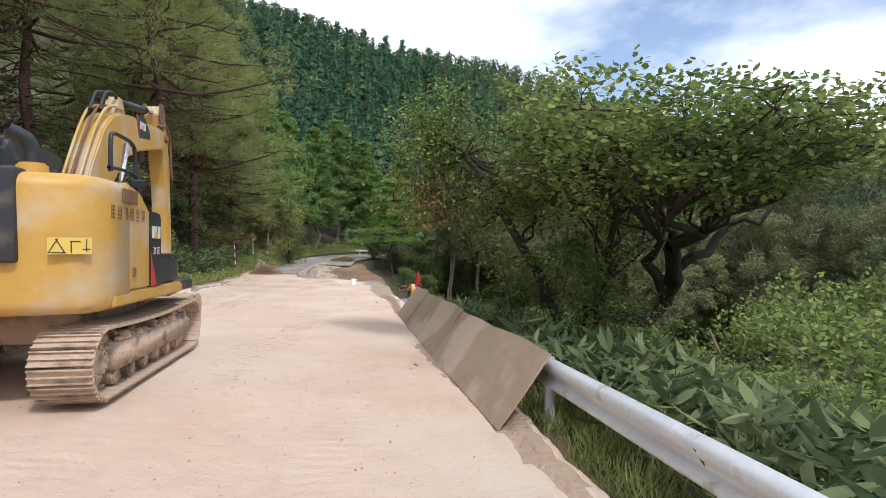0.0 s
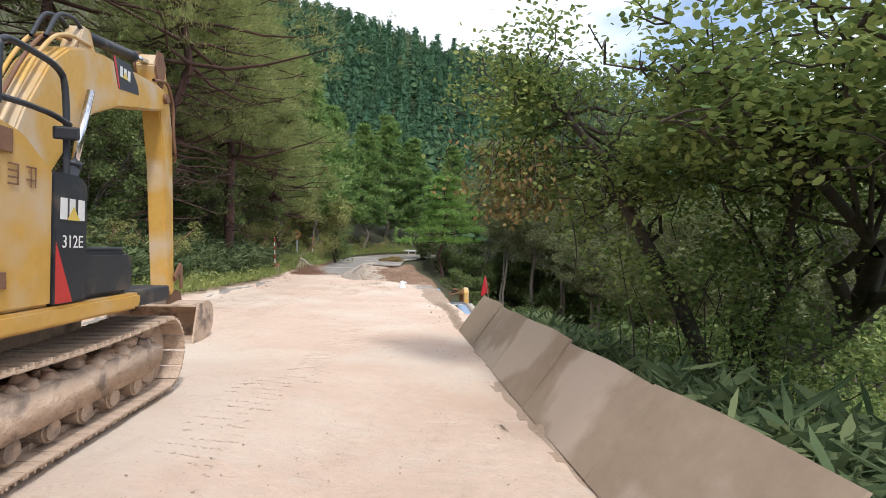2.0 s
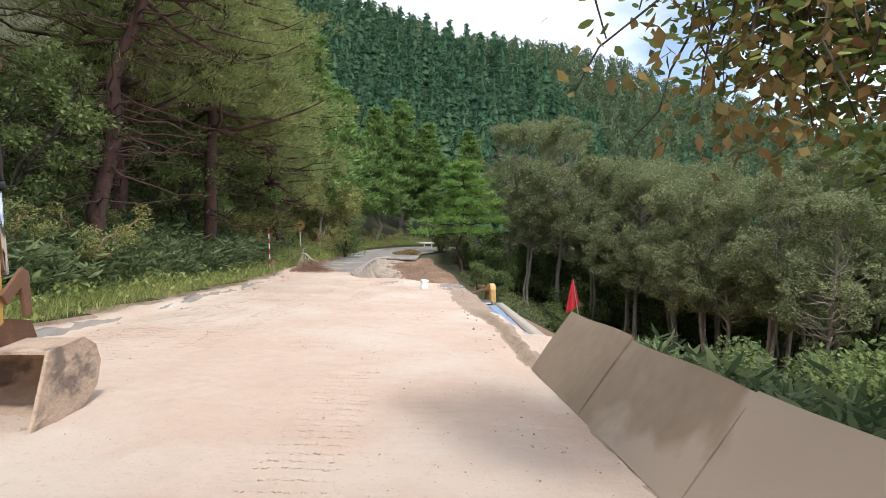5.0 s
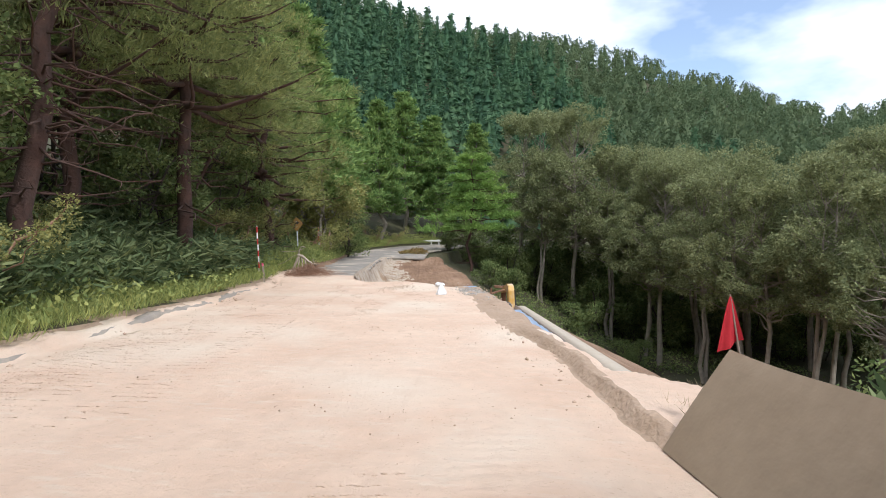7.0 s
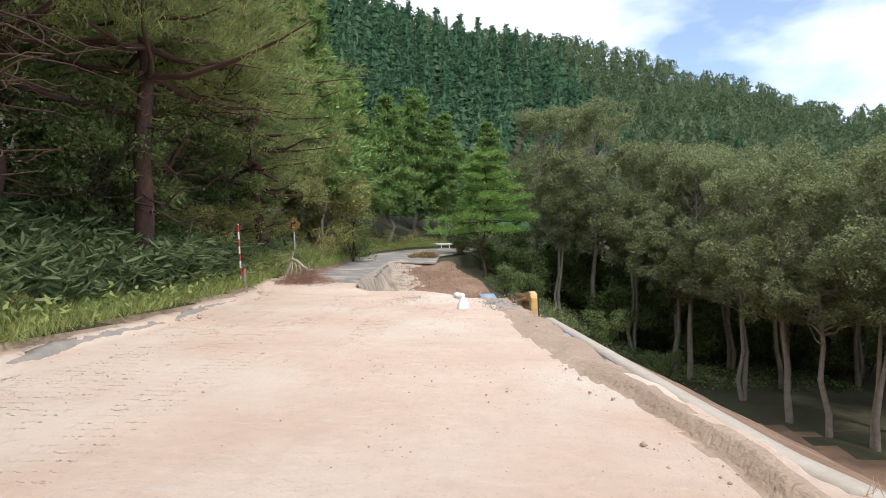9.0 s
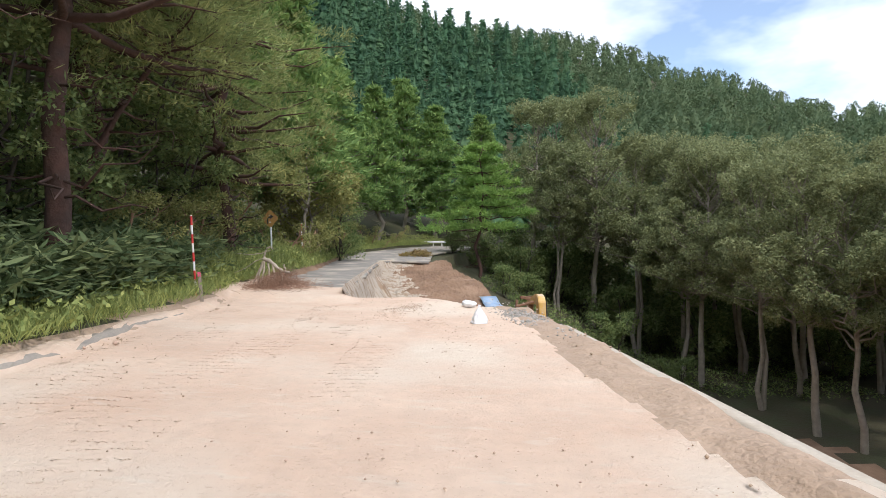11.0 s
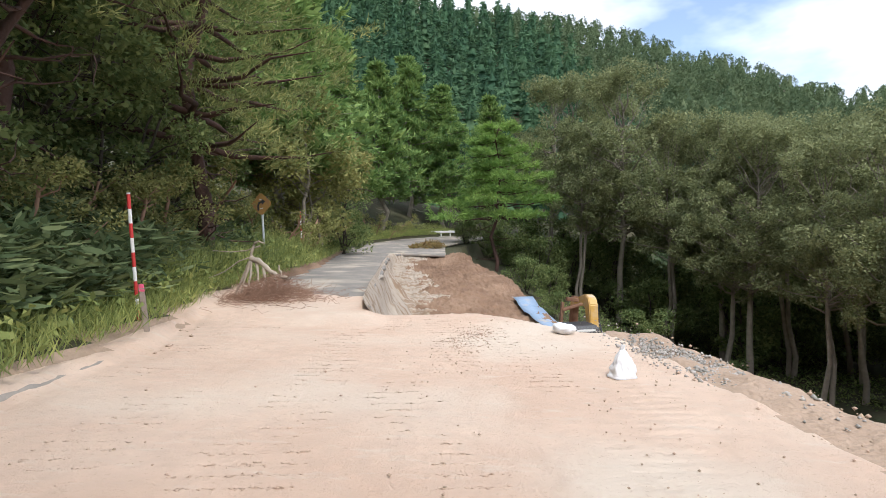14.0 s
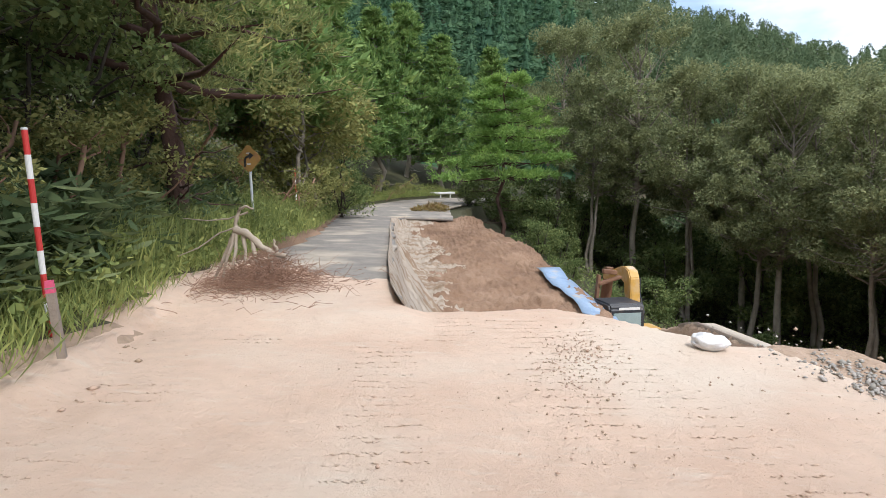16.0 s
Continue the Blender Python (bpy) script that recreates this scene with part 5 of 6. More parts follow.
def warning_flag():
    ob = thing("warning_flag", "drooping red cloth flag on a thin stick", "flag", pose(-0.55, 14.72, -0.1))
    V, F = tube_arrays([([(0.06, 0, 0.02), (0.03, 0, 0.6), (-0.06, -0.02, 1.18)], [0.008, 0.008, 0.006])], 8)
    put("stick", mesh_np("stick", V, F, M_POST, True), ob)
    bm = bmesh.new()
    n, k = 9, 9
    vs = {}
    for i in range(n):
        for j in range(k):
            s, t = i / (n - 1), j / (k - 1)
            w = 0.015 + 0.15 * t ** 0.8
            x = -0.055 + w * (s - 0.72) + 0.03 * t
            y = -0.025 + 0.035 * math.sin(s * 9 + t) * t
            vs[i, j] = bm.verts.new((x, y, 1.165 - t * (0.40 - 0.10 * s)))
    for i in range(n - 1):
        for j in range(k - 1):
            bm.faces.new((vs[i, j], vs[i + 1, j], vs[i + 1, j + 1], vs[i, j + 1]))
    part("cloth", bm, M_REDCLOTH, ob, smooth=True)


warning_flag()


def snow_pole(x, y, z, h, bands, label, tilt=(0, 0), r=0.021):
    ob = thing("snow_pole", label, "snow pole", pose(x, y, z, tilt[0], tilt[1], 0), group="snow poles")
    for i in range(bands):
        bm = cyl(bmesh.new(), r, h / bands, (0, 0, h * (i + 0.5) / bands), n=14)
        part("band", bm, M_RED if i % 2 == 0 else M_WHITE, ob)
    part("cap", cyl(bmesh.new(), r * 1.1, 0.02, (0, 0, h + 0.01), n=14, bevel=0.004), M_WHITE, ob)


snow_pole(-9.42, 27.3, 0.38, 1.57, 9, "red and white banded snow pole beside the verge", (2, -1.6))
snow_pole(-11.92, 40.8, 0.6, 1.62, 7, "rusty red and white snow pole in the grass", (0, -1))


def stake(x, y, z, h, label, tilt):
    ob = thing("survey_stake", label, "survey stake", pose(x, y, z, tilt[0], tilt[1], 20), group="survey stakes")
    part("shaft", box(bmesh.new(), (0.055, 0.055, h), (0, 0, h / 2), bevel=0.005), M_POST, ob)
    part("painted_top", box(bmesh.new(), (0.058, 0.058, 0.09), (0, 0, h + 0.0), bevel=0.006, taper=(0.85, 0.85)), M_PINK, ob, "bright pink sprayed top")


stake(-9.19, 27.1, 0.28, 0.56, "short wooden survey stake with pink top", (0, -5))
stake(-9.2, 19.1, 0.20, 0.38, "short wooden survey stake with pink top in grass", (0, 2))


def curve_sign():
    ob = thing("road_sign", "faded rusty diamond warning sign with a right-bend arrow", "road sign", pose(-11.45, 36.3, 0.55, 0, -1.5, -6))
    part("post", cyl(bmesh.new(), 0.03, 1.9, (0, 0, 0.75), n=16, bevel=0.004), M_STEEL, ob)
    bm = bmesh.new()
    box(bm, (0.46, 0.008, 0.46), (0, -0.036, 1.72), (0, 45, 0))
    bmesh.ops.bevel(bm, geom=[e for e in bm.edges if abs((e.verts[0].co - e.verts[1].co).y) > 0.006], offset=0.035, segments=4, affect="EDGES")
    panel = part("panel", bm, M_SIGN, ob)
    bm = bmesh.new()
    pts = [(-0.09, 1.56), (-0.09, 1.68), (-0.06, 1.75), (0.02, 1.78)]
    for (a, b), (c, d) in zip(pts, pts[1:]):
        L, ang = math.hypot(c - a, d - b), math.degrees(math.atan2(d - b, c - a))
        box(bm, (L + 0.03, 0.004, 0.05), ((a + c) / 2, -0.044, (b + d) / 2), (0, -ang, 0))
    tri = [bm.verts.new(p) for p in ((0.02, -0.044, 1.70), (0.02, -0.044, 1.86), (0.13, -0.044, 1.79))]
    bm.faces.new(tri)
    part("arrow", bm, M_BLACK, panel, "black bend arrow")
    for z in (1.6, 1.84):
        part("clamp", box(bmesh.new(), (0.09, 0.075, 0.03), (0, -0.005, z), bevel=0.004), M_STEEL, ob)


curve_sign()


def bag(x, y, rz, tall, label):
    """A woven bag slumped on the dirt: lumpy body, gathered neck or open mouth."""
    ob = thing("bag", label, "bag", pose(x, y, dirt_z(x, y) - 0.01, 0, 0, rz) @ Matrix.Scale(0.66, 4), group="white bags")
    bm = bmesh.new()
    bmesh.ops.create_icosphere(bm, subdivisions=4, radius=1.0)
    for v in bm.verts:
        c = v.co.copy()
        n = noise.noise(c * 2.6) * 0.16 + noise.noise(c * 6.0) * 0.07
        ang = math.atan2(c.y, c.x)
        if tall:
            t = (c.z + 1) / 2
            w = 0.185 * (1 - t) ** 0.62 + 0.018
            w *= 1 + 0.10 * math.sin(5 * ang + 4 * t) * (1 - t) + n * 1.1 + 0.05 * math.sin(11 * ang + 9 * t)
            v.co = Vector((math.cos(ang) * w * 1.1, math.sin(ang) * w * 0.8, 0.40 * t ** 1.1 + (0 if t > 0.06 else 0)))
        else:
            v.co = Vector((c.x * 0.235 * (1 + n), c.y * 0.17 * (1 + n), max(0.0, (c.z * 0.55 + 0.5)) ** 0.8 * 0.20 * (1 + n) + 0.06 * max(0, -c.x) * max(0, c.z)))
    bmesh.ops.remove_doubles(bm, verts=bm.verts, dist=0.002)
    part("body", bm, M_BAG, ob, smooth=True)
    bm = bmesh.new()
    if tall:
        for k in range(5):
            a = k * 1.25
            box(bm, (0.045, 0.012, 0.09), (0.012 * math.cos(a), 0.012 * math.sin(a), 0.42), (14 * math.sin(a), 16 * math.cos(a), 60 * k), bevel=0.004)
        part("tied_neck", bm, M_BAG, ob)
    else:
        V, F = tube_arrays([([(-0.14 + 0.07 * math.cos(t), 0.02 + 0.05 * math.sin(t), 0.17 + 0.03 * math.cos(t)) for t in np.linspace(0, 6.2, 14)], [0.012] * 14)], 6)
        bm.free()
        put("open_mouth", mesh_np("open_mouth", V, F, M_BAG, True), ob)


bag(-3.92, 26.15, 20, True, "white woven sack tied at the top standing on dirt")
bag(-4.22, 28.45, -15, False, "white plastic sack slumped open on the dirt edge")


def stones(name, n, cx, cy, sx, sy, lo, hi, material, label, category, seed, turn=0.0, z_of=None):
    """Loose broken stones joined into one heap."""
    g = np.random.default_rng(seed)
    base = np.array([(1, 0, 0), (-1, 0, 0), (0, 1, 0), (0, -1, 0), (0, 0, 1), (0, 0, -1)], float)
    tri = np.array([(0, 2, 4), (2, 1, 4), (1, 3, 4), (3, 0, 4), (2, 0, 5), (1, 2, 5), (3, 1, 5), (0, 3, 5)])
    V, F = [], []
    c, s = math.cos(turn), math.sin(turn)
    for i in range(n):
        a, b = g.normal(0, sx), g.normal(0, sy)
        x, y = cx + a * c - b * s, cy + a * s + b * c
        x = min(x, float(f_xr(y)) + 0.2 - 0.3 * g.random()) if material == M_STONE else x
        r = g.uniform(lo, hi) * (1 if g.random() < 0.85 else 1.5)
        q = base * g.uniform(0.6, 1.25, (6, 3)) * r + g.normal(0, 0.18 * r, (6, 3))
        w = g.uniform(0, 6.283)
        q = np.stack([q[:, 0] * math.cos(w) - q[:, 1] * math.sin(w), q[:, 0] * math.sin(w) + q[:, 1] * math.cos(w), q[:, 2] * 0.75], 1)
        z = z_of(x, y) if z_of else float(road_z(x, y))
        V.append(q + [x, y, z + 0.3 * r])
        F.append(tri + 6 * i)
    put(name, mesh_np(name, np.concatenate(V), np.concatenate(F), material), label=label, category=category, kind="stuff")


def lip_z(x, y):
    u = x - float(f_xr(y))
    return float(road_z(x, y)) + 0.02 * float(smooth01((u + 0.5) / 0.6))


stones("crushed_stone", 1100, -3.12, 27.0, 0.17, 0.8, 0.008, 0.024, M_STONE, "small heap of grey crushed stone on the road edge", "gravel", 71, turn=0.25, z_of=lip_z)


def loose(name, n, y0, y1, s0, s1, lo, hi, material, label, seed):
    g = np.random.default_rng(seed)
    base = np.array([(1, 0, 0), (-1, 0, 0), (0, 1, 0), (0, -1, 0), (0, 0, 1), (0, 0, -1)], float)
    tri = np.array([(0, 2, 4), (2, 1, 4), (1, 3, 4), (3, 0, 4), (2, 0, 5), (1, 2, 5), (3, 1, 5), (0, 3, 5)])
    V, F = [], []
    for i in range(n):
        y = g.uniform(y0, y1)
        s = g.uniform(s0, s1)
        x = float(f_xl(y)) * (1 - s) + float(f_xr(y)) * s
        if float(wav(x, y, 1.5, seed)) < 0.12 and g.random() < 0.82:
            continue
        r = lo + (hi - lo) * g.random() ** 4
        q = base * g.uniform(0.6, 1.2, (6, 3)) * r
        w = g.uniform(0, 6.283)
        q = np.stack([q[:, 0] * math.cos(w) - q[:, 1] * math.sin(w), q[:, 0] * math.sin(w) + q[:, 1] * math.cos(w), q[:, 2] * 0.7], 1)
        V.append(q + [x, y, float(road_z(x, y)) + 0.35 * r])
        F.append(tri + 6 * len(F))
    put(name, mesh_np(name, np.concatenate(V), np.concatenate(F), material), label=label, category="loose soil", kind="stuff")


loose("dirt_clods", 9000, 1, 29.5, 0.02, 0.98, 0.0025, 0.015, M_CLOD, "loose dirt clods and pebbles scattered over the road", 72)
loose("edge_clods", 900, 15, 29.3, 0.90, 1.05, 0.005, 0.035, M_CLOD, "crumbled soil along the foot of the shoulder", 73)
loose("edge_clods", 500, 3, 29.3, -0.02, 0.05, 0.01, 0.05, M_CLOD, "crumbled soil along the uphill edge", 74)

stones("dirt_clods", 420, -5.45, 27.95, 0.16, 0.55, 0.003, 0.014, M_CLOD, "ridge of crumbled soil dropped on the road", "loose soil", 75, turn=-0.25)

# crawler prints: rows of crumbs squeezed up between the track shoes
def prints(name, y0, y1, s0, s1, width, seed, label):
    g = np.random.default_rng(seed)
    base = np.array([(1, 0, 0), (-1, 0, 0), (0, 1, 0), (0, -1, 0), (0, 0, 1), (0, 0, -1)], float)
    tri = np.array([(0, 2, 4), (2, 1, 4), (1, 3, 4), (3, 0, 4), (2, 0, 5), (1, 2, 5), (3, 1, 5), (0, 3, 5)])
    ys_ = np.arange(y0, y1, 0.16)
    n = 30
    q = np.tile(np.linspace(-0.5, 0.5, n), len(ys_)) + g.normal(0, 0.02, n * len(ys_))
    y = np.repeat(ys_ + g.normal(0, 0.012, len(ys_)), n)
    s = s0 + (s1 - s0) * (y - y0) / (y1 - y0)
    x = f_xl(y) * (1 - s) + f_xr(y) * s + q * width
    y = y + 0.17 * q * width + g.normal(0, 0.010, len(y))
    ok = (wav(x, y, 1.4, seed) > -0.05) & (g.random(len(y)) < 0.85)
    x, y = x[ok], y[ok]
    r = 0.004 + 0.010 * g.random(len(x)) ** 2.5
    z = road_z(x, y) + 0.018 * wav(x, y, 1.3, 3) + 0.012 * wav(x, y, 4.1, 1) + 0.006 * wav(x, y, 13, 2)
    V = base[None] * g.uniform(0.6, 1.25, (len(x), 6, 3)) * r[:, None, None] * [1.7, 1.0, 0.7] + np.stack([x, y, z + 0.15 * r], 1)[:, None]
    F = tri[None] + 6 * np.arange(len(x))[:, None, None]
    put(name, mesh_np(name, V, F.reshape(-1, 3), M_DIRT), label=label, category="track prints", kind="stuff")


for i_, (a_, b_, c_, d_) in enumerate([(13, 29, 0.13, 0.17), (12, 29, 0.30, 0.36), (19, 29, 0.22, 0.42), (20, 29.3, 0.52, 0.58), (6, 14, 0.62, 0.66), (2, 9, 0.55, 0.60), (23, 29, 0.70, 0.66), (5, 16, 0.09, 0.12), (9, 20, 0.19, 0.20), (10, 19, 0.08, 0.10), (16, 27, 0.08, 0.08), (24, 29.4, 0.45, 0.47)]):
    prints("track_prints", a_, b_, c_, d_, 0.5, 100 + i_, "broken crawler track prints pressed into pale dirt")

# broken asphalt crust along the uphill edge of the dirt
def crust(y0, y1, seed):
    g = np.random.default_rng(seed)
    n = int((y1 - y0) / 0.12)
    V, F = [], []
    for i in range(n + 1):
        y = y0 + (y1 - y0) * i / n
        xl = float(f_xl(y))
        zz = float(road_z(xl, y))
        env = math.sin(math.pi * i / n) ** 0.4
        a = xl + 0.05 + 0.10 * float(wav(y, seed, 4)) - 0.02
        b = xl - 0.16 + 0.08 * float(wav(y, seed + 3, 3))
        top = zz + (0.085 + 0.03 * float(wav(y, seed, 6))) * env
        c_ = (a + b) / 2
        V += [(a + 0.03, y, zz - 0.05), (a, y, top - 0.02 * g.random()), (c_, y, top + 0.01 * g.normal()), (b, y, top + 0.015 * env + 0.008 * g.normal()), (b - 0.02, y, zz - 0.1)]
    for i in range(n):
        for k in range(4):
            q = i * 5 + k
            F.append((q, q + 1, q + 6, q + 5))
    put("asphalt_crust", mesh_np("asphalt_crust", V, F, M_CRUST, True), label="broken grey asphalt crust left along the verge", category="asphalt edge", kind="structure")


crust(12.0, 17.0, 1)
crust(17.6, 22.4, 2)
crust(22.6, 26.2, 3)


def brush_pile():
    g = np.random.default_rng(81)
    ob = thing("brush_pile", "uprooted bleached stump with a heap of dry twigs", "brush pile", pose(-9.35, 30.6, 0.32))
    hub = (-0.05, 0.0, 0.70)
    roots = [((hub, (0.10, -0.05, 0.66), (0.28, -0.08, 0.50), (0.46, -0.10, 0.40), (0.66, -0.16, 0.37)), 0.055, 0.028),
             ((hub, (-0.14, -0.02, 0.5), (-0.26, -0.06, 0.2), (-0.36, -0.1, -0.02)), 0.035, 0.016),
             ((hub, (-0.10, -0.08, 0.45), (-0.16, -0.15, 0.2), (-0.18, -0.2, 0.0)), 0.03, 0.014),
             ((hub, (-0.02, -0.1, 0.45), (-0.03, -0.16, 0.25), (-0.06, -0.22, 0.0)), 0.026, 0.014),
             (((0.05, 0, 0.66), (0.12, -0.12, 0.42), (0.13, -0.2, 0.2), (0.18, -0.26, 0.0)), 0.026, 0.013),
             (((0.2, -0.06, 0.56), (0.27, -0.16, 0.3), (0.30, -0.2, 0.15), (0.28, -0.25, 0.0)), 0.03, 0.014),
             (((0.42, -0.1, 0.42), (0.47, -0.16, 0.25), (0.46, -0.2, 0.12), (0.5, -0.25, 0.0)), 0.03, 0.012),
             (((0.52, -0.12, 0.39), (0.53, -0.12, 0.46), (0.50, -0.13, 0.52), (0.49, -0.13, 0.58)), 0.022, 0.012),
             ((hub, (-0.04, 0.02, 0.82), (0.0, 0.02, 0.93), (0.03, 0.0, 1.0)), 0.03, 0.018),
             (((0.03, 0, 0.97), (0.10, 0.0, 1.0), (0.15, 0, 0.98), (0.2, 0, 0.96)), 0.018, 0.01),
             (((0.12, 0, 0.92), (-0.15, 0.03, 0.84), (-0.45, 0.06, 0.82), (-0.8, 0.1, 0.85)), 0.013, 0.006),
             (((0.0, 0, 0.74), (-0.25, -0.04, 0.66), (-0.5, -0.1, 0.48), (-0.78, -0.2, 0.36)), 0.012, 0.006)]
    for pts, r0, r1 in roots:
        fine = np.array([np.interp(np.linspace(0, len(pts) - 1, 10), range(len(pts)), [p_[k] for p_ in pts]) for k in range(3)]).T
        fine[1:-1] += g.normal(0, 0.35 * r1, (8, 3))
        put("root", mesh_np("root", *tube_arrays([(fine, np.linspace(r0, r1, 10) * g.uniform(0.85, 1.15, 10))], 8), M_DEADWOOD, True), ob)
    paths = []
    for k in range(1500):
        wide_ = k % 5 == 0
        c = np.array([g.normal(0.38, 0.62 if wide_ else 0.33), g.normal(-0.25, 0.65 if wide_ else 0.34), 0])
        c[2] = 0.03 + 0.40 * math.exp(-((c[0] - 0.4) ** 2 + (c[1] + 0.2) ** 2) / 0.28) * g.random()
        d = g.normal(0, 1, 3) * [1, 1, 0.45]
        d *= g.uniform(0.12, 0.42) / np.linalg.norm(d)
        e = c + d
        e[2] = max(e[2], 0.02)
        paths.append((bent(c, e, -0.05, 0.3, 4, g), np.linspace(0.0042, 0.0016, 4)))
    put("brushwood", mesh_np("brushwood", *tube_arrays(paths, 3), M_TWIG), ob, "tangled reddish dry brushwood", kind="stuff")


brush_pile()
g_ = np.random.default_rng(82)
P_ = np.stack([g_.uniform(-10.6, -8.6, 900), g_.uniform(56.2, 58.6, 900), np.zeros(900)], 1)
P_[:, 2] = road_z(P_[:, 0], P_[:, 1]) + g_.uniform(0, 0.4, 900) * np.exp(-((P_[:, 0] + 9.3) / 0.9) ** 2)
put("cut_branches", mesh_np("cut_branches", *leaf_arrays(P_, 0.28, 0.05, up=0.3, g=g_), L_DRY), label="low heap of cut branches lying on the asphalt", category="cut branches", kind="stuff")


def far_guardrail():
    ob = thing("guardrail", "white guardrail at the distant bend", "guardrail")
    a, b = np.array((-14.2, 75.0)), np.array((-9.2, 75.7))
    V, F = [], []
    prof = [(0.0, 0.74), (-0.06, 0.69), (-0.02, 0.64), (-0.06, 0.58), (0.0, 0.53), (0.02, 0.53), (0.02, 0.74)]
    k, n = 12, len(prof)
    for i in range(k):
        x, y = a + (b - a) * i / (k - 1)
        for u, z in prof:
            V.append((x, y + u, float(f_z(y)) + z))
    for i in range(k - 1):
        for j in range(n):
            p, q = i * n + j, i * n + (j + 1) % n
            F.append((p, q, q + n, p + n))
    put("beam", mesh_np("beam", V, F, M_WHITE), ob)
    for i in range(6):
        x, y = a + (b - a) * (i + 0.5) / 6
        part("post", cyl(bmesh.new(), 0.06, 1.3, (x, y + 0.09, float(f_z(y)) + 0.12), n=10), M_WHITE, ob)


far_guardrail()


# ---- excavator ----
def plan_prism(bm, outline, z0, z1, bevel=0.0):
    """Extrude an (x, y) outline upwards."""
    a = [bm.verts.new((x, y, z0)) for x, y in outline]
    b = [bm.verts.new((x, y, z1)) for x, y in outline]
    n = len(outline)
    fs = [bm.faces.new(list(reversed(a))), bm.faces.new(b)]
    for i in range(n):
        fs.append(bm.faces.new((a[i], a[(i + 1) % n], b[(i + 1) % n], b[i])))
    bmesh.ops.recalc_face_normals(bm, faces=fs)
    if bevel:
        es = [e for e in {e for f in fs[:2] for e in f.edges}]
        bmesh.ops.bevel(bm, geom=es, offset=bevel, segments=4, affect="EDGES", profile=0.5)
    return bm


def text_part(body, size, m, material, parent, name):
    cu = bpy.data.curves.new(name, "FONT")
    cu.body, cu.size, cu.extrude, cu.align_x, cu.align_y = body, size, 0.001, "CENTER", "CENTER"
    cu.resolution_u = 3
    tmp = bpy.data.objects.new("tmp", cu)
    me = bpy.data.meshes.new_from_object(tmp)
    bpy.data.objects.remove(tmp)
    me.materials.clear()
    me.materials.append(material)
    ob = put(name, me, parent)
    ob.matrix_basis = m
    return ob


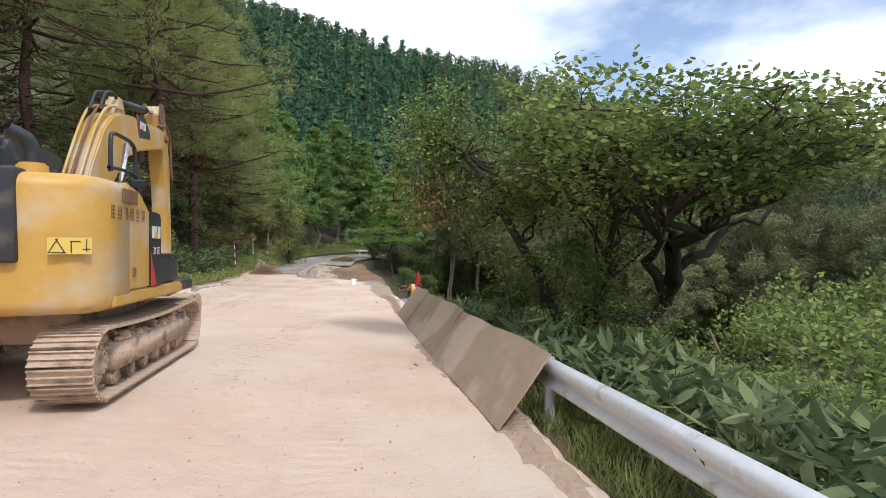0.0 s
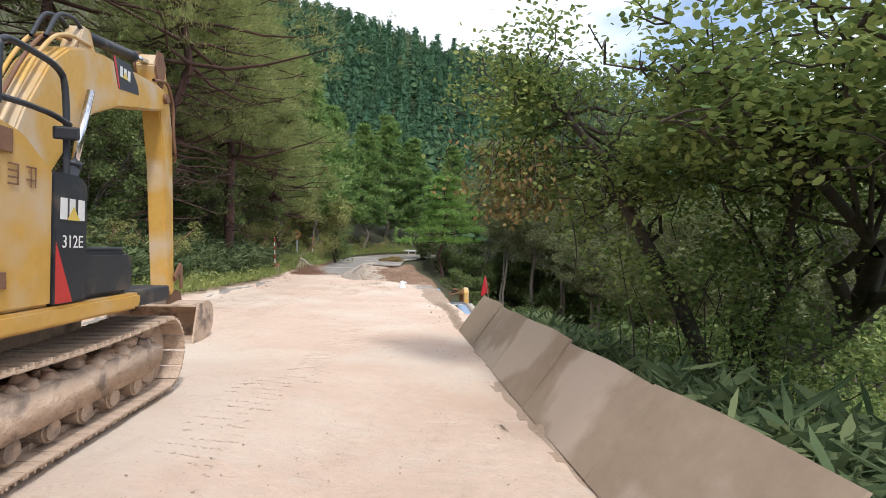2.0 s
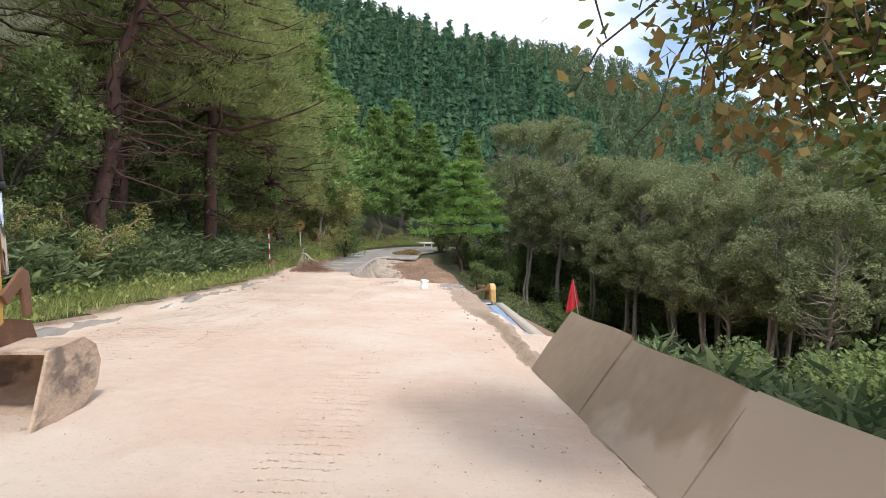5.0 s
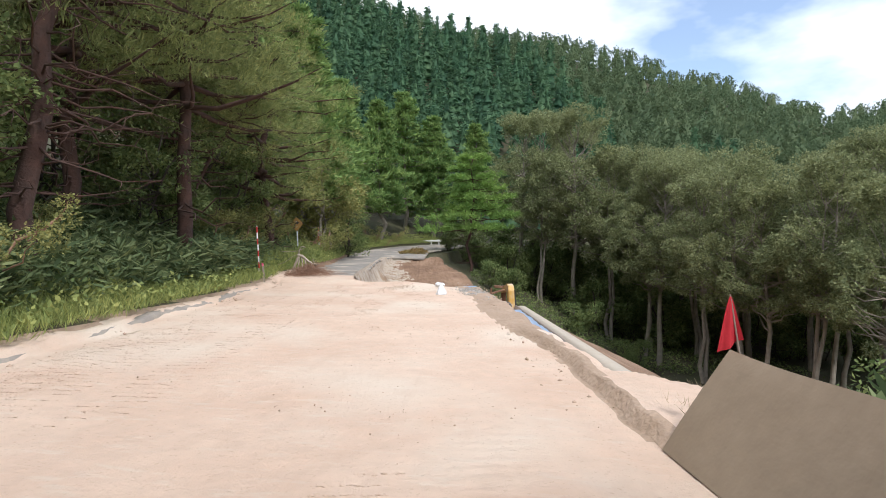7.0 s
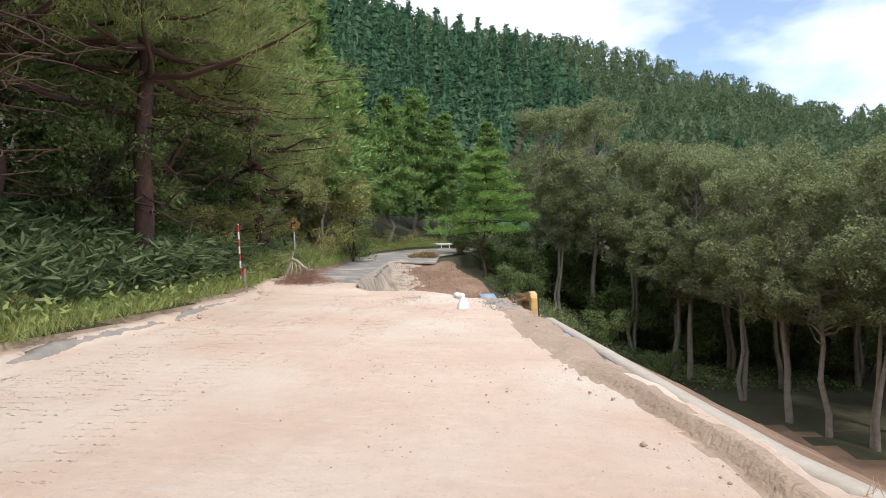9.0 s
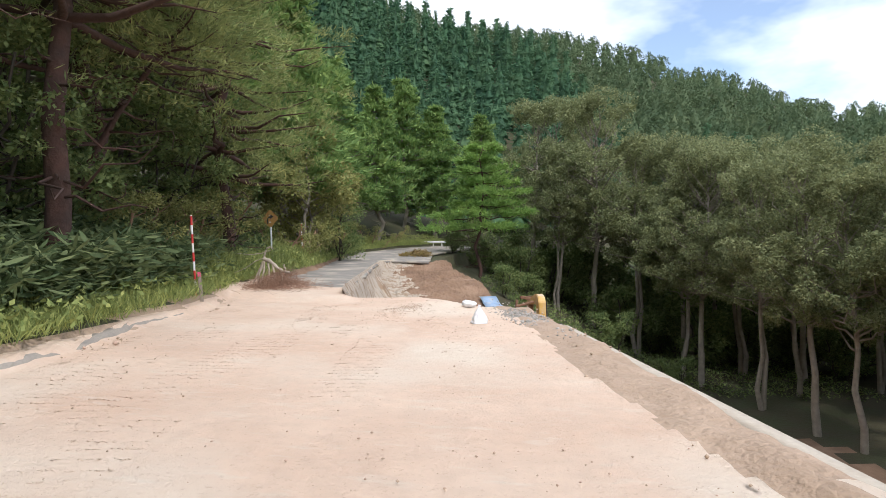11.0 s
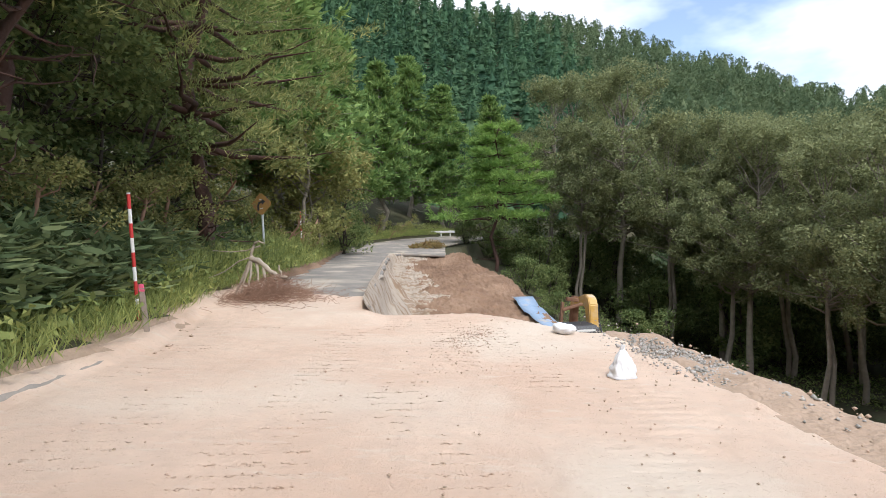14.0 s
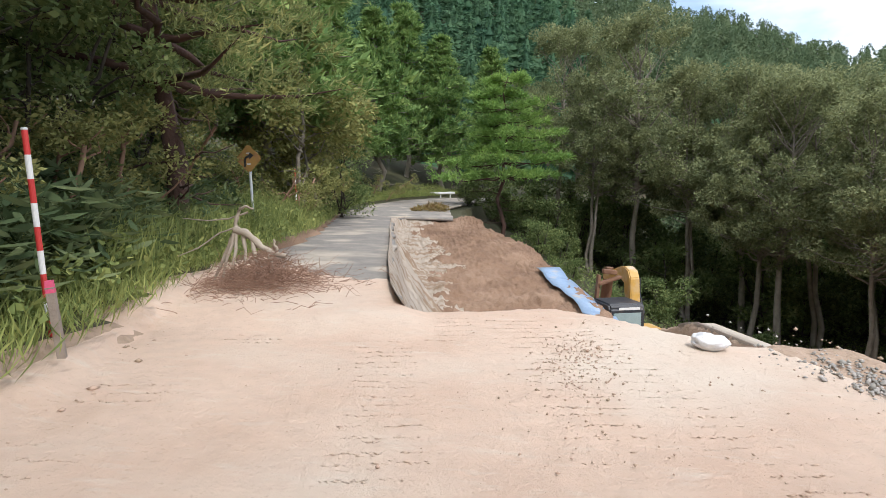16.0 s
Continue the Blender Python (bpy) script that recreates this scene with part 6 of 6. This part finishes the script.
def crawler(parent, sx, length=3.6, rad=0.365, width=0.5, gauge=0.99):
    """One track: frame, sprocket, idler, rollers and every shoe."""
    side = new("crawler_track")
    side.parent = parent
    side.matrix_basis = pose(sx * gauge, -0.42, 0.06) @ Matrix.Diagonal((1, 1, 0.82, 1))
    half = length / 2 - rad
    zc = rad + 0.03
    bm = bmesh.new()
    prism(bm, [(-half + 0.30, 0.24), (half - 0.25, 0.24), (half - 0.02, 0.33), (half - 0.02, 0.50), (half - 0.3, 0.56), (-half + 0.4, 0.56), (-half + 0.25, 0.45)], -0.20, 0.20, 0.02)
    for k in range(3):
        box(bm, (0.10, 0.55, 0.07), (sx * 0.14, -0.7 + 0.7 * k, 0.46), (0, 0, 0), bevel=0.012)
    part("track_frame", bm, M_MUD, side, "mud-caked track frame", True)
    bm = cyl(bmesh.new(), rad - 0.04, 0.18, (0, -half, zc), (0, 90, 0), n=22, bevel=0.02)
    cyl(bm, 0.2, 0.30, (0, -half, zc), (0, 90, 0), n=20, bevel=0.02)
    for k in range(12):
        a = k * math.pi / 6
        cyl(bm, 0.018, 0.02, (sx * 0.155, -half + 0.15 * math.cos(a), zc + 0.15 * math.sin(a)), (0, 90, 0), n=6)
    part("sprocket", bm, M_MUD, side)
    bm = cyl(bmesh.new(), rad - 0.03, 0.16, (0, half, zc), (0, 90, 0), n=24, bevel=0.03)
    cyl(bm, 0.12, 0.26, (0, half, zc), (0, 90, 0), n=18, bevel=0.02)
    part("idler", bm, M_MUD, side)
    for k in range(6):
        y = -half + 0.42 + k * (2 * half - 0.84) / 5
        part("roller", cyl(bmesh.new(), 0.10, 0.30, (0, y, 0.165), (0, 90, 0), n=16, bevel=0.02), M_MUD, side)
    part("carrier_roller", cyl(bmesh.new(), 0.07, 0.30, (0, 0.05, 0.65), (0, 90, 0), n=14, bevel=0.015), M_MUD, side)
    g = np.random.default_rng(91 + int(sx))
    bm = bmesh.new()
    for k in range(60):
        y, z = g.uniform(-half + 0.3, half - 0.2), 0.57 + g.uniform(-0.05, 0.06)
        bmesh.ops.create_icosphere(bm, subdivisions=1, radius=g.uniform(0.03, 0.085), matrix=pose(sx * g.uniform(-0.02, 0.17), y, z, *g.uniform(0, 90, 3)))
    for v in bm.verts:
        v.co += Vector(g.normal(0, 0.008, 3))
    tagged(part("caked_mud", bm, M_MUD, side, "dried lumps of mud", True), kind="stuff")
    straight, arc = 2 * half, math.pi * rad
    total = 2 * (straight + arc)
    n = 46
    pitch = total / n
    bm = bmesh.new()
    box(bm, (width, pitch * 0.93, 0.022), (0, 0, 0.0), bevel=0.005)
    for k in (-0.4, 0.0, 0.4):
        box(bm, (width * 0.99, 0.018, 0.03), (0, k * pitch, 0.02), bevel=0.004)
    box(bm, (0.12, pitch * 0.95, 0.05), (0, 0, -0.034), bevel=0.01)
    first = None
    for k in range(n):
        s = k * pitch
        if s < straight:
            y, z, a = half - s, zc + rad, 180
            sag = 0.045 * math.sin(math.pi * s / straight)
            y, z, a = half - s, zc + rad - sag, 0
        elif s < straight + arc:
            t = (s - straight) / rad
            y, z, a = -half - rad * math.sin(t), zc + rad * math.cos(t), math.degrees(t)
        elif s < 2 * straight + arc:
            y, z, a = -half + (s - straight - arc), zc - rad, 180
        else:
            t = (s - 2 * straight - arc) / rad
            y, z, a = half + rad * math.sin(t), zc - rad * math.cos(t), 180 + math.degrees(t)
        if first is None:
            first = part("shoe", bm, M_MUD, side)
            sh = first
        else:
            sh = put("shoe", first.data, side)
        sh.matrix_basis = pose(0, y, z, a, 0, 0)


def cylinder_ram(parent, a, b, r, split, name="hydraulic_cylinder"):
    """Black barrel and bright rod between two points."""
    a, b = Vector(a), Vector(b)
    m = a + (b - a) * split
    for nm, p, q, rr, mt in ((name, a, m, r, M_BLACK), ("rod", m, b, r * 0.62, M_CHROME)):
        d = q - p
        bm = bmesh.new()
        bmesh.ops.create_cone(bm, cap_ends=True, segments=18, radius1=rr, radius2=rr, depth=d.length, matrix=Matrix.Translation((p + q) / 2) @ d.to_track_quat("Z", "Y").to_matrix().to_4x4())
        if nm == name:
            for w in (p, q):
                bmesh.ops.create_cone(bm, cap_ends=True, segments=18, radius1=rr * 1.18, radius2=rr * 1.18, depth=0.05, matrix=Matrix.Translation(w) @ d.to_track_quat("Z", "Y").to_matrix().to_4x4())
        part(nm, bm, mt, parent, "polished steel rod" if nm == "rod" else "", True)


def hose(parent, pts, r=0.018, name="hose", material=None):
    pts = np.array(pts, float)
    t = np.linspace(0, 1, len(pts))
    tt = np.linspace(0, 1, 5 * len(pts))
    q = np.stack([np.interp(tt, t, pts[:, k]) for k in range(3)], 1)
    for _ in range(3):
        q[1:-1] = (q[:-2] + 2 * q[1:-1] + q[2:]) / 4
    put(name, mesh_np(name, *tube_arrays([(q, np.full(len(q), r))], 8), material or M_BLACK, True), parent)


def excavator():
    ob = thing("excavator", "yellow and black crawler excavator parked with bucket on dirt", "excavator", pose(-4.42, 6.9, 0.22, 0, 0, 9))
    crawler(ob, 1)
    crawler(ob, -1)
    bm = box(bmesh.new(), (1.6, 1.7, 0.34), (0, 0, 0.62), bevel=0.05)
    cyl(bm, 0.55, 0.16, (0, 0, 0.84), n=32)
    part("undercarriage", bm, M_MUD, ob)
    # counterweight with rounded corners, and a dark louvred middle
    out = [(1.22, -1.22), (1.22, -1.66), (1.17, -1.82), (1.06, -1.93), (0.85, -2.02), (0.45, -2.10), (0, -2.13), (-0.45, -2.10), (-0.85, -2.02), (-1.06, -1.93), (-1.17, -1.82), (-1.22, -1.66), (-1.22, -1.22)]
    bm = plan_prism(bmesh.new(), out, 0.90, 2.13, 0.13)
    for v in bm.verts:
        if v.co.z < 1.1 and v.co.y < -1.8:
            v.co.y += 0.06
    part("counterweight", bm, M_YELLOW, ob, "dusty scuffed yellow counterweight", True)
    bm = bmesh.new()
    plan_prism(bm, [(0.70, -1.9), (0.70, -2.08), (0.45, -2.125), (0.0, -2.16), (-0.45, -2.125), (-0.9, -2.05), (-0.9, -1.9)], 1.36, 2.16, 0.03)
    part("rear_grille", bm, M_BLACK, ob)
    part("rear_step", box(bmesh.new(), (0.9, 0.06, 0.16), (-0.35, -2.11, 1.22), (0, 0, 3), bevel=0.02), M_MUD, ob)
    # engine housing, right side door
    bm = bmesh.new()
    prism(bm, [(-1.25, 1.06), (-0.66, 1.06), (-0.66, 1.88), (-0.92, 2.06), (-1.25, 2.13)], 0.30, 1.215, 0.018)
    part("engine_door", bm, M_YELLOW, ob)
    bm = bmesh.new()
    prism(bm, [(-1.3, 1.1), (0.0, 1.1), (0.0, 1.75), (-0.7, 2.11), (-1.3, 2.11)], -1.0, 0.30, 0.03)
    part("engine_hood", bm, M_BLACK, ob)
    part("side_vent", box(bmesh.new(), (0.012, 0.36, 0.13), (1.226, -1.22, 1.99), (0, 0, 0), bevel=0.004), M_RUST, ob, "dusty brown cover plate")
    part("door_latch", box(bmesh.new(), (0.014, 0.06, 0.09), (1.222, -1.10, 1.24), bevel=0.004), M_RUST, ob)
    bm = bmesh.new()
    prism(bm, [(-0.655, 1.06), (-0.30, 1.06), (-0.30, 1.83), (-0.36, 1.885), (-0.655, 1.885)], 0.32, 1.222, 0.015)
    side = part("side_panel", bm, M_BLACK, ob, "black side panel with red stripe and number")
    bm = bmesh.new()
    vs = [bm.verts.new((1.226, y, z)) for y, z in ((-0.65, 1.07), (-0.47, 1.07), (-0.65, 1.46))]
    bm.faces.new(vs)
    part("red_stripe", bm, M_RED, side)
    text_part("312E", 0.115, pose(1.2265, -0.475, 1.45, 90, 0, 90), M_WHITE, side, "model_number")
    for y, w in ((-0.60, 0.07), (-0.51, 0.06), (-0.41, 0.07)):
        part("emblem_bar", box(bmesh.new(), (0.003, w, 0.135), (1.2245, y + 0.03, 1.66), bevel=0.001), M_WHITE, side)
    bm = bmesh.new()
    bm.faces.new([bm.verts.new((1.2275, y, z)) for y, z in ((-0.54, 1.59), (-0.40, 1.59), (-0.47, 1.68))])
    part("emblem_triangle", bm, M_LABEL, side)
    # lower deck rail and tool box
    bm = bmesh.new()
    prism(bm, [(-1.6, 0.93), (0.42, 0.93), (0.46, 0.98), (0.46, 1.055), (-1.6, 1.055)], 0.35, 1.235, 0.02)
    part("deck_skirt", bm, M_YELLOW, ob)
    bm = bmesh.new()
    prism(bm, [(-0.28, 1.06), (0.37, 1.06), (0.42, 1.12), (0.42, 1.35), (0.34, 1.39), (-0.28, 1.39)], 0.62, 1.19, 0.03)
    tb = part("tool_box", bm, M_BLACK, ob)
    part("lid", box(bmesh.new(), (0.5, 0.56, 0.03), (0.9, 0.07, 1.405), bevel=0.012), M_BLACK, tb)
    part("deck", box(bmesh.new(), (2.3, 2.4, 0.14), (0, 0.05, 0.99), bevel=0.02), M_BLACK, ob)
    # cab
    bm = bmesh.new()
    prism(bm, [(-0.35, 1.06), (1.25, 1.06), (1.28, 1.5), (1.12, 2.55), (0.9, 2.74), (-0.25, 2.76), (-0.35, 2.6)], -1.2, -0.28, 0.05)
    cab = part("cab", bm, M_BLACK, ob)
    for nm, size, p in (("rear_window", (0.72, 0.012, 0.62), (-0.74, -0.352, 2.25)), ("side_window", (0.012, 0.9, 0.7), (-0.276, 0.35, 2.15)), ("roof_hatch", (0.6, 0.6, 0.02), (-0.74, 0.3, 2.765))):
        part(nm, box(bmesh.new(), size, p, bevel=0.004), M_GLASS, cab)
    # exhaust
    part("exhaust_base", cyl(bmesh.new(), 0.12, 0.16, (0.55, -1.5, 2.18), n=24, bevel=0.02), M_YELLOW, ob)
    hose(ob, [(0.55, -1.5, 2.22), (0.55, -1.5, 2.38), (0.53, -1.53, 2.48), (0.42, -1.62, 2.55)], 0.062, "exhaust_pipe", M_BLACK)
    # handrail
    hose(ob, [(0.78, -0.46, 2.34), (0.78, -0.46, 2.6), (0.78, -0.45, 2.74), (0.78, -0.38, 2.79), (0.78, 0.1, 2.78), (0.78, 0.24, 2.72), (0.78, 0.28, 2.4), (0.78, 0.29, 1.4)], 0.024, "handrail")
    hose(ob, [(0.78, -0.50, 2.38), (0.78, -0.2, 2.40), (0.78, 0.1, 2.40), (0.80, 0.28, 2.36)], 0.022, "mirror_arm")
    part("mirror", box(bmesh.new(), (0.16, 0.05, 0.10), (0.82, 0.2, 2.28), (10, 0, 20), bevel=0.015), M_BLACK, ob)
    # boom
    bm = bmesh.new()
    prism(bm, [(0.05, 1.28), (0.14, 1.48), (0.75, 2.62), (1.15, 3.16), (1.45, 3.38), (1.75, 3.48), (2.2, 3.54), (3.7, 3.62), (3.92, 3.60), (3.98, 3.50), (3.94, 3.34), (3.7, 3.27), (2.5, 3.04), (1.95, 2.84), (1.55, 2.5), (0.85, 1.75), (0.45, 1.18), (0.2, 1.12)], -0.17, 0.17, 0.02)
    boom = part("boom", bm, M_YELLOW, ob)
    bm = bmesh.new()
    prism(bm, [(2.35, 3.60), (2.50, 3.26), (3.05, 3.32), (3.02, 3.42), (2.80, 3.62)], 0.166, 0.174)
    decal = part("boom_decal", bm, M_BLACK, boom)
    for y in (2.56, 2.66, 2.76):
        part("emblem_bar", box(bmesh.new(), (0.004, 0.065, 0.12), (0.177, y, 3.47), bevel=0.001), M_WHITE, decal)
    bm = bmesh.new()
    bm.faces.new([bm.verts.new((0.180, y, z)) for y, z in ((2.58, 3.41), (2.74, 3.41), (2.66, 3.49))])
    part("emblem_triangle", bm, M_LABEL, decal)
    bm = bmesh.new()
    bm.faces.new([bm.verts.new((0.178, y, z)) for y, z in ((2.35, 3.60), (2.50, 3.26), (2.53, 3.27), (2.40, 3.61))])
    part("red_stripe", bm, M_RED, decal)
    for x in (-0.10, 0.0, 0.10):
        hose(boom, [(x, 0.02, 1.5), (x, 0.55, 2.46), (x, 1.0, 3.14), (x * 1.1, 1.3, 3.45), (x, 1.6, 3.56), (x, 2.0, 3.58)], 0.02, "hydraulic_pipe", M_YELLOW if x else M_RUST)
    for x in (-0.07, 0.06):
        hose(boom, [(x, 1.25, 3.42), (x, 1.45, 3.72), (x, 1.75, 3.78), (x, 2.0, 3.66)], 0.022)
    for x in (-0.29, 0.29):
        cylinder_ram(boom, (x, 0.95, 1.2), (x * 0.86, 1.72, 3.02), 0.062, 0.56)
    cylinder_ram(boom, (0, 1.95, 3.69), (0, 3.74, 3.93), 0.065, 0.72, "arm_cylinder")
    part("cylinder_bracket", prism(bmesh.new(), [(1.75, 3.47), (2.15, 3.52), (2.02, 3.75), (1.88, 3.75)], -0.09, 0.09, 0.012), M_YELLOW, boom)
    # arm
    bm = bmesh.new()
    prism(bm, [(3.62, 3.86), (3.70, 4.02), (3.86, 4.03), (4.02, 3.86), (4.18, 3.45), (4.30, 3.05), (4.46, 0.95), (4.47, 0.76), (4.36, 0.70), (4.24, 0.80), (4.02, 2.6), (3.84, 3.26), (3.76, 3.5)], -0.125, 0.125, 0.015)
    arm = part("arm", bm, M_YELLOW, ob, "yellow dipper arm, dusty towards the bucket")
    part("joint_pin", cyl(bmesh.new(), 0.07, 0.44, (0, 3.86, 3.46), (0, 90, 0), n=20, bevel=0.01), M_RUST, arm)
    part("top_clevis", prism(bmesh.new(), [(3.60, 3.84), (3.66, 4.06), (3.84, 4.08), (3.96, 3.90), (3.86, 3.60), (3.72, 3.6)], -0.15, -0.127, 0.006), M_RUST, arm)
    part("top_clevis", prism(bmesh.new(), [(3.60, 3.84), (3.66, 4.06), (3.84, 4.08), (3.96, 3.90), (3.86, 3.60), (3.72, 3.6)], 0.127, 0.15, 0.006), M_RUST, arm)
    cylinder_ram(arm, (0, 4.42, 2.95), (0, 4.66, 1.12), 0.05, 0.62, "bucket_cylinder")
    hose(arm, [(0.16, 3.5, 3.62), (0.17, 3.95, 3.72), (0.17, 4.2, 3.45), (0.17, 4.22, 3.0), (0.17, 4.32, 2.72), (0.10, 4.45, 2.68)], 0.022, "hose", M_RUST)
    for x in (-0.15, 0.15):
        part("linkage", prism(bmesh.new(), [(4.38, 0.98), (4.62, 1.18), (4.70, 1.14), (4.74, 0.80), (4.66, 0.78), (4.60, 1.02), (4.44, 0.90)], x - 0.015, x + 0.015, 0.004), M_RUST, arm)
    # bucket
    buck = new("bucket")
    buck.parent = ob
    tagged(buck, "wide mud-covered digging bucket")
    w = 0.60
    curve_ = [(4.22, 0.66), (4.66, 0.70), (4.84, 0.60), (4.92, 0.42), (4.86, 0.20), (4.66, 0.05), (4.30, -0.01), (3.95, 0.0)]
    bm = bmesh.new()
    inner = [(y - 0.02 if i > 1 else y, z - 0.03 if i < 3 else z + 0.025) for i, (y, z) in enumerate(curve_)]
    prism(bm, curve_ + list(reversed(inner)), -w, w)
    part("shell", bm, M_MUD, buck)
    for s in (-1, 1):
        part("side_plate", prism(bmesh.new(), [(4.18, 0.67), (4.66, 0.71), (4.85, 0.60), (4.93, 0.42), (4.87, 0.19), (4.66, 0.04), (4.30, -0.02), (3.93, -0.01), (4.0, 0.12)], s * w - 0.014, s * w + 0.014, 0.004), M_MUD, buck)
    part("cutting_edge", box(bmesh.new(), (2 * w + 0.04, 0.16, 0.03), (0, 3.93, 0.005), bevel=0.006), M_MUD, buck)
    for x in (-0.16, 0.16):
        part("ear", prism(bmesh.new(), [(4.25, 0.66), (4.30, 0.90), (4.42, 0.92), (4.72, 0.86), (4.80, 0.68)], x - 0.018, x + 0.018, 0.005), M_RUST, buck)
    # stickers and lettering blocks
    bm = box(bmesh.new(), (0.36, 0.004, 0.15), (0.90, -2.016, 1.60), (0, 0, 15), bevel=0.001)
    st = part("warning_sticker", bm, M_LABEL, ob)
    bm = bmesh.new()
    for a, b in (((0.69, 1.54), (0.83, 1.54)), ((0.83, 1.54), (0.76, 1.66)), ((0.76, 1.66), (0.69, 1.54)), ((0.90, 1.54), (0.90, 1.64)), ((0.90, 1.64), (0.98, 1.64)), ((1.02, 1.57), (1.08, 1.57)), ((1.05, 1.55), (1.05, 1.66))):
        L = math.hypot(b[0] - a[0], b[1] - a[1])
        x, z = (a[0] + b[0]) / 2, (a[1] + b[1]) / 2
        x = 0.90 + (x - 0.885) * 0.8
        box(bm, (L + 0.006, 0.003, 0.010), (x, -2.019 + (x - 0.90) * 0.268, z), (0, -math.degrees(math.atan2(b[1] - a[1], b[0] - a[0])), 13.5))
    part("pictogram", bm, M_BLACK, st)
    r_ = random.Random(4)
    for i in range(6):
        y = -1.52 + 0.145 * i
        bm = bmesh.new()
        for k in range(4):
            if r_.random() < 0.8:
                box(bm, (0.003, 0.085, 0.009), (1.2225, y, 1.79 - 0.036 * k))
        for k in (-0.036, 0.0, 0.036):
            if r_.random() < 0.75:
                box(bm, (0.003, 0.009, 0.115), (1.2225, y + k, 1.735))
        part("lettering", bm, M_RUST, ob)
    # superstructure sits back over the tracks; boom, arm and bucket slewed a little to its left
    body = pose(0, -0.2, -0.02) @ Matrix.Diagonal((1.037, 1.05, 0.95, 1))
    for ch in ob.children:
        kind_ = ch.name.split(".")[0]
        if kind_ == "boom":
            ch.matrix_basis = pose(-0.16, 0.18, -0.11)
        elif kind_ == "arm":
            ch.matrix_basis = pose(-0.16, 0.2, -0.09)
        elif kind_ == "bucket":
            ch.matrix_basis = pose(-0.27, 0.36, -0.08) @ Matrix.Diagonal((1.03, 1, 0.84, 1))
        elif kind_ == "undercarriage":
            ch.matrix_basis = pose(0, -0.45, 0.02)
        elif kind_ == "warning_sticker":
            ch.matrix_basis = body @ pose(1.03, -1.955, 1.5, 0, 0, 11) @ Matrix.Diagonal((0.82, 1, 0.95, 1)) @ pose(-0.9, 2.016, -1.6)
        elif kind_ == "lettering":
            ch.matrix_basis = body @ pose(0, -0.08, 0.08)
        elif kind_ != "crawler_track":
            ch.matrix_basis = body


excavator()


def small_excavator():
    """Second machine down in the hollow; cab roof and raised boom show."""
    ob = thing("excavator", "yellow excavator with dark cab working down in the hollow", "excavator", pose(-2.35, 40.0, -4.30, 0, 0, 12))
    for s in (-1, 1):
        bm = bmesh.new()
        n = 12
        o = [(1.2 + 0.33 * math.sin(t), 0.36 + 0.33 * math.cos(t)) for t in np.linspace(0, math.pi, n)] + [(-1.2 - 0.33 * math.sin(t), 0.36 - 0.33 * math.cos(t)) for t in np.linspace(0, math.pi, n)]
        prism(bm, o, s * 0.95 - 0.24, s * 0.95 + 0.24, 0.02)
        part("crawler_track", bm, M_MUD, ob)
    part("house", box(bmesh.new(), (2.2, 2.4, 1.0), (0, -0.4, 1.35), bevel=0.12), M_YELLOW, ob)
    bm = bmesh.new()
    prism(bm, [(-0.5, 1.0), (0.95, 1.0), (0.98, 1.5), (0.85, 2.5), (0.7, 2.66), (-0.42, 2.68), (-0.5, 2.55)], -0.72, 0.28, 0.05)
    cab = part("cab", bm, M_BLACK, ob)
    part("rear_window", box(bmesh.new(), (0.78, 0.012, 0.55), (-0.22, -0.5, 2.16), bevel=0.01), M_PALEGLASS, cab, "rear window with a painted pale reflection")
    part("name_plate", box(bmesh.new(), (0.6, 0.008, 0.07), (-0.16, -0.502, 2.55), bevel=0.002), M_WHITE, cab, "white lettering strip")
    bm = bmesh.new()
    prism(bm, [(0.2, 1.2), (0.55, 2.4), (0.62, 3.2), (0.75, 3.42), (1.0, 3.50), (1.3, 3.48), (2.6, 3.1), (2.6, 2.9), (1.3, 3.1), (1.05, 3.0), (0.95, 2.4), (0.7, 1.2)], 0.36, 0.66, 0.03)
    part("boom", bm, M_YELLOW, ob)
    bm = bmesh.new()
    prism(bm, [(2.3, 3.3), (2.6, 3.3), (2.9, 2.4), (3.0, 1.2), (2.8, 1.2), (2.5, 2.4)], 0.40, 0.62, 0.02)
    part("arm", bm, M_RUST, ob)
    bm = box(bmesh.new(), (0.75, 0.2, 0.09), (-0.15, 0.9, 3.12), (0, -14, 8), bevel=0.03)
    box(bm, (0.09, 0.16, 0.7), (-0.5, 0.9, 2.95), (0, 6, 0), bevel=0.02)
    box(bm, (0.42, 0.2, 0.13), (-0.1, 1.0, 3.36), (0, 8, 0), bevel=0.03)
    part("rusty_linkage", bm, M_RUST, ob, "rusty brown linkage")
    hose(ob, [(0.7, 0.7, 3.2), (0.72, 0.75, 2.7), (0.75, 0.5, 2.2)], 0.03)


small_excavator()
